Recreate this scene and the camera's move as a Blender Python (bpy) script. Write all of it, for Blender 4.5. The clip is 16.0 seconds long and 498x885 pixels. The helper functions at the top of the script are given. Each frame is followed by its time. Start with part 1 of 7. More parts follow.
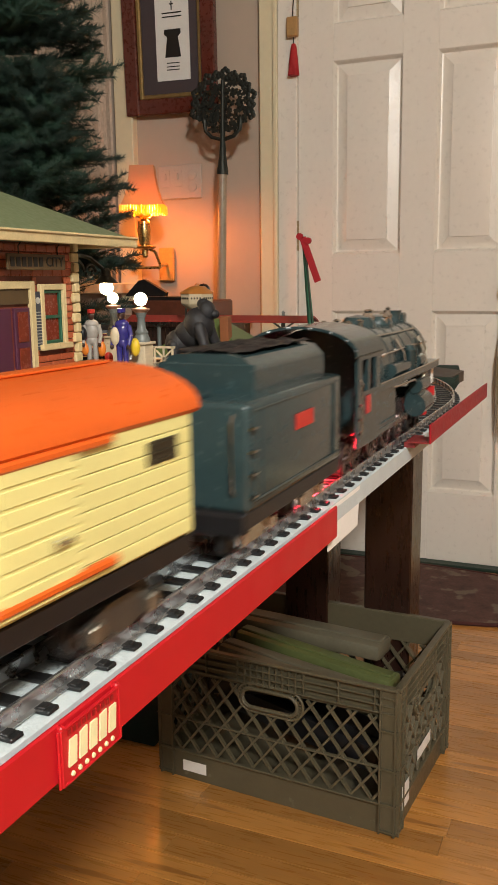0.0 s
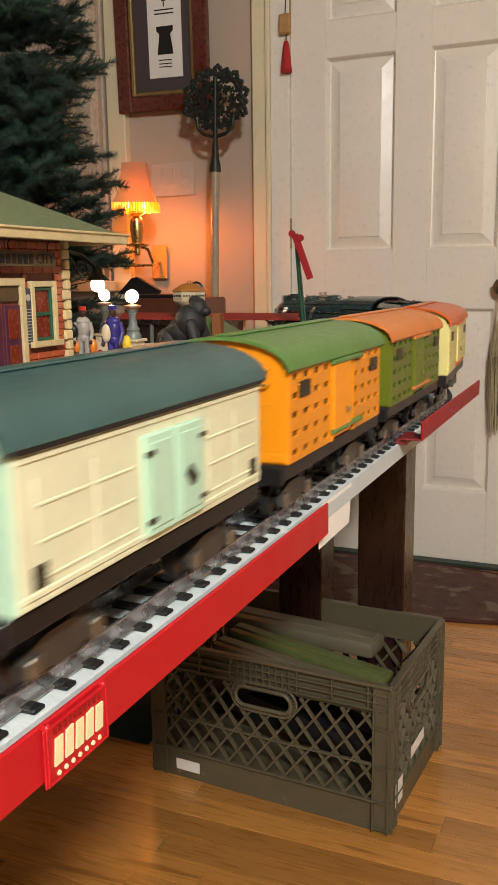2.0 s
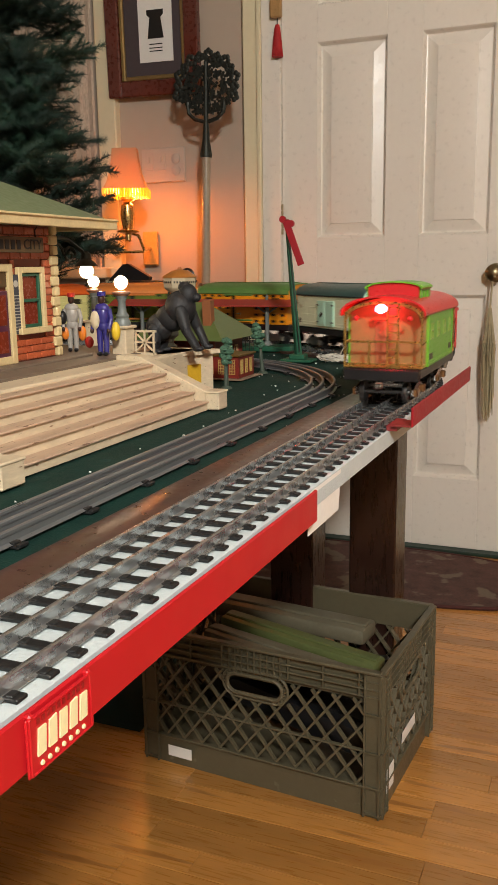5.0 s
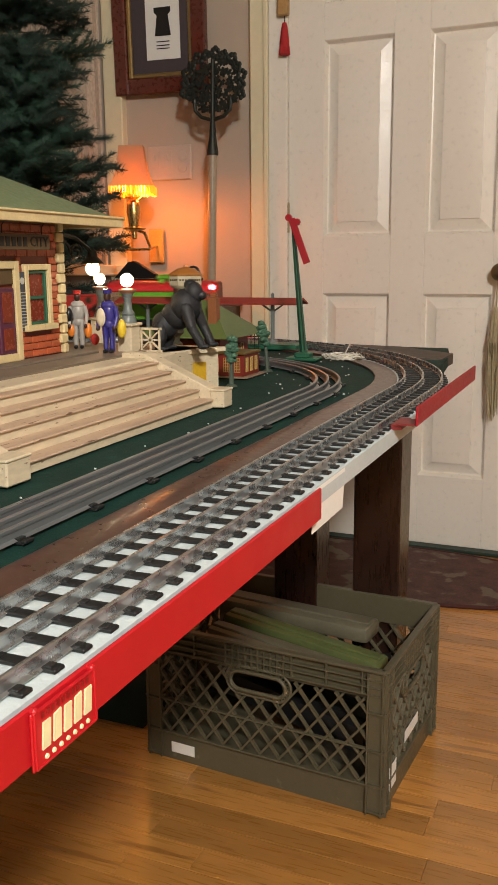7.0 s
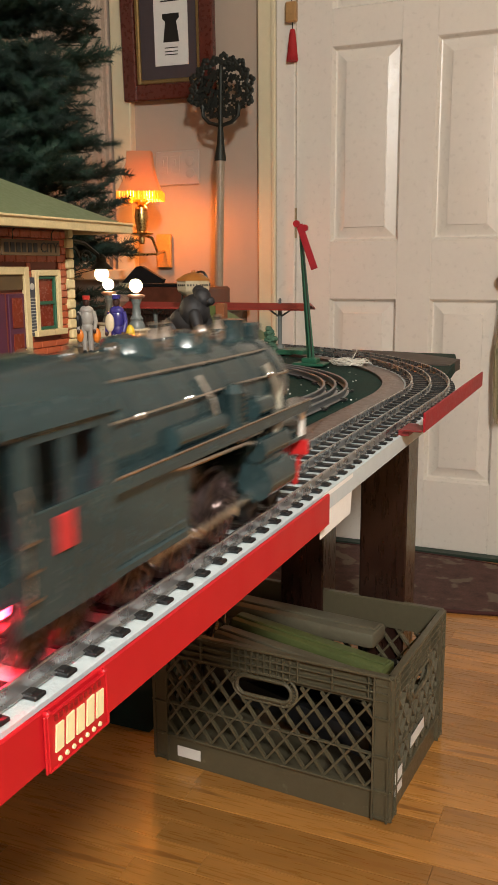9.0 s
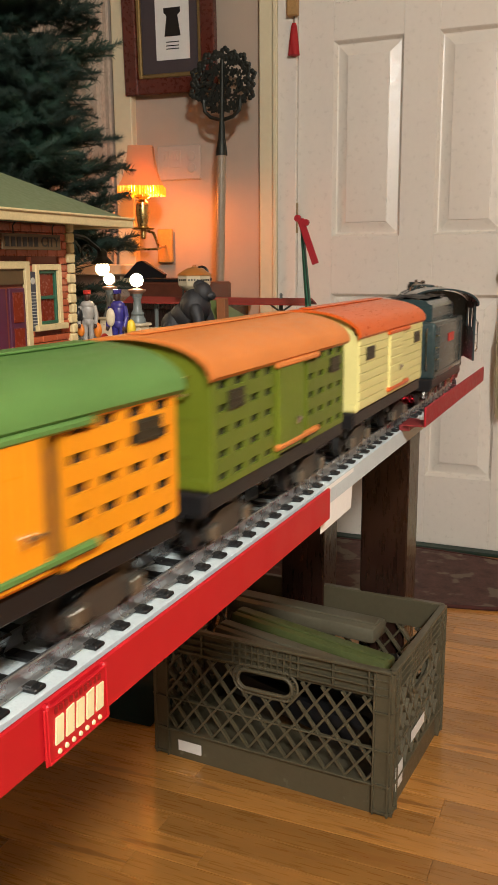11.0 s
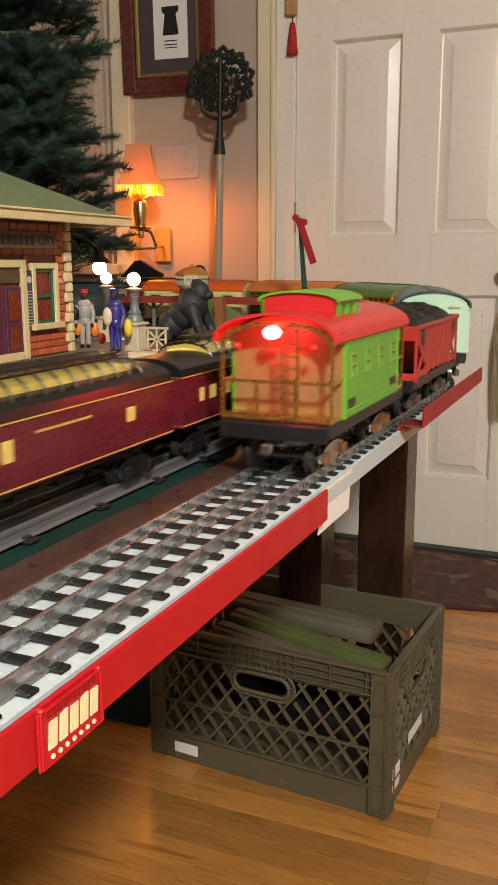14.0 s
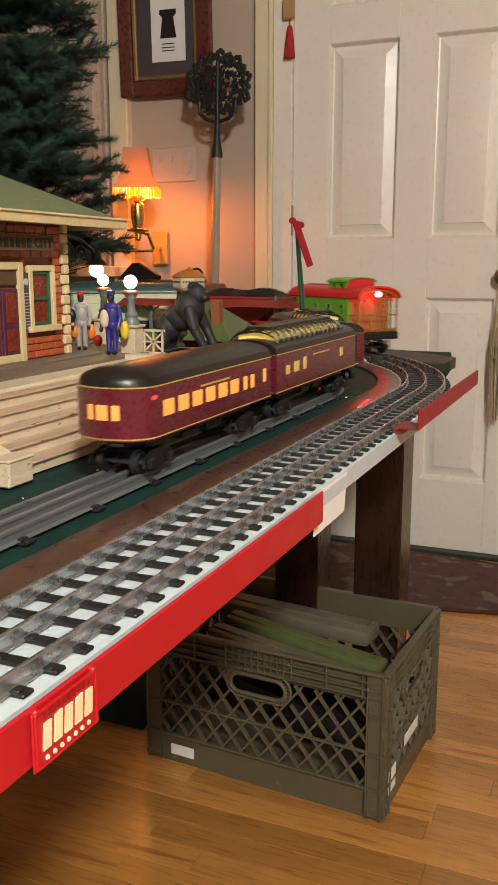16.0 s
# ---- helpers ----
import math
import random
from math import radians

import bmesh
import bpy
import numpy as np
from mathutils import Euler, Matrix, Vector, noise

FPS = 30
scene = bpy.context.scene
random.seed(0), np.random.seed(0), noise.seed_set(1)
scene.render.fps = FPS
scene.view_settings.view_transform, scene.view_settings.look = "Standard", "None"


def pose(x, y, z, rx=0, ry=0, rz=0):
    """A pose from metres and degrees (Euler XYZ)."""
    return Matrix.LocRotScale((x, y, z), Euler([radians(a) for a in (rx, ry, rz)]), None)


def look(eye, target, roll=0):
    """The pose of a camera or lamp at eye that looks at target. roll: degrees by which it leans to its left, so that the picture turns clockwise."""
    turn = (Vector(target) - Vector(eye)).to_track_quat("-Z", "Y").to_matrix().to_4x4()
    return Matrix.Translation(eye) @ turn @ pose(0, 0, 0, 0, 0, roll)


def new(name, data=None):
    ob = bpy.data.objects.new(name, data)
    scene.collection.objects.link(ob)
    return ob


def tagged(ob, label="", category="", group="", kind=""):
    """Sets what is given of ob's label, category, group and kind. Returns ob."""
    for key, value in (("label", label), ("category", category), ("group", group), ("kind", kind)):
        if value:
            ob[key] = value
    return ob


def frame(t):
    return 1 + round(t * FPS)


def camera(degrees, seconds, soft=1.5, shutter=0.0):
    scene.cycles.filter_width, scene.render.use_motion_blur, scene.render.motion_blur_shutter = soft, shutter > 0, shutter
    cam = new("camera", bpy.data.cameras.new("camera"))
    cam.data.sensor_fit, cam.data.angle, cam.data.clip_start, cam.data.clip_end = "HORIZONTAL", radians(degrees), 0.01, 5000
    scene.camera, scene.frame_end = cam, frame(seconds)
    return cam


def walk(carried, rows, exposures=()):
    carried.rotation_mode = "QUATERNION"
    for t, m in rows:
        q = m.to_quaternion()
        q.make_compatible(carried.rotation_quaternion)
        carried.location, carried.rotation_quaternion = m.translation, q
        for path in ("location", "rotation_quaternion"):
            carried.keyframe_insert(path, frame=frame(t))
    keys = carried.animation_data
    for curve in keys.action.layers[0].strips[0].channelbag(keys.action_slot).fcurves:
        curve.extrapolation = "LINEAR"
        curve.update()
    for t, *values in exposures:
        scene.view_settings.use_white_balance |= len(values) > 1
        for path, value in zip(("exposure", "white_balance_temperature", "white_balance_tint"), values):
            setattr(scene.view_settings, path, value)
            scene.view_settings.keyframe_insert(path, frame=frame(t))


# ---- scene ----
# ---------- camera ----------
PATH = [
    (0, (0.0002, -0.0060, 0.9634), (-0.7814, 1.7983, 0.5979), -0.68),
    (0.5, (0.0017, -0.0031, 0.9622), (-0.7784, 1.8024, 0.5993), -0.77),
    (1, (0.0016, -0.0021, 0.9637), (-0.7752, 1.8044, 0.5986), -0.78),
    (1.5, (0.0003, -0.0022, 0.9634), (-0.7727, 1.8055, 0.5965), -0.74),
    (2, (0.0016, -0.0017, 0.9616), (-0.7677, 1.8070, 0.5920), -0.74),
    (2.5, (0.0028, -0.0003, 0.9616), (-0.7635, 1.8083, 0.5853), -0.79),
    (3, (0.0017, 0.0026, 0.9604), (-0.7616, 1.8109, 0.5765), -0.85),
    (3.5, (0.0013, 0.0042, 0.9615), (-0.7596, 1.8124, 0.5726), -0.93),
    (4, (0.0027, 0.0052, 0.9610), (-0.7540, 1.8143, 0.5679), -0.91),
    (6.5, (0.0038, 0.0011, 0.9600), (-0.7529, 1.8083, 0.5580), -0.59),
    (7, (0.0043, 0.0015, 0.9606), (-0.7580, 1.8062, 0.5580), -0.51),
    (7.5, (0.0009, -0.0007, 0.9634), (-0.7662, 1.8020, 0.5609), -0.45),
    (8, (0.0026, -0.0023, 0.9604), (-0.7682, 1.7999, 0.5629), -0.38),
    (8.5, (0.0036, -0.0046, 0.9606), (-0.7698, 1.7972, 0.5664), -0.37),
    (9, (0.0038, -0.0037, 0.9628), (-0.7714, 1.7976, 0.5699), -0.37),
    (11.5, (0.0045, -0.0033, 0.9612), (-0.7736, 1.7941, 0.5565), -0.31),
    (12, (-0.0000, 0.0019, 0.9600), (-0.7777, 1.7995, 0.5550), -0.23),
    (12.5, (0.0002, -0.0017, 0.9598), (-0.7765, 1.7965, 0.5556), -0.19),
    (13, (0.0037, -0.0000, 0.9611), (-0.7719, 1.7987, 0.5573), -0.15),
    (13.5, (0.0039, -0.0005, 0.9605), (-0.7693, 1.7993, 0.5573), -0.16),
    (14, (0.0022, 0.0019, 0.9611), (-0.7694, 1.8023, 0.5577), -0.17),
    (14.5, (0.0020, -0.0005, 0.9594), (-0.7672, 1.8015, 0.5577), -0.13),
    (15, (0.0040, -0.0016, 0.9606), (-0.7640, 1.8012, 0.5602), -0.13),
    (15.5, (0.0052, -0.0034, 0.9610), (-0.7612, 1.8004, 0.5622), -0.09),
    (16, (0.0041, 0.0007, 0.9612), (-0.7622, 1.8047, 0.5634), -0.06),
]
cam = camera(31.88, 16.0, soft=1.5, shutter=0.6)
walk(cam, [(t, look(eye, target, roll)) for t, eye, target, roll in PATH], exposures=[(0, 0.0), (16, 0.0)])

# ---------- world and lights ----------
world = bpy.data.worlds.new("night")
scene.world = world
world.use_nodes = True
world.node_tree.nodes["Background"].inputs[0].default_value = (1.0, 0.8, 0.6, 1)
world.node_tree.nodes["Background"].inputs[1].default_value = 0.02


def lamp(name, kind, m, energy, colour, size=0.1, size_y=None, spread=None):
    d = bpy.data.lights.new(name, kind)
    d.energy, d.color = energy, colour
    if kind == "AREA":
        d.size = size
        if size_y:
            d.shape, d.size_y = "RECTANGLE", size_y
        if spread:
            d.spread = radians(spread)
    else:
        d.shadow_soft_size = size
    ob = new(name, d)
    ob.matrix_basis = m
    return ob


WARM = (1.0, 0.98, 0.92)
lamp("ceiling_light_bulbs", "AREA", look((0.98, -1.15, 2.38), (-0.4, 1.8, 0.15)), 119, WARM, 0.28)
lamp("ceiling_light_glow", "POINT", pose(0.98, -1.15, 2.25), 38, WARM, 0.12)
lamp("wall_lamp_bulb", "POINT", pose(-1.515, 2.672, 1.185), 5.2, (1.0, 0.23, 0.028), 0.02)
lamp("station_bulb", "POINT", pose(-0.702, 1.125, 0.938), 0.12, (1.0, 0.72, 0.42), 0.008)

# ---------- geometry helpers ----------
ZT = 0.780      # table top
ZR = 0.7942     # level from which the wide-gauge cars are measured
DROP = 0.0030   # wheels reach this far below it
ZW = ZR - DROP  # top of the wide rails
ZO = 0.7912     # top of the narrow rails


def box(bm, c, s, m=None, bevel=0.0, seg=1):
    """A box with centre c and size s."""
    r = bmesh.ops.create_cube(bm, size=1.0)
    vs = r["verts"]
    for v in vs:
        v.co = Vector((v.co.x * s[0], v.co.y * s[1], v.co.z * s[2]))
    if bevel:
        es = list({e for v in vs for e in v.link_edges})
        out = bmesh.ops.bevel(bm, geom=es, offset=bevel, segments=seg, affect="EDGES", profile=0.5)
        vs = list({v for f in out["faces"] for v in f.verts} | {v for v in vs if v.is_valid})
    t = Matrix.Translation(c) @ (m or Matrix())
    for v in vs:
        v.co = t @ v.co
    return vs


def tube(bm, a, b, r1, r2=None, n=12, caps=True):
    """A cone or cylinder from a to b."""
    a, b = Vector(a), Vector(b)
    r2 = r1 if r2 is None else r2
    d = b - a
    q = d.to_track_quat("Z", "Y").to_matrix()
    rings = []
    for p, r in ((a, r1), (b, r2)):
        rings.append([bm.verts.new(p + q @ Vector((r * math.cos(2 * math.pi * i / n), r * math.sin(2 * math.pi * i / n), 0))) for i in range(n)])
    for i in range(n):
        bm.faces.new((rings[0][i], rings[0][(i + 1) % n], rings[1][(i + 1) % n], rings[1][i]))
    if caps:
        bm.faces.new(rings[0][::-1])
        bm.faces.new(rings[1])
    return rings[0] + rings[1]


def lathe(bm, prof, c=(0, 0, 0), n=20, m=None):
    """A turned form: prof is (radius, height) from bottom to top."""
    c = Vector(c)
    m = m or Matrix()
    rings = []
    for r, z in prof:
        rings.append([bm.verts.new(c + m @ Vector((max(r, 1e-5) * math.cos(2 * math.pi * i / n), max(r, 1e-5) * math.sin(2 * math.pi * i / n), z))) for i in range(n)])
    for a, b in zip(rings, rings[1:]):
        for i in range(n):
            bm.faces.new((a[i], a[(i + 1) % n], b[(i + 1) % n], b[i]))
    bm.faces.new(rings[0][::-1])
    bm.faces.new(rings[-1])


def ball(bm, c, r, s=(1, 1, 1), u=14, v=9, m=None):
    out = bmesh.ops.create_uvsphere(bm, u_segments=u, v_segments=v, radius=r)
    for w in out["verts"]:
        w.co = Vector(c) + (m or Matrix()) @ Vector((w.co.x * s[0], w.co.y * s[1], w.co.z * s[2]))


def prism(bm, pts, a, b, axis="y"):
    """A flat outline pts pulled from a to b along an axis. Outline coordinates are the two other axes in order."""
    def at(p, h):
        return {"x": (h, p[0], p[1]), "y": (p[0], h, p[1]), "z": (p[0], p[1], h)}[axis]
    lo = [bm.verts.new(at(p, a)) for p in pts]
    hi = [bm.verts.new(at(p, b)) for p in pts]
    n = len(pts)
    for i in range(n):
        bm.faces.new((lo[i], lo[(i + 1) % n], hi[(i + 1) % n], hi[i]))
    bm.faces.new(lo[::-1])
    bm.faces.new(hi)
    bmesh.ops.recalc_face_normals(bm, faces=bm.faces[:])


def wire(bm, pts, r, n=6):
    """A bent round rod through pts."""
    pts = [Vector(p) for p in pts]
    rings = []
    for i, p in enumerate(pts):
        d = (pts[min(i + 1, len(pts) - 1)] - pts[max(i - 1, 0)]).normalized()
        q = d.to_track_quat("Z", "Y").to_matrix()
        rings.append([bm.verts.new(p + q @ Vector((r * math.cos(2 * math.pi * k / n), r * math.sin(2 * math.pi * k / n), 0))) for k in range(n)])
    for a, b in zip(rings, rings[1:]):
        for k in range(n):
            bm.faces.new((a[k], a[(k + 1) % n], b[(k + 1) % n], b[k]))
    bm.faces.new(rings[0][::-1])
    bm.faces.new(rings[-1])


def sweep(bm, path, prof):
    """Pull a closed outline prof (side, height) along path rows of (x, y, z, heading in radians, 0 = +y)."""
    rings = []
    for x, y, z, h in path:
        sx, sy = math.cos(h), math.sin(h)
        rings.append([bm.verts.new((x + p * sx, y + p * sy, z + q)) for p, q in prof])
    n = len(prof)
    for a, b in zip(rings, rings[1:]):
        for k in range(n):
            bm.faces.new((a[k], a[(k + 1) % n], b[(k + 1) % n], b[k]))
    bm.faces.new(rings[0][::-1])
    bm.faces.new(rings[-1])
    bmesh.ops.recalc_face_normals(bm, faces=bm.faces[:])


def mesh_of(name, bm, material, smooth=0.6):
    me = bpy.data.meshes.new(name)
    bmesh.ops.recalc_face_normals(bm, faces=bm.faces[:])
    for f in bm.faces:
        f.smooth = smooth > 0
    bm.to_mesh(me)
    bm.free()
    if smooth > 0:
        me.set_sharp_from_angle(angle=smooth)
    for m in (material if isinstance(material, (list, tuple)) else [material]):
        me.materials.append(m)
    return me


def part(name, bm, material, parent=None, label="", m=None, smooth=0.6):
    ob = new(name, mesh_of(name, bm, material, smooth))
    if parent:
        ob.parent = parent
    if m:
        ob.matrix_basis = m
    if label:
        tagged(ob, label)
    return ob


def thing(name, m, label, category, group="", kind=""):
    ob = new(name)
    ob.matrix_basis = m
    ob.empty_display_size = 0.02
    return tagged(ob, label, category, group, kind)


def quick(name, material, parent, label="", m=None, smooth=0.6):
    """A decorator: builds a part from a function that fills a bmesh."""
    def run(f):
        bm = bmesh.new()
        f(bm)
        return part(name, bm, material, parent, label, m, smooth)
    return run


# ---------- materials ----------
def mat(name, c, rough=0.5, metal=0.0, var=0.12, scale=30.0, bump=0.0, bscale=200.0, c2=None, c2_at=0.62, c2_scale=60.0, coat=0.0, random_v=0.0, emit=None, stretch=(1, 1, 1), spec=0.5):
    """A surface with colour change at two scales, patches of c2 (wear, stains) and fine relief."""
    m = bpy.data.materials.new(name)
    m.use_nodes = True
    nt = m.node_tree
    N, L = nt.nodes, nt.links
    b = N["Principled BSDF"]
    b.inputs["Roughness"].default_value, b.inputs["Metallic"].default_value = rough, metal
    b.inputs["Coat Weight"].default_value = coat
    b.inputs["Coat Roughness"].default_value = 0.12
    b.inputs["Specular IOR Level"].default_value = spec
    tc = N.new("ShaderNodeTexCoord")
    mp = N.new("ShaderNodeMapping")
    mp.inputs["Scale"].default_value = stretch
    L.new(tc.outputs["Object"], mp.inputs[0])

    def nz(s, d=4.0):
        n = N.new("ShaderNodeTexNoise")
        n.inputs["Scale"].default_value, n.inputs["Detail"].default_value = s, d
        L.new(mp.outputs[0], n.inputs["Vector"])
        return n

    n1, n2 = nz(scale), nz(scale * 7)
    add = N.new("ShaderNodeMath")
    add.operation = "MULTIPLY_ADD"
    add.inputs[1].default_value = 0.5
    half = N.new("ShaderNodeMath")
    half.operation = "MULTIPLY"
    half.inputs[1].default_value = 0.5
    L.new(n2.outputs[0], half.inputs[0])
    L.new(n1.outputs[0], add.inputs[0])
    L.new(half.outputs[0], add.inputs[2])
    rp = N.new("ShaderNodeMapRange")
    rp.inputs[1].default_value, rp.inputs[2].default_value = 0.3, 0.7
    rp.inputs[3].default_value, rp.inputs[4].default_value = 1 - var, 1 + var
    L.new(add.outputs[0], rp.inputs[0])
    hsv = N.new("ShaderNodeHueSaturation")
    hsv.inputs["Color"].default_value = (*c, 1)
    value = rp.outputs[0]
    if random_v:
        oi = N.new("ShaderNodeObjectInfo")
        rr = N.new("ShaderNodeMapRange")
        rr.inputs[3].default_value, rr.inputs[4].default_value = 1 - random_v, 1 + random_v
        L.new(oi.outputs["Random"], rr.inputs[0])
        mu = N.new("ShaderNodeMath")
        mu.operation = "MULTIPLY"
        L.new(value, mu.inputs[0])
        L.new(rr.outputs[0], mu.inputs[1])
        value = mu.outputs[0]
    L.new(value, hsv.inputs["Value"])
    col = hsv.outputs[0]
    if c2:
        n3 = nz(c2_scale, 6.0)
        st = N.new("ShaderNodeMapRange")
        st.inputs[1].default_value, st.inputs[2].default_value = c2_at, c2_at + 0.05
        L.new(n3.outputs[0], st.inputs[0])
        mx = N.new("ShaderNodeMix")
        mx.data_type = "RGBA"
        L.new(st.outputs[0], mx.inputs[0])
        L.new(col, mx.inputs[6])
        mx.inputs[7].default_value = (*c2, 1)
        col = mx.outputs[2]
    L.new(col, b.inputs["Base Color"])
    rg = N.new("ShaderNodeMapRange")
    rg.inputs[1].default_value, rg.inputs[2].default_value = 0.3, 0.7
    rg.inputs[3].default_value, rg.inputs[4].default_value = max(0.02, rough - 0.07), min(1, rough + 0.07)
    L.new(n2.outputs[0], rg.inputs[0])
    L.new(rg.outputs[0], b.inputs["Roughness"])
    if bump:
        nb = nz(bscale, 3.0)
        bp = N.new("ShaderNodeBump")
        bp.inputs["Strength"].default_value, bp.inputs["Distance"].default_value = bump, 0.001
        L.new(nb.outputs[0], bp.inputs["Height"])
        L.new(bp.outputs[0], b.inputs["Normal"])
    if emit:
        b.inputs["Emission Color"].default_value = (*emit[0], 1)
        b.inputs["Emission Strength"].default_value = emit[1]
    return m


def glass(name, tint=(1, 1, 1), rough=0.02):
    m = bpy.data.materials.new(name)
    m.use_nodes = True
    b = m.node_tree.nodes["Principled BSDF"]
    b.inputs["Base Color"].default_value = (*tint, 1)
    b.inputs["Roughness"].default_value = rough
    b.inputs["Transmission Weight"].default_value = 1.0
    return m


M_WALL = mat("wall_paint", (0.46, 0.375, 0.295), 0.6, var=0.04, scale=3, bump=0.15, bscale=120)
M_CEIL = mat("ceiling_paint", (0.8, 0.76, 0.68), 0.8, var=0.03, scale=3)
M_TRIM = mat("casing_cream_gloss", (0.74, 0.66, 0.45), 0.35, var=0.04, scale=6)
M_DOOR = mat("door_white_gloss", (0.80, 0.75, 0.67), 0.32, var=0.03, scale=8, bump=0.12, bscale=60, c2=(0.62, 0.55, 0.46), c2_at=0.78, c2_scale=18)
M_FLOOR = mat("oak_floor", (0.43, 0.19, 0.043), 0.3, var=0.20, scale=5, bump=0.1, bscale=90, c2=(0.31, 0.125, 0.028), c2_at=0.60, c2_scale=9, random_v=0.24, stretch=(0.35, 5, 5), coat=0.25)
M_GAP = mat("floor_joint", (0.06, 0.03, 0.012), 0.8)
M_RUG = mat("rug_wool", (0.085, 0.040, 0.032), 0.95, var=0.55, scale=22, bump=0.6, bscale=500, c2=(0.15, 0.115, 0.08), c2_at=0.55, c2_scale=11)
M_DARKWOOD = mat("dark_stained_wood", (0.022, 0.008, 0.005), 0.3, var=0.25, scale=5, stretch=(5, 5, 0.6), coat=0.2)
M_RED = mat("red_enamel", (0.46, 0.007, 0.013), 0.42, var=0.03, scale=4)
M_REDDARK = mat("dull_red_enamel", (0.30, 0.006, 0.014), 0.45, var=0.12, scale=30)
M_WHITE = mat("white_board", (0.50, 0.56, 0.57), 0.5, var=0.06, scale=60, bump=0.6, bscale=420)
M_BROWNSTRIP = mat("brown_lacquered_strip", (0.075, 0.038, 0.028), 0.33, var=0.3, scale=20, coat=0.25)
M_FELT = mat("green_painted_table_top", (0.004, 0.030, 0.023), 0.75, spec=0.25, var=0.35, scale=18, bump=0.5, bscale=600, c2=(0.012, 0.05, 0.045), c2_at=0.66, c2_scale=40)
M_RAIL = mat("tinplate_rail", (0.48, 0.49, 0.49), 0.27, 0.88, var=0.10, scale=9, c2=(0.36, 0.36, 0.35), c2_at=0.72, c2_scale=14)
M_RAILN = mat("dull_tubular_rail", (0.24, 0.25, 0.255), 0.34, 0.60, var=0.12, scale=8, stretch=(5, 0.4, 5))
M_TIE = mat("black_tie", (0.018, 0.018, 0.018), 0.45, 0.3, var=0.3, scale=60)
M_CRATE = mat("olive_plastic", (0.098, 0.084, 0.050), 0.42, var=0.12, scale=14, bump=0.25, bscale=300, c2=(0.16, 0.14, 0.092), c2_at=0.66, c2_scale=30)
M_PAPER = mat("white_paper", (0.8, 0.79, 0.75), 0.7, var=0.04)
M_BLACK = mat("black_enamel", (0.010, 0.010, 0.011), 0.35, 0.0, var=0.3, scale=60)
M_BRASS = mat("brass", (0.75, 0.5, 0.16), 0.3, 1.0, var=0.15, scale=80)
M_NICKEL = mat("nickel", (0.62, 0.60, 0.57), 0.22, 1.0, var=0.15, scale=80)
M_COPPER = mat("copper_journal", (0.42, 0.24, 0.11), 0.4, 1.0, var=0.2, scale=80)
M_IRON = mat("dark_iron", (0.03, 0.032, 0.026), 0.5, 0.6, var=0.3, scale=30)
M_STEEL = mat("wheel_steel", (0.10, 0.10, 0.10), 0.35, 0.9, var=0.3, scale=60)
M_CREAM = mat("cream_chipped_paint", (0.60, 0.50, 0.345), 0.5, var=0.16, scale=30, bump=0.4, bscale=160, c2=(0.24, 0.15, 0.09), c2_at=0.655, c2_scale=190, stretch=(1.6, 0.35, 1.4))
M_BULB = mat("lit_globe", (1, 0.9, 0.7), 0.3, emit=((1.0, 0.78, 0.48), 11.0))
M_TAIL = mat("lit_red_lens", (0.8, 0.01, 0.015), 0.3, emit=((1.0, 0.022, 0.036), 135.0))
M_MARK = mat("dim_red_lens", (0.6, 0.01, 0.015), 0.3, emit=((1.0, 0.02, 0.03), 4.0))
M_GREEN = mat("green_enamel", (0.02, 0.10, 0.055), 0.4, var=0.15, scale=40, c2=(0.015, 0.05, 0.03), c2_at=0.66)
# ---------- track plans ----------
X0, Y0, Y1 = -0.2533, 0.26, 1.20       # wide track: near straight
R1, R2 = 0.672, 0.33                   # its far curve and its hidden curves
WIDE = [(0, 0.94), (R1, 90), (R2, 90), (0, Y1 + R1 - R2 - Y0), (R2, 90), (0, R1 - R2), (R2, 90)]
LAP = sum(math.radians(a) * r if r else a for r, a in WIDE)
XO, YA, YO, RO = -0.374, -0.62, 1.13, 0.383      # narrow track
NARROW = [(0, YO - YA), (RO, 180), (0, YO - YA), (RO, 180)]
LAP_N = sum(math.radians(a) * r if r else a for r, a in NARROW)


def loop_at(s, x, y, plan, lap):
    """Place and heading on a loop of (radius, turn) and (0, length) pieces; s equals y on the near straight."""
    s = (s - y) % lap
    h = 0.0
    for r, a in plan:
        n = math.radians(a) * r if r else a
        u = min(s, n)
        if r:
            cx, cy = x - r * math.cos(h), y - r * math.sin(h)
            h2 = h + u / r
            x, y, h = cx + r * math.cos(h2), cy + r * math.sin(h2), h2
        else:
            x, y = x - u * math.sin(h), y + u * math.cos(h)
        s -= u
        if s <= 1e-9:
            break
    return x, y, h


def wide(s):
    return loop_at(s, X0, Y0, WIDE, LAP)


def narrow(s):
    return loop_at(s, XO, YA, NARROW, LAP_N)


def run_of(fn, a, b, step, off=0.0, z=0.0):
    rows = []
    n = int((b - a) / step) + 1
    for i in range(n + 1):
        x, y, h = fn(a + (b - a) * i / n)
        rows.append((x + off * math.cos(h), y + off * math.sin(h), z, h))
    return rows


# ---------- room ----------
D = 2.883
ROOM = (-2.55, 2.2, -1.9)      # west, east, south
floor = thing("floor", pose(0, 0, 0), "honey-coloured oak strip floor with a worn varnish", "floor", kind="structure")


@quick("subfloor", M_GAP, floor)
def _(bm):
    box(bm, (-0.17, 0.5, -0.02), (4.9, 5.0, 0.03))


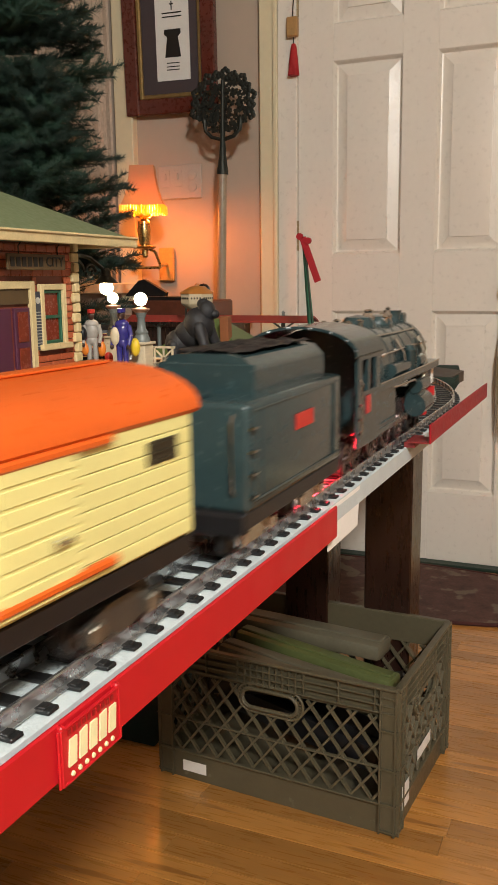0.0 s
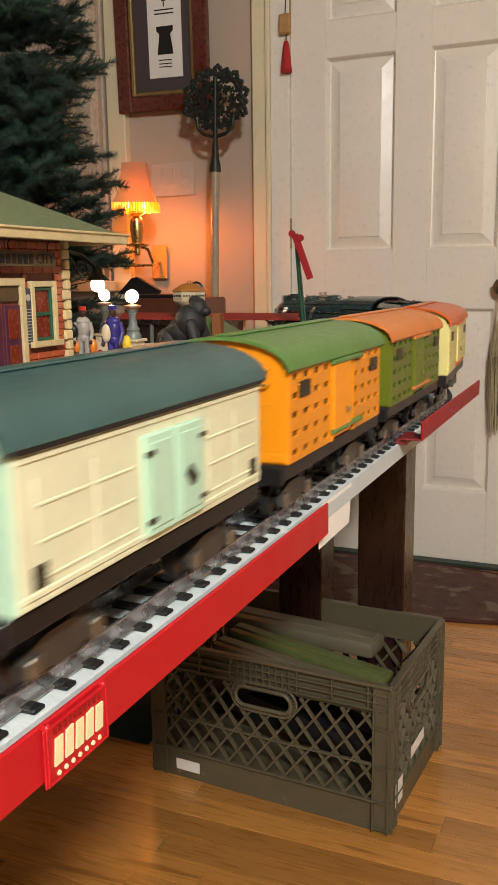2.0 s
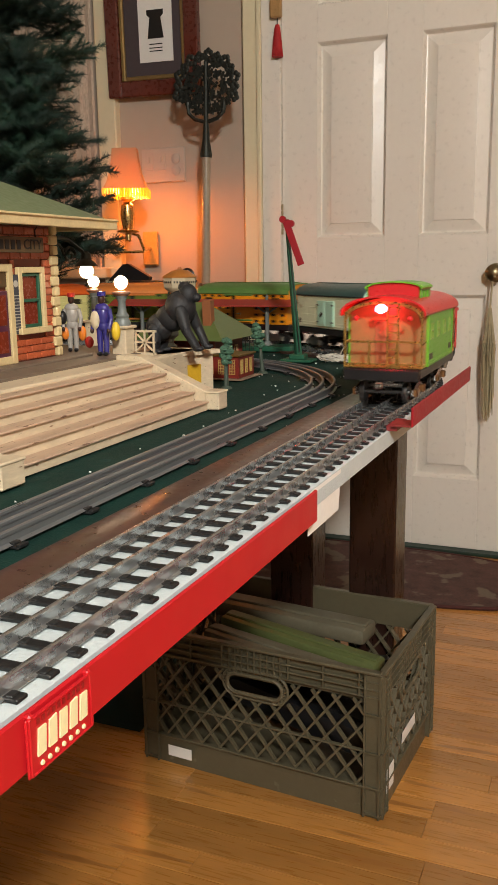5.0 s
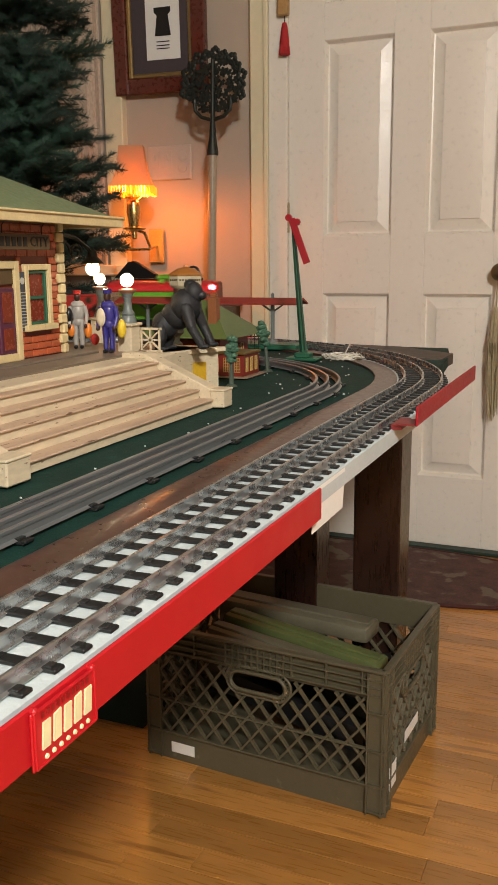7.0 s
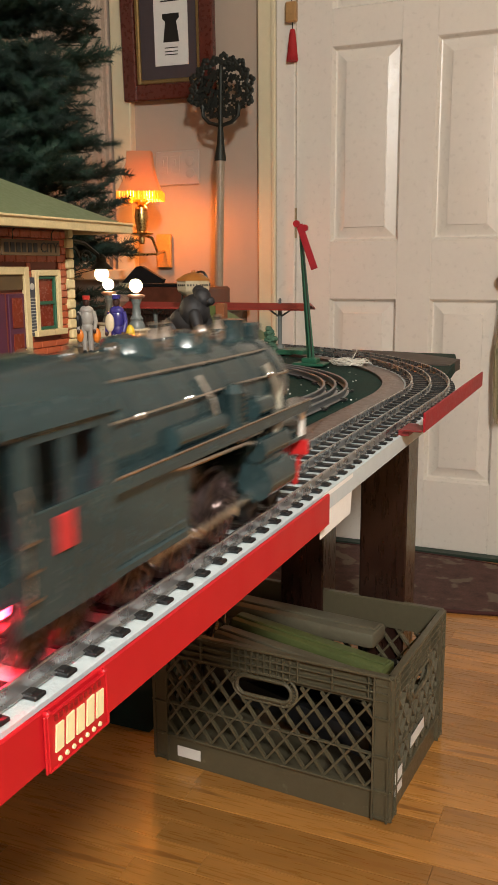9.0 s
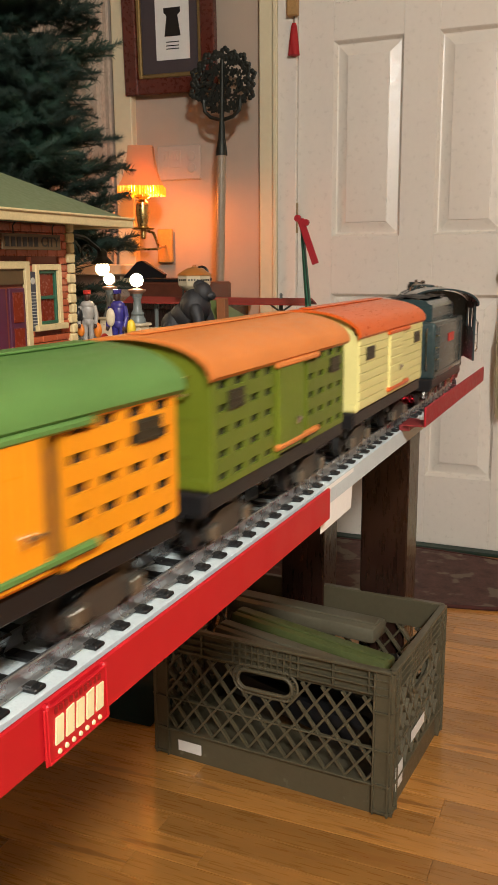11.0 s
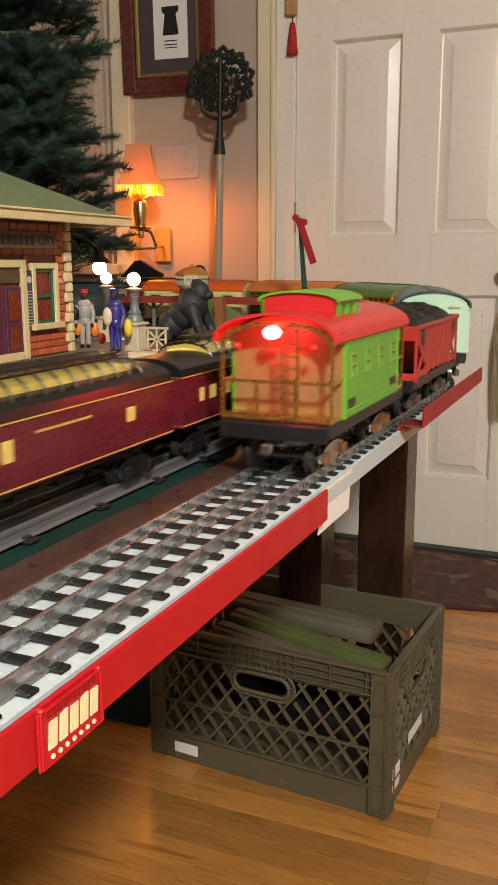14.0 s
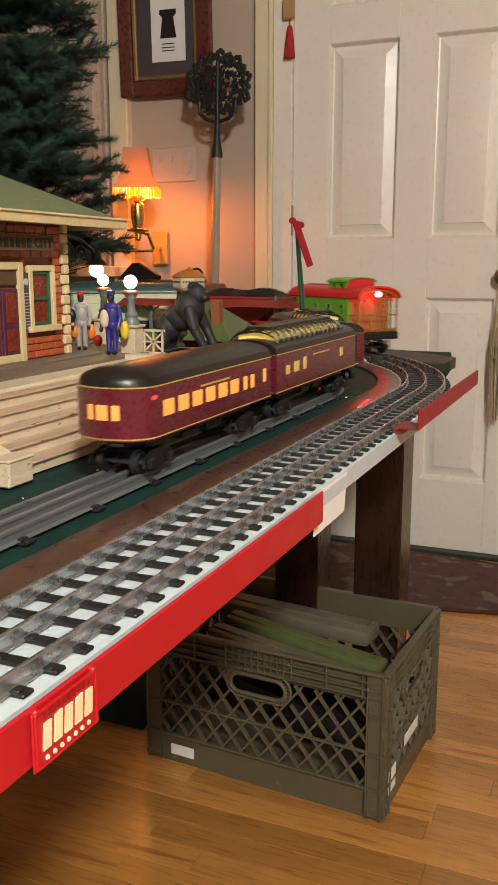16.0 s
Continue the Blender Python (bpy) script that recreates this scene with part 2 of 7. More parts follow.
bm = bmesh.new()
for w0, w1 in ((ROOM[0], -1.058), (-0.265, ROOM[1])):
    box(bm, ((w0 + w1) / 2, D + 0.075, 1.22), (w1 - w0, 0.12, 2.46))
box(bm, (-0.6615, D + 0.075, 2.255), (0.793, 0.12, 0.41))
wall_north = tagged(part("wall_north", bm, M_WALL), "warm off-white painted plaster wall behind the layout", "wall", kind="structure")
for nm, c, s in (("wall_west", (ROOM[0] - 0.06, 0.5, 1.22), (0.12, 5.0, 2.46)), ("wall_east", (ROOM[1] + 0.06, 0.5, 1.22), (0.12, 5.0, 2.46)), ("wall_south", (-0.17, ROOM[2] - 0.06, 1.22), (4.99, 0.12, 2.46))):
    bm = bmesh.new()
    box(bm, c, s)
    tagged(part(nm, bm, M_WALL), "warm off-white painted plaster wall", "wall", kind="structure")
bm = bmesh.new()
box(bm, (-0.17, 0.5, 2.49), (4.99, 5.1, 0.06))
tagged(part("ceiling", bm, M_CEIL), "plain white plaster ceiling", "ceiling", kind="structure")

# door casing and jamb
trim = thing("trim", pose(0, 0, 0), "cream glossy wooden door casing", "door casing", kind="structure")
for x0, x1, y0 in ((-1.190, -1.126, D - 0.022), (-0.196, -0.116, D - 0.022)):
    bm = bmesh.new()
    box(bm, ((x0 + x1) / 2, (y0 + D + 0.015) / 2, 1.05), (x1 - x0, D + 0.015 - y0, 2.10), bevel=0.004)
    box(bm, ((x0 + x1) / 2 + (0.028 if x0 < -1 else -0.028), y0 - 0.004, 1.05), (0.016, 0.012, 2.10), bevel=0.003)
    part("casing_side", bm, M_TRIM, trim)
bm = bmesh.new()
box(bm, (-0.6615, D - 0.005, 2.135), (1.08, 0.04, 0.07), bevel=0.004)
part("casing_head", bm, M_TRIM, trim)
for x in (-1.0915, -0.2305):
    bm = bmesh.new()
    box(bm, (x, D + 0.001, 1.015), (0.066, 0.034, 2.03), bevel=0.002)
    part("jamb", bm, M_DOOR, trim)
bm = bmesh.new()
box(bm, (-0.6615, D + 0.01, 0.006), (0.79, 0.10, 0.012), bevel=0.003)
part("threshold", bm, mat("dark_green_threshold", (0.01, 0.03, 0.02), 0.5), trim, "dark green painted threshold")

# six-panel door
door = thing("door_1", pose(-1.0572, D, 0.012), "closed white six-panel wooden door with glossy paint", "door", kind="structure")
COLS = ((0.122, 0.352), (0.4645, 0.683))
ROWS = ((0.239, 0.845), (1.036, 1.651), (1.765, 1.92))


@quick("door_frame", M_DOOR, door)
def _(bm):
    xs = [0.0, COLS[0][0], COLS[0][1], COLS[1][0], COLS[1][1], 0.791]
    zs = [0.0, ROWS[0][0], ROWS[0][1], ROWS[1][0], ROWS[1][1], ROWS[2][0], ROWS[2][1], 2.015]
    for i in (0, 2, 4):
        box(bm, ((xs[i] + xs[i + 1]) / 2, 0.018, 1.0075), (xs[i + 1] - xs[i], 0.036, 2.015), bevel=0.0015)
    for a, b in COLS:
        for k in (0, 2, 4, 6):
            box(bm, ((a + b) / 2, 0.018, (zs[k] + zs[k + 1]) / 2), (b - a, 0.036, zs[k + 1] - zs[k]), bevel=0.0015)


def panel_mesh(w, h):
    """A moulded panel: a cove down from the frame, a wide bevel up, and a raised field."""
    bm = bmesh.new()
    rings = []
    for inset, y in ((0.0, 0.000), (0.003, 0.004), (0.008, 0.019), (0.012, 0.020), (0.045, 0.0075), (0.046, 0.0035), (0.048, 0.003)):
        rings.append([bm.verts.new(p) for p in ((inset, y, inset), (w - inset, y, inset), (w - inset, y, h - inset), (inset, y, h - inset))])
    for a, b in zip(rings, rings[1:]):
        for i in range(4):
            bm.faces.new((a[i], a[(i + 1) % 4], b[(i + 1) % 4], b[i]))
    bm.faces.new(rings[-1])
    return bm


for a, b in COLS:
    for c, d in ROWS:
        part("panel", panel_mesh(b - a, d - c), M_DOOR, door, m=pose(a, 0.001, c), smooth=0.3)


@quick("knob", mat("aged_brass_knob", (0.3, 0.24, 0.14), 0.35, 1.0), door, "aged brass door knob")
def _(bm):
    lathe(bm, [(0.030, 0), (0.030, 0.004), (0.010, 0.008), (0.010, 0.03), (0.024, 0.04), (0.027, 0.052), (0.018, 0.062), (0.004, 0.066)], (0.712, 0.0, 0.915), 20, Matrix.Rotation(radians(90), 3, "X"))


def hinge(z):
    bm = bmesh.new()
    box(bm, (-0.008, -0.003, z), (0.020, 0.003, 0.10), bevel=0.001)
    for k in range(5):
        tube(bm, (-0.001, -0.007, z - 0.05 + k * 0.02), (-0.001, -0.007, z - 0.031 + k * 0.02), 0.0055, n=10)
    part("hinge", bm, mat("worn_brass_hinge", (0.35, 0.28, 0.17), 0.4, 1.0), door, "worn brass hinge")


hinge(1.10)
hinge(0.20)
hinge(1.85)

# baseboard
bm = bmesh.new()
box(bm, ((ROOM[0] - 1.228) / 2, D + 0.006, 0.07), (-1.205 - ROOM[0], 0.018, 0.14), bevel=0.004)
box(bm, ((ROOM[1] - 0.15) / 2, D + 0.006, 0.07), (ROOM[1] + 0.15, 0.018, 0.14), bevel=0.004)
tagged(part("baseboard", bm, M_TRIM), "cream painted baseboard", "baseboard", kind="structure")

# rug before the door
bm = bmesh.new()
n = 72
top, low = [], []
for i in range(n):
    a = 2 * math.pi * i / n
    ca, sa = math.cos(a), math.sin(a)
    k = 1 + 0.004 * math.sin(9 * a)
    px, py = -0.72 + 0.64 * k * math.copysign(abs(ca) ** 0.8, ca), 2.585 + 0.245 * k * math.copysign(abs(sa) ** 0.8, sa)
    top.append(bm.verts.new((px, py, 0.009)))
    low.append(bm.verts.new((px * 1.0, py, 0.001)))
bm.faces.new(top)
for i in range(n):
    bm.faces.new((low[i], low[(i + 1) % n], top[(i + 1) % n], top[i]))
rug = thing("rug", pose(0, 0, 0), "dark red oval rug with faded flowers by the door", "rug")
part("rug_field", bm, M_RUG, rug)


@quick("bound_edge", mat("rug_binding", (0.06, 0.015, 0.012), 0.9), rug)
def _(bm):
    pts = []
    for i in range(n + 1):
        a = 2 * math.pi * i / n
        ca, sa = math.cos(a), math.sin(a)
        pts.append((-0.72 + 0.64 * math.copysign(abs(ca) ** 0.8, ca), 2.585 + 0.245 * math.copysign(abs(sa) ** 0.8, sa), 0.006))
    wire(bm, pts, 0.006)


# ---------- layout table ----------
table = thing("layout_table", pose(0, 0, 0), "long train table with dark green top and dark-stained legs", "table")


@quick("table_top", M_FELT, table, "dark green painted table top")
def _(bm):
    prism(bm, [(-1.46, -1.09), (-0.262, -1.09), (-0.262, 1.15), (-0.280, 1.55), (-0.301, 1.755), (-0.33, 1.90), (-1.46, 1.94)], 0.7593, 0.7778, "z")


@quick("corner_block", mat("weathered_dark_board", (0.06, 0.045, 0.035), 0.6, var=0.4, scale=12), table, "weathered dark corner board")
def _(bm):
    prism(bm, [(-0.40, 1.66), (-0.298, 1.66), (-0.296, 1.765), (-0.43, 1.88), (-0.56, 1.90)], 0.7603, 0.7808, "z")


@quick("frame_rail", M_DARKWOOD, table)
def _(bm):
    box(bm, (-0.87, 1.74, 0.70), (0.94, 0.09, 0.10), bevel=0.003)
    box(bm, (-0.427, 0.405, 0.70), (0.09, 2.57, 0.10), bevel=0.003)
    box(bm, (-0.87, -0.93, 0.70), (0.94, 0.09, 0.10), bevel=0.003)


for x, y in ((-0.427, 1.74), (-0.605, 1.74), (-1.32, 1.74), (-0.427, -0.93), (-1.32, -0.93)):
    bm = bmesh.new()
    box(bm, (x, y, 0.325), (0.098, 0.092, 0.65), bevel=0.003)
    part("leg", bm, M_DARKWOOD, table)
bm = bmesh.new()
tube(bm, (-0.423, 1.694, 0.262), (-0.423, 1.688, 0.262), 0.006, n=10)
part("bolt_head", bm, M_NICKEL, table, "bright bolt head")

# white roadbed board under the wide track, brown edge strip
roadbed = thing("roadbed_board", pose(0, 0, 0), "white textured board carrying the outer track", "roadbed", kind="structure")


@quick("board", M_WHITE, roadbed)
def _(bm):
    rows = run_of(wide, Y0, Y0 + LAP, 0.02, 0, 0)
    sweep(bm, rows, [(-0.0395, 0.7630), (0.0385, 0.7630), (0.0385, 0.7802), (0.037, 0.7810), (-0.0395, 0.7810)])


@quick("edge_strip", M_BROWNSTRIP, roadbed, "brown lacquered edging strip")
def _(bm):
    rows = run_of(wide, Y0, Y0 + LAP, 0.02, 0, 0)
    sweep(bm, rows, [(-0.0745, 0.7765), (-0.0400, 0.7765), (-0.0400, 0.7812), (-0.045, 0.7826), (-0.0725, 0.7832), (-0.0745, 0.7823)])


def edge_strip(y0, y1, x, z0, z1, label, ret=False):
    ob = thing("edge_guard", pose(x, 0, 0), label, "edge guard", "red guards along the table edge")

    @quick("strip", M_REDDARK if ret else M_RED, ob)
    def _(bm):
        box(bm, (0.0012, (y0 + y1) / 2, (z0 + z1) / 2), (0.0026, y1 - y0, z1 - z0), bevel=0.0009)
    if ret:
        @quick("bracket", mat("worn_red_bracket", (0.20, 0.02, 0.02), 0.5, var=0.25, scale=60), ob, "worn dark red bracket")
        def _(bm):
            box(bm, (-0.011, y0 + 0.018, z0 + 0.0010), (0.020, 0.036, 0.002), bevel=0.0005)
            box(bm, (-0.022, y0 + 0.030, z0 - 0.003), (0.012, 0.050, 0.0060), bevel=0.0005)
    return ob


edge_strip(-0.45, 0.655, -0.2105, 0.7555, 0.7820, "glossy red metal guard strip along the table edge")
edge_strip(0.922, 1.328, -0.190, 0.7865, 0.8085, "short red metal guard strip standing off the table edge", True)

# sign hung over the guard
sign = thing("edge_sign", pose(-0.2067, 0.292, 0.7668), "small embossed red metal advertising plate", "sign")


@quick("plate", M_RED, sign)
def _(bm):
    box(bm, (0, 0, 0), (0.0012, 0.049, 0.0265), bevel=0.0004)
    for s in (-1, 1):
        box(bm, (0.0007, s * 0.0225, 0), (0.0012, 0.0014, 0.026), bevel=0.0004)
        box(bm, (-0.0005, s * 0.0215, 0.0135), (0.004, 0.0035, 0.003), bevel=0.001)
    for s in (-1, 1):
        box(bm, (0.0007, 0, s * 0.0126), (0.0012, 0.0455, 0.0010), bevel=0.0003)


M_SIGNTEXT = mat("cream_raised_letters", (0.78, 0.72, 0.42), 0.4, var=0.06)


def text_mesh(name, body, size, material, parent, m, depth=0.0003, bold=0.0, label=""):
    cu = bpy.data.curves.new(name, "FONT")
    cu.body, cu.size, cu.extrude, cu.offset = body, size, depth, bold
    cu.align_x, cu.align_y = "CENTER", "CENTER"
    tmp = bpy.data.objects.new("tmp_text", cu)
    scene.collection.objects.link(tmp)
    bpy.context.view_layer.update()
    me = bpy.data.meshes.new_from_object(tmp.evaluated_get(bpy.context.evaluated_depsgraph_get()))
    bpy.data.objects.remove(tmp)
    me.materials.clear()
    me.materials.append(material)
    ob = new(name, me)
    ob.parent = parent
    ob.matrix_basis = m
    if label:
        tagged(ob, label)
    return ob


FACE_E = pose(0, 0, 0, 90, 0, 90)     # writing that faces +x and reads along +y
# brand word: plain raised blocks in its colour
bm = bmesh.new()
for k in range(5):
    prism(bm, [(-0.0185 + k * 0.0078, -0.0055), (-0.0130 + k * 0.0078, -0.0055), (-0.0120 + k * 0.0078, 0.0065 + 0.0008 * (k % 2)), (-0.0172 + k * 0.0078, 0.0065)], 0.0006, 0.0014, "x")
part("raised_lettering", bm, M_SIGNTEXT, sign, "cream raised lettering shapes")
bm = bmesh.new()
for k in range(7):
    lathe(bm, [(0.0013, 0), (0.0010, 0.0008)], (0.0006, -0.0155 + k * 0.0052, -0.0098), 8, Matrix.Rotation(radians(90), 3, "Y"))
part("small_lettering", bm, M_SIGNTEXT, sign)
bm = bmesh.new()
for k in range(10):
    box(bm, (0.0008, -0.0170 + k * 0.0037, 0.0100), (0.0008, 0.0020, 0.0024))
part("upper_lettering", bm, mat("dark_red_letters", (0.25, 0.01, 0.01), 0.4), sign)

# paper sheet hung under the board edge
bm = bmesh.new()
box(bm, (-0.2160, 0.700, 0.760), (0.0008, 0.086, 0.038), pose(0, 0, 0, 0, 3, 0))
ob = tagged(part("paper_sheet", bm, M_PAPER), "white paper sheet hanging under the board edge", "paper")

# ---------- track ----------
RAILPROF = [(-0.0027, -0.0086), (0.0027, -0.0086), (0.0027, -0.0081), (0.0006, -0.0075), (0.0006, -0.0028), (0.0012, -0.0022), (0.0013, -0.0007), (0.0007, 0.0), (-0.0007, 0.0), (-0.0013, -0.0007), (-0.0012, -0.0022), (-0.0006, -0.0028), (-0.0006, -0.0075), (-0.0027, -0.0081)]
wide_track = thing("wide_gauge_track", pose(0, 0, 0), "three-rail tinplate track on black metal ties", "train track")
for off in (-0.0281, 0.0, 0.0281):
    bm = bmesh.new()
    sweep(bm, run_of(wide, Y0, Y0 + LAP, 0.015, off, ZW), RAILPROF)
    part("rail", bm, M_RAIL, wide_track)
TIE_GAP = 0.0236
bm = bmesh.new()
box(bm, (0, 0, 0), (0.0745, 0.0080, 0.0022), bevel=0.0006)
for off in (-0.0281, 0.0, 0.0281):
    for s in (-1, 1):
        box(bm, (off + s * 0.0042, 0, 0.0012), (0.0036, 0.0060, 0.0012), bevel=0.0004)
tie_mesh = mesh_of("tie", bm, M_TIE)
s = -0.24
k = 0
while s < LAP - 0.25:
    x, y, h = wide(s)
    ob = new("tie", tie_mesh)
    ob.parent = wide_track
    ob.matrix_basis = pose(x + 0.0, y, 0.7825, 0, 0, math.degrees(h) + 0.6 * math.sin(k * 2.3))
    s += TIE_GAP
    k += 1

ORAIL = [(-0.0042, -0.0100), (0.0042, -0.0100), (0.0010, -0.0085), (0.0010, -0.0040), (0.0020, -0.0030), (0.0020, -0.0008), (0.0010, 0.0), (-0.0010, 0.0), (-0.0020, -0.0008), (-0.0020, -0.0030), (-0.0010, -0.0040), (-0.0010, -0.0085)]
narrow_track = thing("narrow_gauge_track", pose(0, 0, 0), "three-rail tubular tinplate track on sparse black ties", "train track")
for off in (-0.0170, 0.0, 0.0170):
    bm = bmesh.new()
    sweep(bm, run_of(narrow, YA, YA + LAP_N, 0.015, off, ZO), ORAIL)
    part("rail", bm, M_RAILN, narrow_track)
bm = bmesh.new()
box(bm, (0, 0, 0), (0.052, 0.010, 0.0018), bevel=0.0005)
for sx in (-1, 1):
    box(bm, (sx * 0.0255, 0, 0.0015), (0.004, 0.010, 0.0025), bevel=0.0005)
for off in (-0.017, 0.0, 0.017):
    box(bm, (off, 0, 0.0018), (0.0095, 0.0085, 0.003), bevel=0.0005)
otie = mesh_of("tie", bm, M_TIE)
for s in [-0.6 + 0.088 * i for i in range(66)]:
    x, y, h = narrow(s)
    ob = new("tie", otie)
    ob.parent = narrow_track
    ob.matrix_basis = pose(x, y, 0.7795, 0, 0, math.degrees(h))

# ---------- milk crate ----------
CR = pose(-0.319, 1.353, 0, 0, 0, math.degrees(-0.0699))
crate = thing("milk_crate", CR, "scuffed olive-brown plastic milk crate holding old track pieces", "crate")
CL, CW, CH = 0.482, 0.334, 0.280


def crate_wall(length, handle):
    """A lattice wall in the plane y = 0, from x = 0 to length, its outer face towards -y."""
    bm = bmesh.new()
    t = 0.004
    box(bm, (length / 2, 0.004, 0.030), (length - 0.02, t, 0.060))                   # plain foot band
    box(bm, (length / 2, -0.001, 0.060), (length - 0.004, 0.010, 0.004), bevel=0.001)
    box(bm, (length / 2, 0.0, CH - 0.003), (length, 0.014, 0.006), bevel=0.0015)     # rim
    for z in (CH - 0.020, CH - 0.034, CH - 0.048):
        box(bm, (length / 2, -0.0005, z), (length - 0.004, 0.009, 0.0026), bevel=0.0008)
    box(bm, (length / 2, 0.006, CH - 0.03), (length - 0.02, 0.003, 0.056))
    n = int(length / 0.080)
    for k in range(n + 1):
        box(bm, (0.04 + (length - 0.08) * k / n, 0.0, CH - 0.026), (0.0026, 0.009, 0.050), bevel=0.0008)
    if handle:
        for k in range(9):
            box(bm, (length / 2 - 0.052 + 0.013 * k, -0.001, CH - 0.030), (0.002, 0.008, 0.042))
    # diagonal ribs in two directions, clipped to the field
    z0, z1, x0, x1 = 0.062, CH - 0.058, 0.030, length - 0.030
    hc, hw, hh = (length / 2, CH - 0.075), (0.066 if handle else 0.0), (0.022 if handle else 0.0)
    step = 0.039
    for sgn in (1, -1):
        c = -1.2
        while c < 1.2:
            # line: x = c + sgn * 0.72 * z
            m_ = 0.78 * sgn
            pts = []
            za, zb = z0, z1
            xa, xb = c + m_ * (za - z0), c + m_ * (zb - z0)
            lo, hi = (xa, za), (xb, zb)
            if max(xa, xb) > x0 and min(xa, xb) < x1:
                def clip(p, q):
                    (px, pz), (qx, qz) = p, q
                    for lim, sg in ((x0, 1), (x1, -1)):
                        if sg * (px - lim) < 0:
                            k_ = (lim - px) / (qx - px)
                            px, pz = lim, pz + k_ * (qz - pz)
                    return px, pz
                a, b = clip(lo, hi), clip(hi, lo)
                if abs(a[1] - b[1]) > 0.006:
                    if handle:
                        # stop the rib under the grip
                        top = a if a[1] > b[1] else b
                        other = b if a[1] > b[1] else a
                        for _k in range(40):
                            if abs(top[0] - hc[0]) < hw and top[1] > hc[1] - hh and top[1] > other[1] + 0.004:
                                f = 0.004 / max(1e-6, abs(top[1] - other[1]))
                                top = (top[0] + (other[0] - top[0]) * f, top[1] + (other[1] - top[1]) * f)
                        a, b = top, other
                    d = Vector((b[0] - a[0], 0, b[1] - a[1]))
                    ang = math.atan2(d.z, d.x)
                    box(bm, ((a[0] + b[0]) / 2, 0.003 + 0.0008 * sgn, (a[1] + b[1]) / 2), (d.length, 0.0125 if sgn > 0 else 0.0070, 0.0040), Matrix.Rotation(-ang, 4, "Y"))
            c += step
    # long horizontal rib through the lattice
    box(bm, (length / 2, 0.0, 0.128), (length - 0.05, 0.008, 0.0034), bevel=0.0008)
    if handle:
        # stadium grip with ribbed surround
        for rr, w, y in ((0.020, 0.004, -0.004), (0.030, 0.0026, -0.001)):
            pts = []
            for i in range(33):
                a = 2 * math.pi * i / 32
                pts.append((hc[0] + math.copysign(0.036, math.cos(a)) * (1 if abs(math.cos(a)) > 1e-6 else 0) + rr * math.cos(a), y, hc[1] + rr * math.sin(a) * 0.95))
            wire(bm, pts, w, 6)
        for i in range(24):
            a = 2 * math.pi * i / 24
            cx = hc[0] + math.copysign(0.036, math.cos(a + 0.01))
            box(bm, (cx + 0.025 * math.cos(a), -0.001, hc[1] + 0.025 * math.sin(a) * 0.95), (0.011, 0.006, 0.0022), Matrix.Rotation(-a, 4, "Y"))
    return bm


part("front_wall", crate_wall(CL, True), M_CRATE, crate, m=pose(-CL, 0, 0), smooth=0)
part("back_wall", crate_wall(CL, True), M_CRATE, crate, m=pose(0, CW, 0, 0, 0, 180), smooth=0)
part("end_wall", crate_wall(CW, True), M_CRATE, crate, m=pose(0, 0, 0, 0, 0, 90), smooth=0)
part("end_wall", crate_wall(CW, True), M_CRATE, crate, m=pose(-CL, CW, 0, 0, 0, -90), smooth=0)
bm = bmesh.new()
box(bm, (-CL / 2, CW / 2, 0.008), (CL - 0.02, CW - 0.02, 0.006))
part("base", bm, M_CRATE, crate)
for cx, cy in ((0, 0), (-CL, 0), (0, CW), (-CL, CW)):
    bm = bmesh.new()
    sx, sy = (-1 if cx == 0 else 1), (1 if cy == 0 else -1)
    box(bm, (cx + sx * 0.014, cy + sy * 0.001, 0.138), (0.030, 0.006, 0.272), bevel=0.0015)
    box(bm, (cx + sx * 0.001, cy + sy * 0.014, 0.138), (0.006, 0.030, 0.272), bevel=0.0015)
    box(bm, (cx + sx * 0.003, cy + sy * 0.003, 0.138), (0.008, 0.008, 0.276), bevel=0.003, seg=2)
    for u in (0.0285, 0.0015):
        box(bm, (cx + sx * u, cy - sy * 0.0035, 0.138), (0.0030, 0.0060, 0.270))
        box(bm, (cx - sx * 0.0035, cy + sy * u, 0.138), (0.0060, 0.0030, 0.270))
    for z in (0.010, 0.062, 0.128, 0.20):
        box(bm, (cx + sx * 0.014, cy - sy * 0.0020, z), (0.032, 0.010, 0.003))
        box(bm, (cx - sx * 0.0020, cy + sy * 0.014, z), (0.010, 0.032, 0.003))
    part("corner_post", bm, M_CRATE, crate)
for m_, s_ in ((pose(-0.405, -0.0030, 0.030, 0, 0, 0), (0.052, 0.0006, 0.022)), (pose(0.0040, 0.045, 0.062, 0, 0, 0), (0.0006, 0.040, 0.046)), (pose(0.0046, 0.155, 0.100, 0, 0, 0), (0.0006, 0.085, 0.022))):
    bm = bmesh.new()
    box(bm, (0, 0, 0), s_)
    part("sticker", bm, M_PAPER, crate, "scuffed white paper sticker", m=m_)

# things kept in the crate
M_OLD1 = mat("sage_green_plastic", (0.10, 0.12, 0.038), 0.5, var=0.15, scale=20)
M_OLD2 = mat("grey_tan_plastic", (0.13, 0.115, 0.075), 0.5, var=0.15, scale=20)


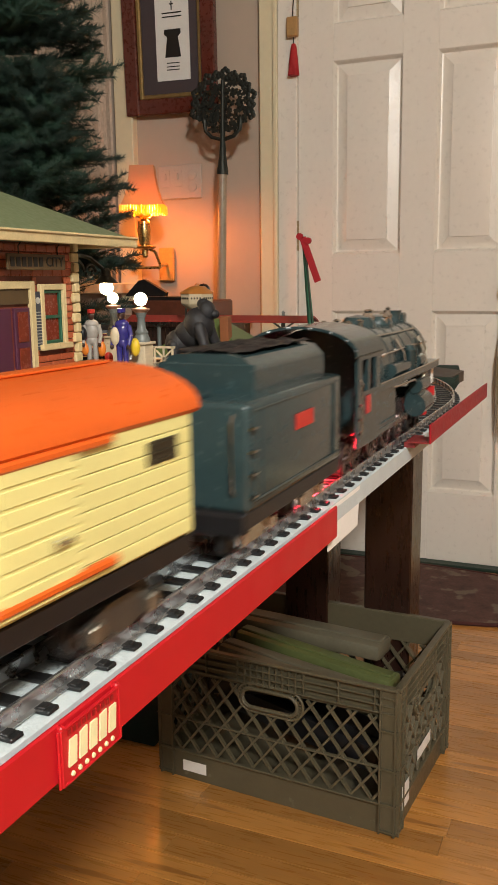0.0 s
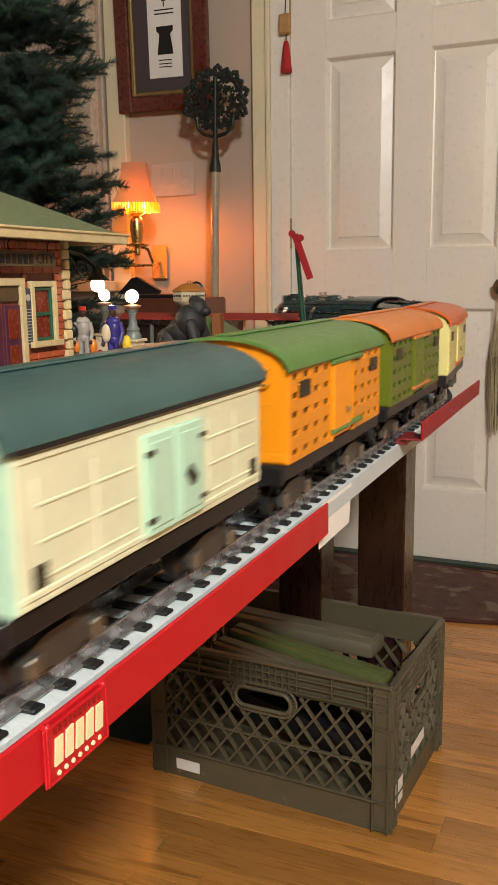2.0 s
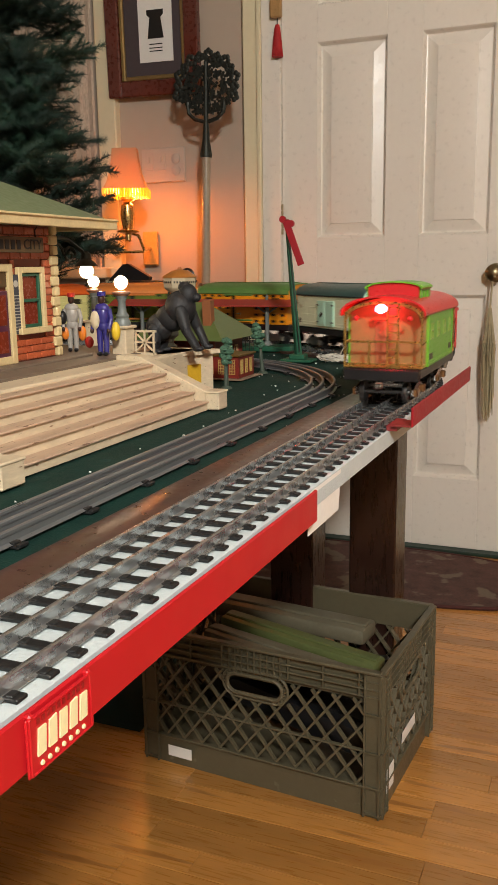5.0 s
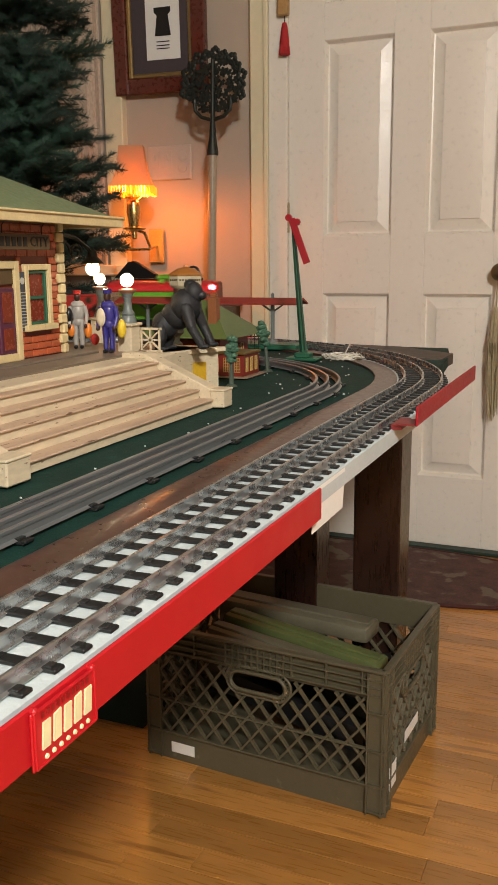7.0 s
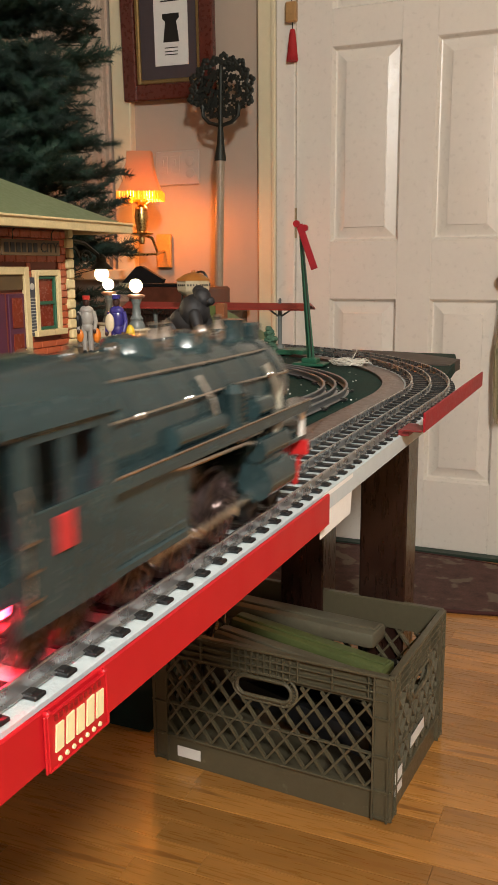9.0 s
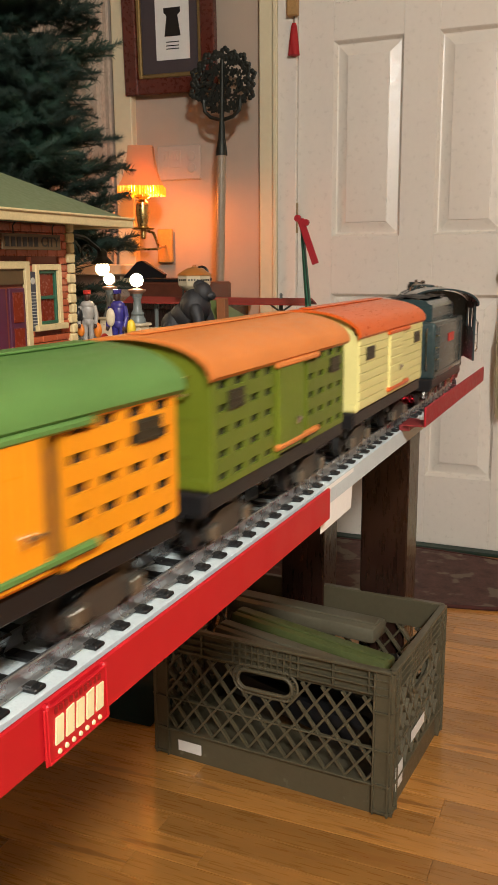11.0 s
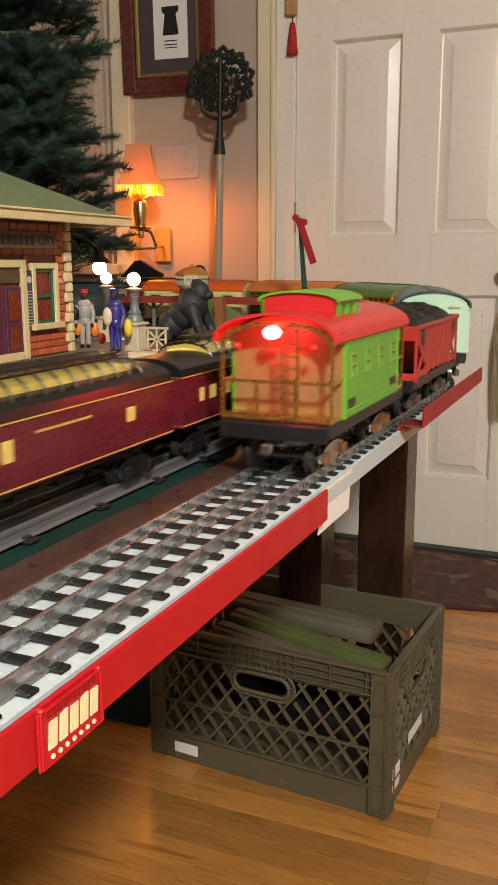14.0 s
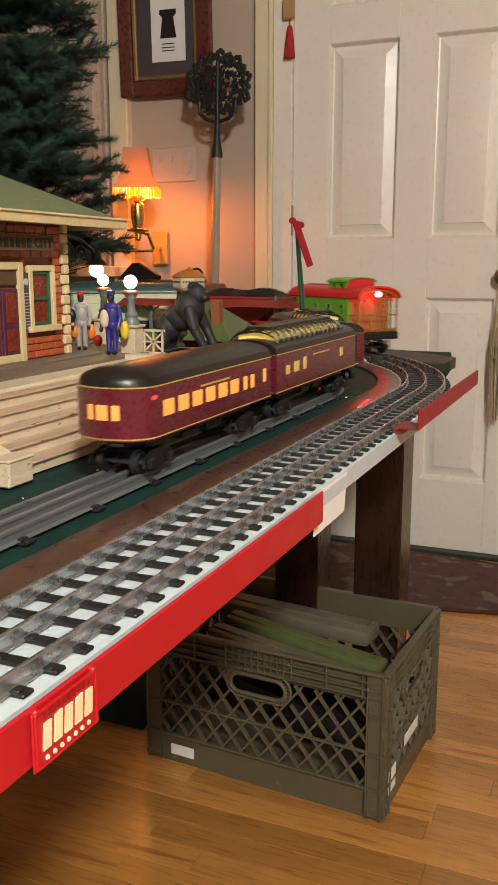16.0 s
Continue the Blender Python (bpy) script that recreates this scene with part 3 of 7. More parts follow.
def stored_bar(a, b, w, h, material, label):
    a, b = Vector(a), Vector(b)
    d = b - a
    ob = thing("stored_trough", CR @ Matrix.Translation(a) @ d.to_track_quat("X", "Z").to_matrix().to_4x4(), label, "plastic trough", "pieces kept in the crate")
    L_ = d.length

    @quick("body", material, ob)
    def _(bm):
        box(bm, (L_ / 2, 0, 0), (L_, w, h), bevel=min(w, h) * 0.28, seg=2)

    @quick("ridge", material, ob)
    def _(bm):
        box(bm, (L_ / 2, 0, h / 2 + 0.001), (L_ * 0.97, w * 0.45, 0.006), bevel=0.002)


stored_bar((-0.40, 0.19, 0.235), (-0.045, 0.13, 0.222), 0.050, 0.030, M_OLD1, "long sage green plastic trough lying in the crate")
stored_bar((-0.41, 0.135, 0.225), (-0.10, 0.085, 0.215), 0.050, 0.030, M_OLD2, "long grey-tan plastic trough lying in the crate")
stored_bar((-0.44, 0.255, 0.240), (-0.10, 0.235, 0.240), 0.070, 0.034, M_OLD2, "wide grey-tan plastic trough lying in the crate")
stored_bar((-0.43, 0.10, 0.165), (-0.06, 0.25, 0.165), 0.060, 0.040, M_BLACK, "dark plastic trough deep in the crate")
stored_bar((-0.44, 0.22, 0.10), (-0.04, 0.10, 0.10), 0.10, 0.06, M_BLACK, "dark plastic bin low in the crate")

# dark green cloth heaped under the table
heap = bmesh.new()
nx, ny = 26, 20
gr = []
for i in range(nx + 1):
    rw = []
    for j in range(ny + 1):
        u, v = i / nx * 2 - 1, j / ny * 2 - 1
        e = max(0.0, 1 - u * u) * max(0.0, 1 - v * v)
        rw.append(heap.verts.new((u * 0.24, v * 0.16, 0.002 + e ** 0.6 * (0.11 + 0.05 * noise.noise((u * 2.5, v * 2.5, 1)) + 0.015 * noise.noise((u * 9, v * 9, 2))))))
    gr.append(rw)
for i in range(nx):
    for j in range(ny):
        heap.faces.new((gr[i][j], gr[i + 1][j], gr[i + 1][j + 1], gr[i][j + 1]))
tagged(part("floor_cloth", heap, mat("dark_green_cloth", (0.006, 0.024, 0.020), 0.9, var=0.3, scale=20, bump=0.5, bscale=300), m=pose(-1.10, 1.62, 0)), "dark green cloth heaped on the floor beside the crate", "cloth")

# ---------- motion ----------
def smooth_track(points):
    """A function through (time, value) points, with even slopes between them."""
    ts = [p[0] for p in points]
    vs = [p[1] for p in points]
    sl = []
    for i in range(len(ts)):
        a, b = max(i - 1, 0), min(i + 1, len(ts) - 1)
        sl.append((vs[b] - vs[a]) / (ts[b] - ts[a]))

    def f(t):
        i = 0
        while i < len(ts) - 2 and t > ts[i + 1]:
            i += 1
        h = ts[i + 1] - ts[i]
        u = (t - ts[i]) / h
        return ((1 + 2 * u) * (1 - u) ** 2 * vs[i] + u * (1 - u) ** 2 * h * sl[i] + u * u * (3 - 2 * u) * vs[i + 1] + u * u * (u - 1) * h * sl[i + 1])
    return f


# place of the last wide-gauge car's rear end along the loop
FREIGHT = smooth_track([(0, -1.345), (0.5, -1.075), (1.5, -0.595), (3.3, 0.255), (4.2, 0.665), (5.25, 1.16), (6.3, 1.755), (6.5, 1.880), (7.0, 2.20), (7.4, 2.50), (8.0, 2.870), (8.4, -2.103 + LAP), (8.7, -1.953 + LAP), (9.2, -1.680 + LAP), (11.3, -0.622 + LAP), (12.0, -0.290 + LAP), (13.2, 0.272 + LAP), (14.0, 0.640 + LAP), (14.5, 0.876 + LAP), (15.0, 1.128 + LAP), (15.5, 1.405 + LAP), (16.0, 1.695 + LAP)])
# place of the observation car's front end along the inner loop
EXPRESS = smooth_track([(0, -3.75), (6.0, -2.10), (12.0, -0.290), (14.0, 0.312), (14.5, 0.455), (15.0, 0.597), (15.5, 0.735), (16.0, 0.867)])


def on_track(fn, s, half, z):
    """The pose of a vehicle whose two bogies stand half ahead of and behind s."""
    xa, ya, _ = fn(s - half)
    xb, yb, _ = fn(s + half)
    return pose((xa + xb) / 2, (ya + yb) / 2, z, 0, 0, math.degrees(math.atan2(-(xb - xa), yb - ya)))


def motions():
    times = [i / 10 for i in range(161)]
    for ob, fn, track, off, half, z in VEHICLES:
        walk(ob, [(t, on_track(fn, track(t) + off, half, z)) for t in times])
    fine = [i / 30 for i in range(481)]
    for ob, track, radius, place in AXLES:
        rest = Matrix.Translation(place)
        walk(ob, [(t, rest @ Matrix.Rotation(-(track(t) - track(0)) / radius, 4, "X")) for t in fine])
    for ob, track, radius, place, throw, phase in RODS:
        rows = []
        for t in fine:
            a = -(track(t) - track(0)) / radius + phase
            rows.append((t, Matrix.Translation(Vector(place) + Vector((0, throw * math.cos(a), throw * math.sin(a))))))
        walk(ob, rows)

# ---------- trains ----------
VEHICLES, AXLES, RODS = [], [], []
M_YEL = mat("pale_yellow_enamel", (0.67, 0.62, 0.25), 0.36, var=0.05, scale=30, c2=(0.6, 0.5, 0.2), c2_at=0.72)
M_ORROOF = mat("orange_red_enamel", (0.60, 0.10, 0.012), 0.33, var=0.08, scale=30)
M_OLIVE = mat("olive_green_enamel", (0.115, 0.15, 0.012), 0.36, var=0.1, scale=30)
M_TERRA = mat("faded_orange_enamel", (0.60, 0.19, 0.04), 0.4, var=0.12, scale=25, c2=(0.35, 0.12, 0.04), c2_at=0.68)
M_ORANGE = mat("bright_orange_enamel", (0.75, 0.27, 0.008), 0.34, var=0.06, scale=30)
M_LEAF = mat("leaf_green_enamel", (0.095, 0.20, 0.05), 0.36, var=0.12, scale=25, c2=(0.07, 0.13, 0.04), c2_at=0.7)
M_IVORY = mat("ivory_worn_enamel", (0.66, 0.66, 0.45), 0.4, var=0.1, scale=20, c2=(0.42, 0.33, 0.16), c2_at=0.66, c2_scale=50)
M_MINT = mat("mint_white_enamel", (0.44, 0.66, 0.50), 0.38, var=0.08, scale=25, c2=(0.4, 0.42, 0.25), c2_at=0.7)
M_TEAL = mat("slate_teal_enamel", (0.045, 0.095, 0.09), 0.36, var=0.18, scale=25)
M_HOP = mat("worn_red_enamel", (0.40, 0.03, 0.022), 0.42, var=0.18, scale=22, c2=(0.16, 0.03, 0.02), c2_at=0.67, c2_scale=45)
M_CABG = mat("apple_green_enamel", (0.135, 0.385, 0.030), 0.34, var=0.05, scale=30)
M_CABR = mat("signal_red_enamel", (0.56, 0.022, 0.025), 0.33, var=0.08, scale=30)
M_COAL = mat("coal", (0.012, 0.012, 0.013), 0.45, var=0.4, scale=200, bump=0.6, bscale=700)
M_LOCO = mat("gunmetal_enamel", (0.023, 0.044, 0.047), 0.22, 0.0, var=0.2, scale=25, coat=0.3)
# near-black colour that stands in for the shade inside the cars
M_DARK = mat("black_inner_shade", (0.012, 0.011, 0.010), 0.8)
M_VENT = mat("dark_vent_plate", (0.06, 0.05, 0.03), 0.4, 0.5)
M_TRUCK = mat("dull_truck_metal", (0.14, 0.135, 0.12), 0.4, 0.8, var=0.2, scale=60)
M_NICKEL2 = mat("dull_nickel_journal", (0.30, 0.28, 0.23), 0.35, 0.9, var=0.2, scale=60)
M_GRAB = mat("polished_grab_iron", (0.78, 0.66, 0.38), 0.25, 1.0)
FL, EV, PK = 0.0405, 0.1070, 0.1275      # floor, eave and roof ridge above the rail
HW, HL = 0.0495, 0.1235                  # half width and half length of a freight body


def arch(w, z0, rise, n=12):
    """Points of a low arch from +w to -w above z0."""
    return [(w * math.cos(math.pi * i / n), z0 + rise * math.sin(math.pi * i / n) ** 0.9) for i in range(n + 1)]


def wheelset(parent, place, r, track, gauge=0.027, material=M_STEEL, spokes=0):
    bm = bmesh.new()
    tube(bm, (-gauge - 0.003, 0, 0), (gauge + 0.003, 0, 0), 0.0022, n=8)
    for s in (-1, 1):
        m = Matrix.Rotation(radians(90 * s), 3, "Y")
        lathe(bm, [(r * 1.10, -0.0030), (r * 1.10, -0.0018), (r, -0.0015), (r * 0.98, 0.0030), (r * 0.80, 0.0033), (r * 0.76, 0.0012), (r * 0.30, 0.0012), (r * 0.24, 0.0045), (r * 0.05, 0.005)], (s * gauge, 0, 0), 20, m)
        for k in range(spokes):
            a = 2 * math.pi * k / spokes
            box(bm, (s * (gauge + 0.0022), 0.52 * r * math.cos(a), 0.52 * r * math.sin(a)), (0.0018, r * 0.5, r * 0.09), Matrix.Rotation(a, 4, "X"))
    ob = part("wheelset", bm, material, parent)
    AXLES.append((ob, track, r, place))
    return ob


def truck(parent, y, track, side=M_NICKEL, journal=M_COPPER, r=0.0125, wb=0.024, gauge=0.027, drop=DROP):
    """A four-wheeled bogie under a car."""
    bm = bmesh.new()
    g = gauge + 0.0085
    for s in (-1, 1):
        prism(bm, [(y - wb - 0.008, r + 0.004), (y - wb - 0.006, r - 0.004), (y - wb + 0.006, r - 0.004), (y - 0.006, r - 0.007), (y + 0.006, r - 0.007), (y + wb - 0.006, r - 0.004), (y + wb + 0.006, r - 0.004), (y + wb + 0.008, r + 0.004), (y + 0.010, r + 0.010), (y - 0.010, r + 0.010)], s * g - 0.0012, s * g + 0.0012, "x")
    box(bm, (0, y, r + 0.006), (2 * g, 0.014, 0.006), bevel=0.001)
    tube(bm, (0, y, r + 0.008), (0, y, 0.030 + drop), 0.006, n=10)
    t = part("truck", bm, side, parent, m=pose(0, 0, -drop))
    for s in (-1, 1):
        for d in (-1, 1):
            bm = bmesh.new()
            box(bm, (s * (g + 0.003), y + d * wb, r), (0.0048, 0.0085, 0.0095), bevel=0.0012)
            part("journal_box", bm, journal, t, "copper-coloured journal box")
    for d in (-1, 1):
        wheelset(t, (0, y + d * wb, r), r, track, gauge)
    return t


def underframe(parent, hl=HL, w=HW, track=None, z=FL):
    @quick("frame", M_BLACK, parent)
    def _(bm):
        box(bm, (0, 0, z - 0.0045), (2 * w - 0.004, 2 * hl + 0.006, 0.008), bevel=0.001)
        for s in (-1, 1):
            box(bm, (s * (w - 0.003), 0, z - 0.006), (0.0028, 2 * hl + 0.004, 0.011), bevel=0.0008)
        box(bm, (0, 0, z - 0.012), (0.012, 2 * hl, 0.010))
        for d in (-1, 1):
            box(bm, (0, d * (hl + 0.002), z - 0.008), (2 * w - 0.006, 0.004, 0.013), bevel=0.0008)
    for d in (-1, 1):
        bm = bmesh.new()
        box(bm, (0, d * (hl + 0.010), 0.0225), (0.005, 0.024, 0.004), bevel=0.001)
        box(bm, (0.002, d * (hl + 0.020), 0.0225), (0.010, 0.006, 0.008), bevel=0.0015)
        part("coupler", bm, M_NICKEL, parent)


def freight(label, colour_end, colour_side, roof_mat, order, side_fn):
    ob = thing("freight_car", pose(0, 0, 0), label, "toy train car", "wide-gauge train")
    underframe(ob, track=FREIGHT)
    for d in (-1, 1):
        truck(ob, d * 0.076, FREIGHT, side=M_TRUCK, journal=M_NICKEL2)

    @quick("body", colour_end, ob)
    def _(bm):
        pts = [(HW - 0.0022, FL)] + arch(HW - 0.0022, EV - 0.002, PK - EV) + [(-HW + 0.0022, FL)]
        prism(bm, pts, -HL, HL, "y")
        for s in (-1, 1):
            for d in (-1, 1):
                box(bm, (s * (HW - 0.002), d * (HL - 0.002), (FL + EV) / 2), (0.004, 0.0042, EV - FL), bevel=0.0006)
        # embossed end seams
        for d in (-1, 1):
            box(bm, (0, d * (HL + 0.0006), FL + 0.004), (2 * HW - 0.004, 0.0016, 0.006), bevel=0.0004)
            for z in (0.060, 0.082):
                box(bm, (0, d * HL, z), (2 * HW - 0.02, 0.0008, 0.0009))

    @quick("roof", roof_mat, ob)
    def _(bm):
        outer = arch(HW + 0.0035, EV - 0.001, PK - EV + 0.0015, 16)
        inner = [(p[0] * 0.965, p[1] - 0.0022) for p in outer[::-1]]
        prism(bm, outer + inner, -HL - 0.0045, HL + 0.0045, "y")
        box(bm, (0, 0, PK + 0.0012), (0.012, 2 * HL - 0.01, 0.0014), bevel=0.0005)

    for s in (-1, 1):
        side_fn(ob, s, colour_side)
    for d in (-1, 1):
        bm = bmesh.new()
        x = 0.030
        for z in (0.096, 0.106):
            wire(bm, [(x - 0.008, d * HL, z), (x - 0.008, d * (HL + 0.005), z), (x + 0.006, d * (HL + 0.005), z), (x + 0.006, d * HL, z)], 0.0009)
        part("grab_iron", bm, M_GRAB, ob, "polished metal grab irons")
    VEHICLES.append((ob, wide, FREIGHT, order, 0.076, ZR))
    return ob


def slot_side(bm, x, y0, y1, z0, z1, cols, rows, sw, sh):
    """A wall of slats with cols by rows open slots."""
    t = 0.0022
    cw, rh = (y1 - y0) / cols, (z1 - z0) / rows
    for r in range(rows + 1):
        z_a = z0 if r == 0 else z0 + rh * r - (rh - sh) / 2
        z_b = z1 if r == rows else z0 + rh * r + (rh - sh) / 2
        box(bm, (x, (y0 + y1) / 2, (z_a + z_b) / 2), (t, y1 - y0, z_b - z_a))
    for r in range(rows):
        zc = z0 + rh * (r + 0.5)
        for c in range(cols + 1):
            y_a = y0 if c == 0 else y0 + cw * c - (cw - sw) / 2
            y_b = y1 if c == cols else y0 + cw * c + (cw - sw) / 2
            box(bm, (x, (y_a + y_b) / 2, zc), (t, y_b - y_a, sh + 0.0002))


def door_tracks(ob, s, material):
    for z, a, b in ((EV - 0.0045, -0.030, 0.052), (FL + 0.0075, -0.030, 0.052)):
        bm = bmesh.new()
        box(bm, (s * (HW + 0.0022), (a + b) / 2, z), (0.0044, b - a, 0.0042), bevel=0.0012)
        part("door_track", bm, material, ob)


def handle(parent, s, y, z, x=HW + 0.004):
    bm = bmesh.new()
    box(bm, (s * x, y, z), (0.003, 0.010, 0.0022), bevel=0.0007)
    box(bm, (s * x, y - 0.004, z), (0.0036, 0.003, 0.006), bevel=0.0007)
    part("door_handle", bm, M_NICKEL, parent, "bright metal door handle")


def vents(ob, s, ys, z, w=0.026, h=0.0115):
    for y in ys:
        bm = bmesh.new()
        box(bm, (s * (HW + 0.0012), y, z), (0.0016, w, h), bevel=0.0004)
        for k in range(3):
            box(bm, (s * (HW + 0.0020), y, z - h / 3 + k * h / 3), (0.0010, w * 0.92, 0.0012))
        part("vent", bm, M_VENT, ob, "dark slatted vent plate")


def box_side(ob, s, m_side):
    # embossed boards
    rows = 8
    h = (EV - FL - 0.004) / rows
    for r in range(rows):
        z = FL + 0.002 + h * (r + 0.5)
        for a, b in ((-HL + 0.002, -0.0255), (0.0275, HL - 0.002)):
            bm = bmesh.new()
            box(bm, (s * (HW - 0.0006), (a + b) / 2, z), (0.0036, b - a, h - 0.0004), bevel=0.0004)
            part("board", bm, m_side, ob)
    bm = bmesh.new()
    box(bm, (s * (HW + 0.0004), 0.001, (FL + EV) / 2), (0.0046, 0.052, EV - FL - 0.006), bevel=0.0008)
    d = part("sliding_door", bm, m_side, ob)
    for k in range(7):
        bm = bmesh.new()
        box(bm, (s * (HW + 0.0028), 0.001, FL + 0.010 + k * 0.008), (0.0012, 0.048, 0.0066), bevel=0.0003)
        part("board", bm, m_side, d)
    handle(d, s, 0.014, 0.066)
    door_tracks(ob, s, M_ORROOF)
    vents(ob, s, (-0.090, 0.094), EV - 0.0175)


def cattle_side(ob, s, m_side):
    for a, b, post in ((-HL + 0.003, -0.027, -0.0265), (0.032, HL - 0.003, 0.0315)):
        bm = bmesh.new()
        slot_side(bm, s * (HW - 0.0005), a, b, FL, EV, 4, 5, 0.0130, 0.0048)
        box(bm, (s * HW, post, (FL + EV) / 2), (0.004, 0.002, EV - FL))
        part("slatted_side", bm, m_side, ob)
    # added black sheet behind the slots, painting the shade of the interior
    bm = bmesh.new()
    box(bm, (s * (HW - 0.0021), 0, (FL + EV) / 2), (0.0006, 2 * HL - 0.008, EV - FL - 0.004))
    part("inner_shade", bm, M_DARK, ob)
    bm = bmesh.new()
    box(bm, (s * (HW + 0.0006), -0.004, (FL + EV) / 2), (0.0046, 0.046, EV - FL - 0.006), bevel=0.0008)
    d = part("sliding_door", bm, m_side, ob)
    for k in range(5):
        bm = bmesh.new()
        box(bm, (s * (HW + 0.0030), -0.022 + k * 0.009, (FL + EV) / 2), (0.0012, 0.0074, EV - FL - 0.012), bevel=0.0003)
        part("board", bm, m_side, d)
    handle(d, s, 0.008, 0.062)
    door_tracks(ob, s, M_LEAF if m_side is M_ORANGE else M_TERRA)
    vents(ob, s, (-0.092, 0.096), EV - 0.0165, 0.022)


def reefer_side(ob, s, m_side):
    @quick("side", m_side, ob)
    def _(bm):
        box(bm, (s * (HW - 0.0004), 0, (FL + EV) / 2), (0.0034, 2 * HL - 0.006, EV - FL - 0.002), bevel=0.0006)
        for z in (FL + 0.006, EV - 0.006):
            box(bm, (s * (HW + 0.0014), 0, z), (0.0014, 2 * HL - 0.008, 0.003), bevel=0.0005)
        for y0, y1 in ((-0.108, -0.072), (-0.066, -0.034), (0.046, 0.078), (0.082, 0.110)):
            for z in (0.052, 0.067, 0.082):
                box(bm, (s * (HW + 0.0013), (y0 + y1) / 2, z), (0.0012, y1 - y0, 0.0016), bevel=0.0004)
            box(bm, (s * (HW + 0.0013), y0, 0.070), (0.0012, 0.0015, 0.046), bevel=0.0004)
    for k, y in enumerate((-0.012, 0.020)):
        bm = bmesh.new()
        box(bm, (s * (HW + 0.0016), y, 0.0705), (0.0052, 0.030, 0.050), bevel=0.0009)
        box(bm, (s * (HW + 0.0044), y, 0.0705), (0.0010, 0.024, 0.042), bevel=0.0004)
        d = part("hatch_door", bm, M_MINT, ob, "mint white hinged hatch door")
        bm = bmesh.new()
        for z in (0.054, 0.087):
            box(bm, (s * (HW + 0.0052), y + (-0.012 if k == 0 else 0.012), z), (0.0016, 0.008, 0.0024), bevel=0.0004)
        if k == 1:
            box(bm, (s * (HW + 0.0054), y - 0.002, 0.068), (0.0022, 0.007, 0.0105), Matrix.Rotation(radians(45), 4, "X"), bevel=0.0006)
        part("latch", bm, M_VENT, d, "dark latch")
    vents(ob, s, (-0.108, 0.108), FL + 0.013, 0.0085, 0.0100)
    bm = bmesh.new()
    box(bm, (s * (HW + 0.0016), 0, EV - 0.0022), (0.004, 2 * HL - 0.004, 0.0022))
    part("eave_strip", bm, M_BLACK, ob)


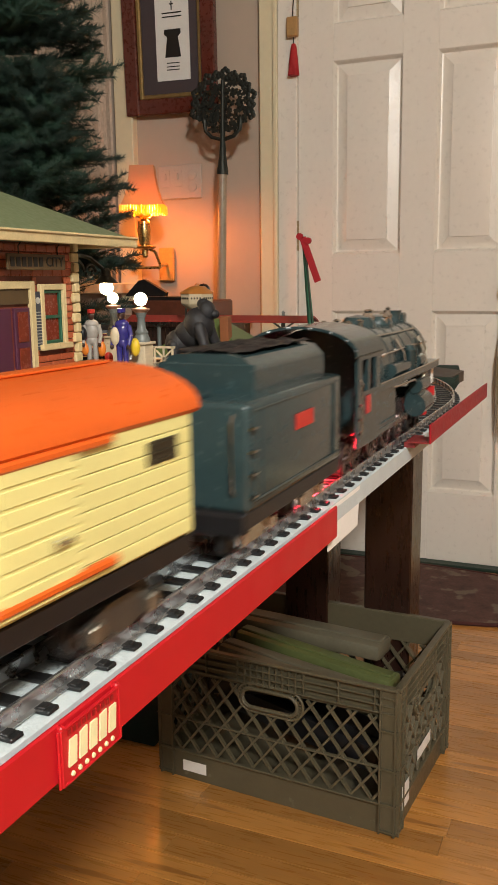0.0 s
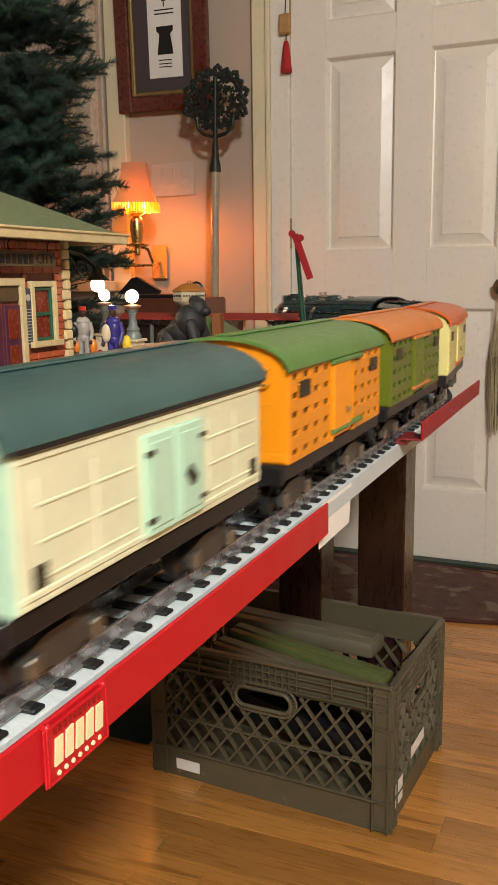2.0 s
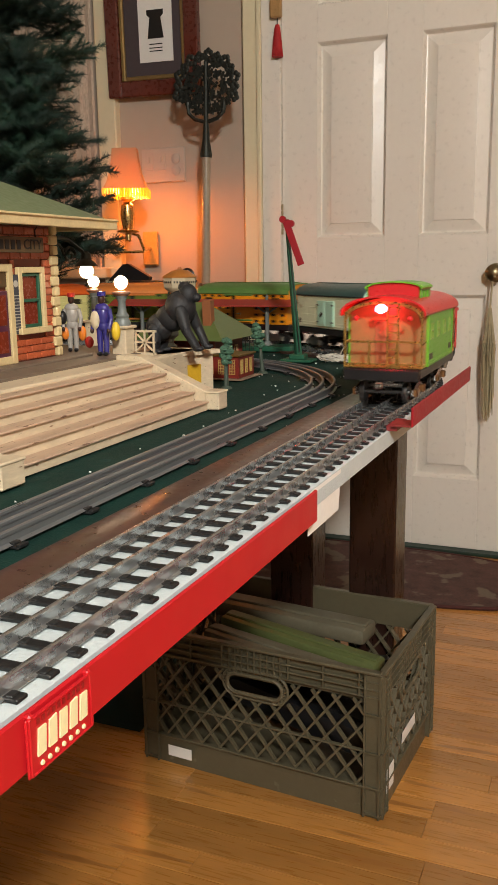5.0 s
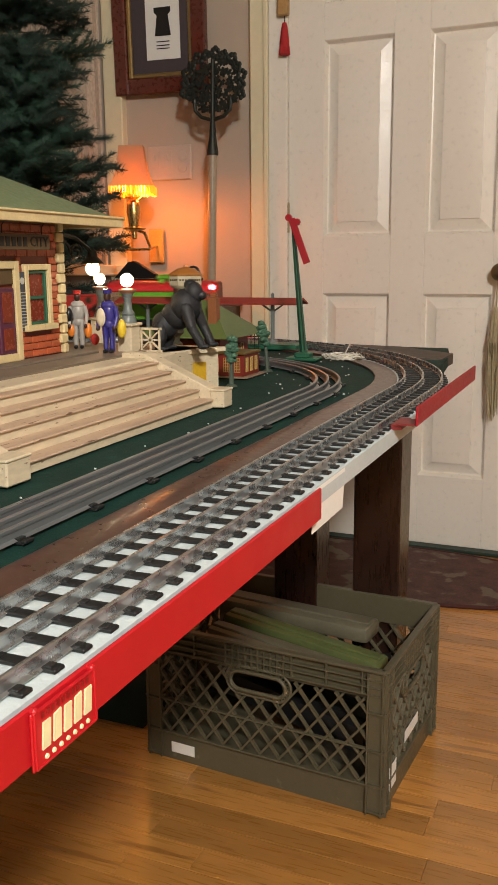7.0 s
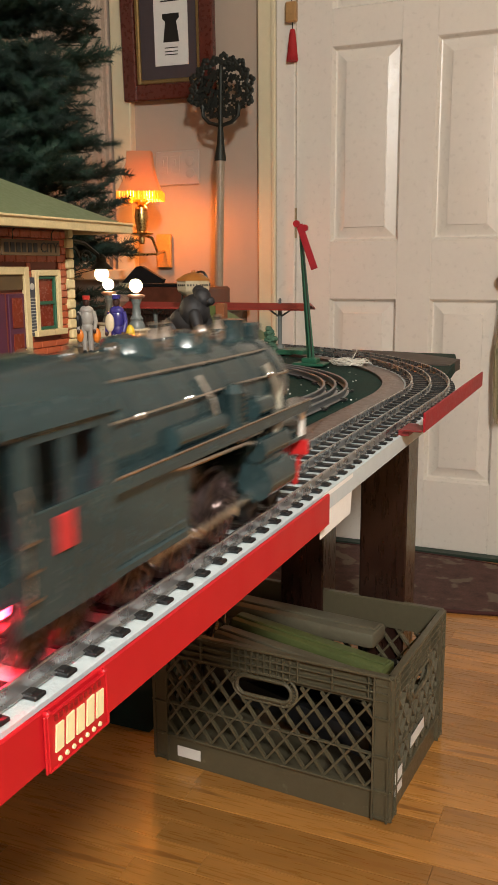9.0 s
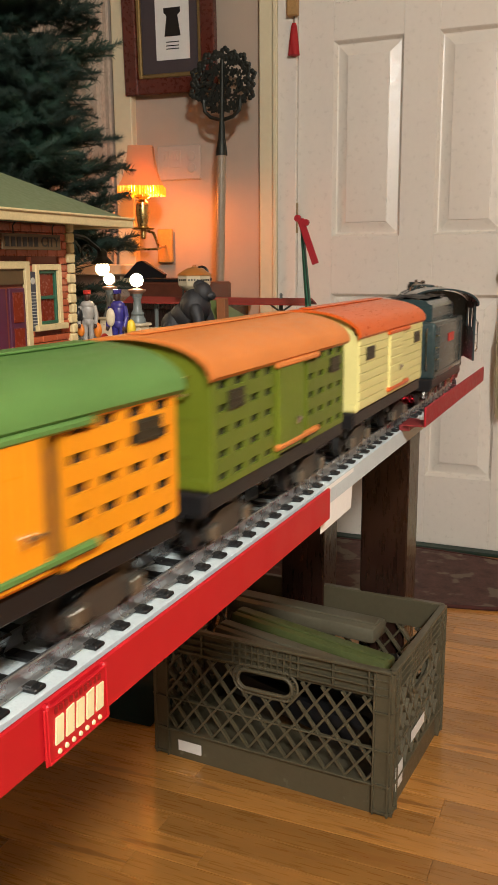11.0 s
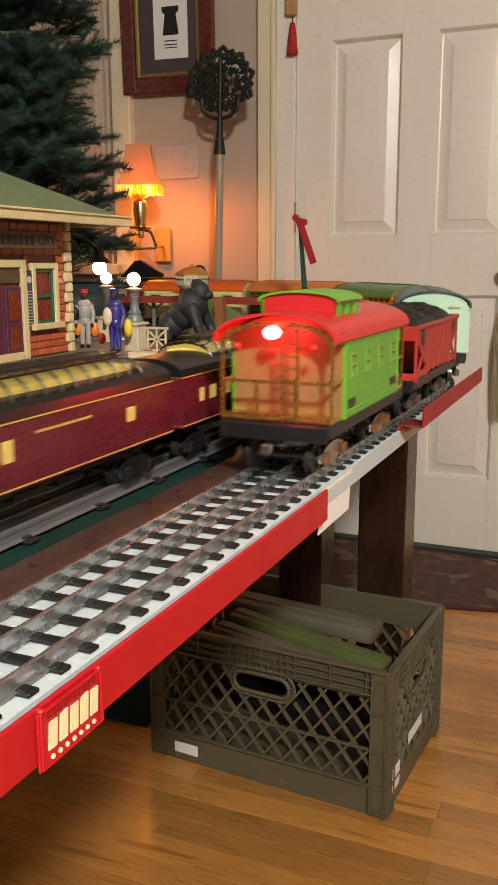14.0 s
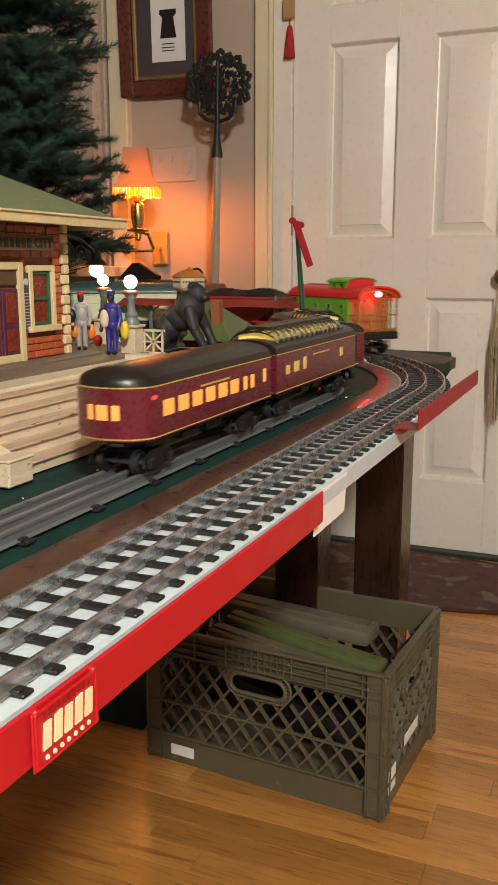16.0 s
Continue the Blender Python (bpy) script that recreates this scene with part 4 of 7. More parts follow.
def hopper(order):
    ob = thing("hopper_car", pose(0, 0, 0), "worn red tinplate hopper car heaped with black coal", "toy train car", "wide-gauge train")
    underframe(ob, track=FREIGHT)
    for d in (-1, 1):
        truck(ob, d * 0.076, FREIGHT, side=M_TRUCK, journal=M_NICKEL2)
    top = 0.099

    @quick("body", M_HOP, ob)
    def _(bm):
        for s in (-1, 1):
            x = s * (HW - 0.001)
            t = 0.0012
            # side plate with sloped lower ends, and the open end frames
            prism(bm, [(-HL, top), (HL, top), (HL, 0.085), (HL - 0.002, 0.083), (0.062, FL + 0.004), (-0.062, FL + 0.004), (-HL + 0.002, 0.083), (-HL, 0.085)], x - t, x + t, "x")
            for d in (-1, 1):
                box(bm, (x, d * (HL - 0.003), 0.068), (0.0026, 0.006, 0.062), bevel=0.0005)
                box(bm, (x, d * 0.090, FL + 0.004), (0.0026, 0.056, 0.007), bevel=0.0005)
                box(bm, (x, d * 0.070, 0.056), (0.0026, 0.004, 0.036), bevel=0.0004)
                box(bm, (x, d * 0.0935, 0.060), (0.0026, 0.066, 0.004), Matrix.Rotation(d * -0.80, 4, "X"), bevel=0.0004)
            box(bm, (s * (HW + 0.0006), 0, top - 0.002), (0.0036, 2 * HL, 0.005), bevel=0.0010)
            for y in (-0.058, -0.029, 0.0, 0.029, 0.058):
                box(bm, (s * (HW + 0.0004), y, 0.0685), (0.0014, 0.0045, 0.052), bevel=0.0005)
            for y in (-0.087, 0.087):
                box(bm, (s * (HW + 0.0008), y, 0.084), (0.0018, 0.0045, 0.026), bevel=0.0006)
        for d in (-1, 1):
            box(bm, (0, d * HL, 0.091), (2 * HW, 0.0026, 0.016), bevel=0.0005)
            v = [bm.verts.new(p) for p in ((-HW, d * HL, 0.085), (HW, d * HL, 0.085), (HW, d * 0.062, FL + 0.004), (-HW, d * 0.062, FL + 0.004))]
            bm.faces.new(v)
            box(bm, (0, d * HL, FL + 0.003), (2 * HW, 0.004, 0.008), bevel=0.0006)
            for x in (-0.018, 0.018):
                box(bm, (x, d * (HL - 0.001), 0.062), (0.003, 0.003, 0.046))
        for y in (-0.022, 0.022):
            prism(bm, [(y - 0.020, FL + 0.002), (y + 0.020, FL + 0.002), (y + 0.008, 0.018), (y - 0.008, 0.018)], -0.034, 0.034, "x")
    # coal heap: a displaced mound
    bm = bmesh.new()
    nx, ny = 22, 54
    grid = []
    for i in range(nx + 1):
        row = []
        for j in range(ny + 1):
            u, v = i / nx * 2 - 1, j / ny * 2 - 1
            x, y = u * (HW - 0.002), v * (HL - 0.003)
            edge = (1 - u * u) ** 0.5 * (1 - abs(v) ** 6)
            z = top - 0.004 + edge * (0.013 + 0.008 * abs(math.sin(v * 3.1)) + 0.0055 * noise.noise((x * 130, y * 130, 0.3)) + 0.003 * noise.noise((x * 420, y * 420, 3)))
            row.append(bm.verts.new((x, y, z)))
        grid.append(row)
    for i in range(nx):
        for j in range(ny):
            bm.faces.new((grid[i][j], grid[i + 1][j], grid[i + 1][j + 1], grid[i][j + 1]))
    part("coal_load", bm, M_COAL, ob, "rough black coal load", smooth=0.2)
    for s in (-1, 1):
        for y in (-0.092, 0.092):
            bm = bmesh.new()
            lathe(bm, [(0.0085, 0), (0.0085, 0.0008), (0.003, 0.0011)], (s * (HW + 0.0009), y, 0.086), 16, Matrix.Rotation(radians(90 * s), 3, "Y"))
            part("round_badge", bm, M_VENT, ob, "round dark brass badge")
    VEHICLES.append((ob, wide, FREIGHT, order, 0.076, ZR))


def caboose(order):
    ob = thing("caboose", pose(0, 0, 0), "apple green toy caboose with red roof and brass platforms", "toy train car", "wide-gauge train")
    CL = HL - 0.007
    underframe(ob, hl=CL + 0.004, track=FREIGHT)
    for d in (-1, 1):
        truck(ob, d * 0.076, FREIGHT)
    bl = 0.089
    M_CREAMEND = mat("cream_orange_end", (0.23, 0.15, 0.055), 0.4, var=0.08)
    wins = (-0.066, -0.022, 0.022, 0.066)

    @quick("body", M_CABG, ob)
    def _(bm):
        for s in (-1, 1):
            x = s * (HW - 0.001)
            ww, z0, z1 = 0.0115, 0.074, 0.092
            box(bm, (x, 0, (FL + z0) / 2), (0.0028, 2 * bl, z0 - FL))
            box(bm, (x, 0, (z1 + EV) / 2), (0.0028, 2 * bl, EV - z1))
            ys = [-bl] + [v for y in wins for v in (y - ww / 2, y + ww / 2)] + [bl]
            for a, b in zip(ys[::2], ys[1::2]):
                box(bm, (x, (a + b) / 2, (z0 + z1) / 2), (0.0028, b - a, z1 - z0 + 0.0004))
            for z in (FL + 0.003, 0.046, EV - 0.004):
                box(bm, (s * (HW + 0.0006), 0, z), (0.0016, 2 * bl, 0.0022), bevel=0.0005)
            for y in (-bl + 0.002, bl - 0.002):
                box(bm, (s * (HW + 0.0006), y, (FL + EV) / 2), (0.0016, 0.003, EV - FL))
    for d in (-1, 1):
        bm = bmesh.new()
        prism(bm, [(HW - 0.002, FL)] + arch(HW - 0.002, EV - 0.003, PK - EV) + [(-HW + 0.002, FL)], d * bl - 0.001, d * bl + 0.001, "y")
        part("end_wall", bm, M_CREAMEND, ob, "cream and orange end wall")
    M_TANDOOR = mat("tan_end_door", (0.22, 0.11, 0.05), 0.4, var=0.1)
    for d in (-1, 1):
        bm = bmesh.new()
        box(bm, (-0.008, d * (bl + 0.0014), 0.070), (0.016, 0.0012, 0.054), bevel=0.0005)
        part("end_door", bm, M_TANDOOR, ob, "tan end door")
    # added black block behind the windows, in place of the cabin's shade
    bm = bmesh.new()
    box(bm, (0, 0, 0.072), (2 * HW - 0.012, 2 * bl - 0.01, 0.05))
    part("inner_shade", bm, M_DARK, ob)
    for s in (-1, 1):
        for y in wins:
            bm = bmesh.new()
            x = s * (HW + 0.0008)
            for z in (0.0735, 0.0835, 0.0925):
                box(bm, (x, y, z), (0.0018, 0.0145, 0.0013))
            for dy in (-0.0064, 0.0064):
                box(bm, (x, y + dy, 0.083), (0.0018, 0.0013, 0.020))
            part("window_frame", bm, mat("brass_window_frame", (0.30, 0.40, 0.10), 0.35, 0.3) if not bpy.data.materials.get("brass_window_frame") else bpy.data.materials["brass_window_frame"], ob, "brass window frame")
        for y in (-0.070, 0.070):
            z = 0.052 if y < 0 else 0.054
            bm = bmesh.new()
            box(bm, (s * (HW + 0.0008), y, z), (0.0012, 0.020, 0.0075), bevel=0.0004)
            part("side_plate", bm, M_VENT, ob, "dark metal name plate")

    @quick("roof", M_CABR, ob)
    def _(bm):
        outer = arch(HW + 0.0035, EV - 0.001, PK - EV + 0.0015, 16)
        inner = [(p[0] * 0.965, p[1] - 0.0022) for p in outer[::-1]]
        prism(bm, outer + inner, -CL - 0.006, CL + 0.006, "y")
        box(bm, (0, 0.07, PK + 0.0012), (0.016, 0.09, 0.0016), bevel=0.0005)
    c0, c1, cw, cz0, cz1 = -0.062, 0.0, 0.034, 0.110, 0.1365

    @quick("cupola", M_CABG, ob, "green cupola")
    def _(bm):
        for s in (-1, 1):
            x = s * (cw - 0.001)
            box(bm, (x, (c0 + c1) / 2, 0.115), (0.0026, c1 - c0, 0.0105))
            box(bm, (x, (c0 + c1) / 2, 0.1345), (0.0026, c1 - c0, 0.005))
            for a, b in ((c0, c0 + 0.013), (c0 + 0.025, c0 + 0.037), (c0 + 0.049, c1)):
                box(bm, (x, (a + b) / 2, 0.126), (0.0026, b - a, 0.0125))
        o = arch(cw + 0.003, cz1 - 0.001, 0.0085, 12)
        prism(bm, o + [(p[0] * 0.95, p[1] - 0.0018) for p in o[::-1]], c0 - 0.003, c1 + 0.003, "y")
    for y in (c0 + 0.0006, c1 - 0.0006):
        bm = bmesh.new()
        prism(bm, [(cw - 0.001, cz0)] + arch(cw - 0.001, cz1 - 0.002, 0.008, 12) + [(-cw + 0.001, cz0)], y - 0.0006, y + 0.0006, "y")
        part("cupola_end", bm, M_CABR, ob, "red cupola end")
    bm = bmesh.new()
    box(bm, (0, (c0 + c1) / 2, 0.124), (2 * cw - 0.010, c1 - c0 - 0.006, 0.022))
    part("cupola_shade", bm, mat("red_interior", (0.2, 0.01, 0.01), 0.6), ob)
    # brass end platforms
    for d in (-1, 1):
        bm = bmesh.new()
        y = d * (CL - 0.0005)
        box(bm, (0, d * (bl + CL) / 2, FL + 0.0015), (2 * HW - 0.002, CL - bl + 0.004, 0.003), bevel=0.0006)
        for x in (-HW + 0.002, -0.017, 0.017, HW - 0.002):
            box(bm, (x, y, (FL + (EV + 0.002 if abs(x) > 0.03 else 0.072)) / 2), (0.0026, 0.0018, (EV + 0.002 if abs(x) > 0.03 else 0.072) - FL))
        box(bm, (0, y, 0.0725), (2 * HW - 0.002, 0.0024, 0.0024))
        box(bm, (0, y, FL + 0.004), (2 * HW - 0.002, 0.0020, 0.0026))
        o = arch(HW - 0.001, EV - 0.004, PK - EV - 0.002, 14)
        prism(bm, o + [(p[0] * 0.93, p[1] - 0.0035) for p in o[::-1]], y - 0.0009, y + 0.0009, "y")
        for s in (-1, 1):
            box(bm, (s * (HW - 0.002), d * (bl + CL) / 2, 0.0725), (0.0020, CL - bl, 0.0020))
        # ladder to the roof
        for x in (0.006, 0.019):
            box(bm, (x, y + d * 0.002, 0.078), (0.0020, 0.0018, 0.080))
        for k in range(8):
            box(bm, (0.0125, y + d * 0.002, 0.044 + k * 0.010), (0.013, 0.0016, 0.0016))
        part("brass_platform", bm, M_BRASS, ob, "polished brass platform railing and ladder")
    bm = bmesh.new()
    ball(bm, (-0.002, -CL - 0.003, EV + 0.0055), 0.0062, (1.15, 0.8, 0.9))
    part("tail_lamp", bm, M_TAIL, ob, "lit red tail lamp")
    for s in (-1, 1):
        bm = bmesh.new()
        ball(bm, (s * 0.033, -CL - 0.002, EV - 0.006), 0.0032)
        part("marker_lamp", bm, M_CABR, ob, "small red marker lamp")
    VEHICLES.append((ob, wide, FREIGHT, order, 0.076, ZR))


def tender(order):
    ob = thing("tender", pose(0, 0, 0), "dark gunmetal locomotive tender with red plates", "toy train tender", "wide-gauge train")
    L2 = 0.092
    underframe(ob, hl=L2, w=HW, track=FREIGHT, z=0.030)
    for d in (-1, 1):
        truck(ob, d * 0.052, FREIGHT, journal=M_NICKEL, r=0.0115, wb=0.022)

    @quick("body", M_LOCO, ob)
    def _(bm):
        vs = box(bm, (0, 0, 0.063), (2 * HW, 2 * L2, 0.068), bevel=0.004, seg=3)
        for s in (-1, 1):
            for z in (0.036, 0.092):
                box(bm, (s * (HW + 0.0003), 0, z), (0.0012, 2 * L2 - 0.01, 0.0016), bevel=0.0005)
            for y in (-0.082, -0.070, 0.074):
                box(bm, (s * (HW + 0.0003), y, 0.064), (0.0010, 0.0012, 0.054))
        # raised coal bunker
        prism(bm, [(0.036, 0.096), (0.036, 0.112), (0.028, 0.120), (0.018, 0.122), (-0.018, 0.122), (-0.028, 0.120), (-0.036, 0.112), (-0.036, 0.096)], -0.048, L2 - 0.002, "y")
        box(bm, (0, -0.049, 0.106), (0.072, 0.002, 0.020), bevel=0.0006)
        box(bm, (0, -0.074, 0.0985), (0.026, 0.020, 0.004), bevel=0.001)
    bm = bmesh.new()
    nx, ny = 10, 22
    g = [[bm.verts.new(((i / nx - 0.5) * 0.052, -0.040 + j / ny * 0.125, 0.1205 + 0.004 * noise.noise((i * 1.3, j * 1.3, 5)) + 0.003)) for j in range(ny + 1)] for i in range(nx + 1)]
    for i in range(nx):
        for j in range(ny):
            bm.faces.new((g[i][j], g[i + 1][j], g[i + 1][j + 1], g[i][j + 1]))
    part("coal_load", bm, M_COAL, ob, smooth=0.2)
    for s in (-1, 1):
        bm = bmesh.new()
        box(bm, (s * (HW + 0.0008), 0.006, 0.074), (0.0012, 0.034, 0.011), bevel=0.0004)
        part("side_plate", bm, mat("tender_red_plate", (0.5, 0.03, 0.02), 0.4) if not bpy.data.materials.get("tender_red_plate") else bpy.data.materials["tender_red_plate"], ob, "small red plate with unreadable bars")
        bm = bmesh.new()
        for x in (0.040,):
            wire(bm, [(s * x, -L2 - 0.0005, 0.040), (s * x, -L2 - 0.004, 0.044), (s * x, -L2 - 0.004, 0.086), (s * x, -L2 - 0.0005, 0.090)], 0.0010)
        for y in (-0.088,):
            for k in range(4):
                box(bm, (s * (HW + 0.002), y, 0.040 + 0.014 * k), (0.003, 0.007, 0.0014))
        part("handrail", bm, M_NICKEL, ob)
    VEHICLES.append((ob, wide, FREIGHT, order, 0.052, ZR))


def locomotive(order):
    ob = thing("steam_locomotive", pose(0, 0, 0), "dark gunmetal toy steam locomotive with nickel trim", "toy locomotive", "wide-gauge train")
    LR, LF = -0.165, 0.176

    ZB = 0.0845
    AX = Matrix.Rotation(radians(-90), 3, "X")

    def girth(y):
        """Boiler radius: a taper from the fire box to the smoke box."""
        return 0.0420 - 0.0050 * min(1.0, max(0.0, (y + 0.06) / 0.13))

    @quick("boiler", M_LOCO, ob)
    def _(bm):
        lathe(bm, [(0.001, LR + 0.068), (girth(-1), LR + 0.068)] + [(girth(y), y) for y in (-0.06, -0.02, 0.02, 0.07, 0.11)] + [(0.037, LF - 0.018), (0.0335, LF - 0.008), (0.022, LF - 0.004), (0.019, LF), (0.004, LF + 0.002)], (0, 0, ZB), 32, AX)
    for y in (-0.062, -0.022, 0.018, 0.058, 0.100, 0.145):
        bm = bmesh.new()
        g = girth(y)
        lathe(bm, [(g - 0.004, y - 0.0012), (g + 0.0006, y - 0.0012), (g + 0.0006, y + 0.0012), (g - 0.004, y + 0.0012)], (0, 0, ZB), 32, AX)
        part("boiler_band", bm, M_LOCO, ob)
    for nm, y, prof in (("smokestack", LF - 0.035, [(0.011, 0.116), (0.009, 0.124), (0.010, 0.131), (0.011, 0.133), (0.006, 0.133)]),
                        ("sand_dome", 0.07, [(0.019, 0.114), (0.017, 0.124), (0.013, 0.129), (0.002, 0.131)]),
                        ("steam_dome", 0.0, [(0.019, 0.117), (0.017, 0.126), (0.013, 0.131), (0.002, 0.133)])):
        bm = bmesh.new()
        lathe(bm, prof, (0, y, 0), 18)
        part(nm, bm, M_LOCO, ob)
    # fire box sides below the footplate, with rows of studs
    for s in (-1, 1):
        bm = bmesh.new()
        box(bm, (s * 0.0400, LR + 0.112, 0.0475), (0.006, 0.086, 0.050), bevel=0.0014)
        box(bm, (s * 0.0425, LR + 0.112, 0.0265), (0.0045, 0.080, 0.0050), bevel=0.0010)
        fb = part("firebox_side", bm, M_LOCO, ob)
        bm = bmesh.new()
        for i in range(9):
            for z in (0.034, 0.066):
                ball(bm, (s * 0.0432, LR + 0.074 + 0.0092 * i, z), 0.0011, u=6, v=4)
        tagged(part("studs", bm, M_LOCO, fb), "small round studs", kind="stuff")
        # ribbed air pump and steam pipe at the smoke box
        bm = bmesh.new()
        wire(bm, [(s * 0.033, 0.124, 0.104), (s * 0.0405, 0.126, 0.090), (s * 0.0430, 0.124, 0.074), (s * 0.0410, 0.118, 0.052)], 0.0042, 10)
        part("steam_pipe", bm, M_NICKEL2, ob, "bright steam pipe")
        bm = bmesh.new()
        lathe(bm, [(0.0075, 0)] + [(r_, 0.003 + 0.003 * k_) for k_ in range(7) for r_ in (0.0085, 0.0072)] + [(0.004, 0.026)], (s * 0.0420, 0.052, 0.074), 14)
        part("air_pump", bm, M_LOCO, ob)

    @quick("cab", M_LOCO, ob)
    def _(bm):
        y0, y1 = LR, LR + 0.070
        for s in (-1, 1):
            x = s * (HW - 0.002)
            box(bm, (x, (y0 + y1) / 2, 0.050), (0.003, y1 - y0, 0.048), bevel=0.0006)
            box(bm, (x, (y0 + y1) / 2, 0.106), (0.003, y1 - y0, 0.010), bevel=0.0006)
            for a, b in ((y0, y0 + 0.012), (y0 + 0.031, y0 + 0.037), (y0 + 0.057, y1)):
                box(bm, (x, (a + b) / 2, 0.088), (0.003, b - a, 0.030))
        prism(bm, [(HW - 0.002, 0.026)] + arch(HW - 0.002, 0.108, 0.018) + [(-HW + 0.002, 0.026)], y1 - 0.003, y1, "y")
        o = arch(HW + 0.002, 0.107, 0.0235, 16)
        prism(bm, o + [(p[0] * 0.96, p[1] - 0.0022) for p in o[::-1]], y0 - 0.010, y1 + 0.003, "y")
        for k in range(8):
            a = math.pi * (k + 0.5) / 8
            ball(bm, ((HW + 0.001) * math.cos(a), y0 - 0.010, 0.1065 + 0.0225 * math.sin(a)), 0.0018, u=6, v=4)

    @quick("running_board", M_LOCO, ob)
    def _(bm):
        for s in (-1, 1):
            box(bm, (s * 0.0415, 0.040, 0.0735), (0.014, 0.270, 0.0028), bevel=0.0006)
            box(bm, (s * 0.0478, 0.040, 0.0705), (0.0022, 0.270, 0.008), bevel=0.0006)
            # feedwater tanks and valve chests
            tube(bm, (s * 0.0425, -0.030, 0.0805), (s * 0.0425, 0.030, 0.0805), 0.0062, n=14)
            tube(bm, (s * 0.0425, 0.080, 0.0805), (s * 0.0425, 0.105, 0.0805), 0.0062, n=14)
            box(bm, (s * 0.036, 0.110, 0.034), (0.018, 0.040, 0.030), bevel=0.005, seg=2)
            tube(bm, (s * 0.0405, 0.088, 0.030), (s * 0.0405, 0.134, 0.030), 0.0125, n=16)
            tube(bm, (s * 0.0405, 0.088, 0.052), (s * 0.0405, 0.134, 0.052), 0.0085, n=14)
        box(bm, (0, 0.0, 0.030), (0.040, 0.30, 0.010))
        box(bm, (0, LF - 0.008, 0.122), (0.018, 0.016, 0.015), bevel=0.002)

    M_PILOT = mat("red_pilot_enamel", (0.50, 0.02, 0.02), 0.38, var=0.1, scale=40)

    @quick("pilot_deck", M_LOCO, ob)
    def _(bm):
        box(bm, (0, LF - 0.012, 0.0430), (0.078, 0.054, 0.0040), bevel=0.001)
        box(bm, (0, LF - 0.006, 0.0350), (0.060, 0.036, 0.0140), bevel=0.003)
        for s in (-1, 1):
            tube(bm, (s * 0.028, LF - 0.026, 0.050), (s * 0.028, LF + 0.010, 0.050), 0.0078, n=14)
    for s in (-1, 1):
        bm = bmesh.new()
        box(bm, (s * 0.040, LF + 0.004, 0.0590), (0.0016, 0.010, 0.0280), bevel=0.0005)
        part("marker_plate", bm, M_PAPER, ob, "bright upright marker plate")

    @quick("pilot", M_PILOT, ob, "red slatted pilot")
    def _(bm):
        box(bm, (0, LF + 0.012, 0.0345), (0.084, 0.005, 0.0120), bevel=0.001)
        for k in range(-4, 5):
            v0, v1 = Vector((k * 0.0088, LF + 0.013, 0.032)), Vector((k * 0.0074, LF + 0.034 - abs(k) * 0.004, 0.004))
            tube(bm, v0, v1, 0.0018, n=6)
        box(bm, (0, LF + 0.024, 0.0045), (0.056, 0.004, 0.0040), bevel=0.001)

    @quick("handrail", M_NICKEL, ob, "nickel handrails, bell and trim")
    def _(bm):
        for s in (-1, 1):
            wire(bm, [(s * 0.0425, LR + 0.075, 0.098), (s * 0.0405, 0.0, 0.098), (s * 0.0375, 0.07, 0.098), (s * 0.0370, LF - 0.02, 0.096), (s * 0.02, LF, 0.098)], 0.0011)
            for y in (-0.06, 0.0, 0.06, 0.12):
                ball(bm, (s * (0.0425 if y < 0 else 0.0385), y, 0.098), 0.0019, u=6, v=5)
            wire(bm, [(s * 0.034, 0.020, 0.108), (s * 0.0425, 0.022, 0.094), (s * 0.045, 0.024, 0.076)], 0.0016)
            for z in (0.040, 0.052, 0.064):
                box(bm, (s * (HW + 0.001), LR + 0.004, z), (0.003, 0.007, 0.0014))
            wire(bm, [(s * (HW + 0.0005), LR + 0.002, 0.040), (s * (HW + 0.003), LR + 0.001, 0.044), (s * (HW + 0.003), LR + 0.001, 0.082), (s * (HW + 0.0005), LR + 0.002, 0.086)], 0.0010)
        for s in (-1, 1):
            wire(bm, [(s * 0.0490, -0.094, 0.0745), (s * 0.0490, 0.174, 0.0745)], 0.0008)
            wire(bm, [(s * 0.0300, -0.09, 0.1150), (s * 0.0290, 0.0, 0.1140), (s * 0.0255, 0.08, 0.1125), (s * 0.0255, 0.14, 0.1125)], 0.0012)
            wire(bm, [(s * 0.0440, -0.05, 0.0690), (s * 0.0460, -0.02, 0.0640), (s * 0.0460, 0.06, 0.0620), (s * 0.0420, 0.09, 0.0560)], 0.0013)
            for y in (-0.075, -0.035, 0.062):
                lathe(bm, [(0.0030, 0.121), (0.0026, 0.127), (0.0036, 0.129), (0.0010, 0.131)], (s * 0.012, y, 0), 8)
        for y in (0.03, 0.045, 0.12):
            lathe(bm, [(0.0050, 0.119), (0.0045, 0.126), (0.0055, 0.128), (0.002, 0.134), (0.003, 0.136), (0.001, 0.138)], (0, y, 0), 10)
        lathe(bm, [(0.006, 0.119), (0.005, 0.128), (0.002, 0.132)], (0, 0.095, 0), 12)
    bm = bmesh.new()
    lathe(bm, [(0.0055, 0), (0.0062, 0.002), (0.003, 0.004)], (0, LF + 0.000, 0.122), 14, Matrix.Rotation(radians(-90), 3, "X"))
    part("headlight", bm, M_NICKEL, ob, "round nickel headlight")
    M_REDP = mat("loco_red_plate", (0.45, 0.03, 0.03), 0.4)
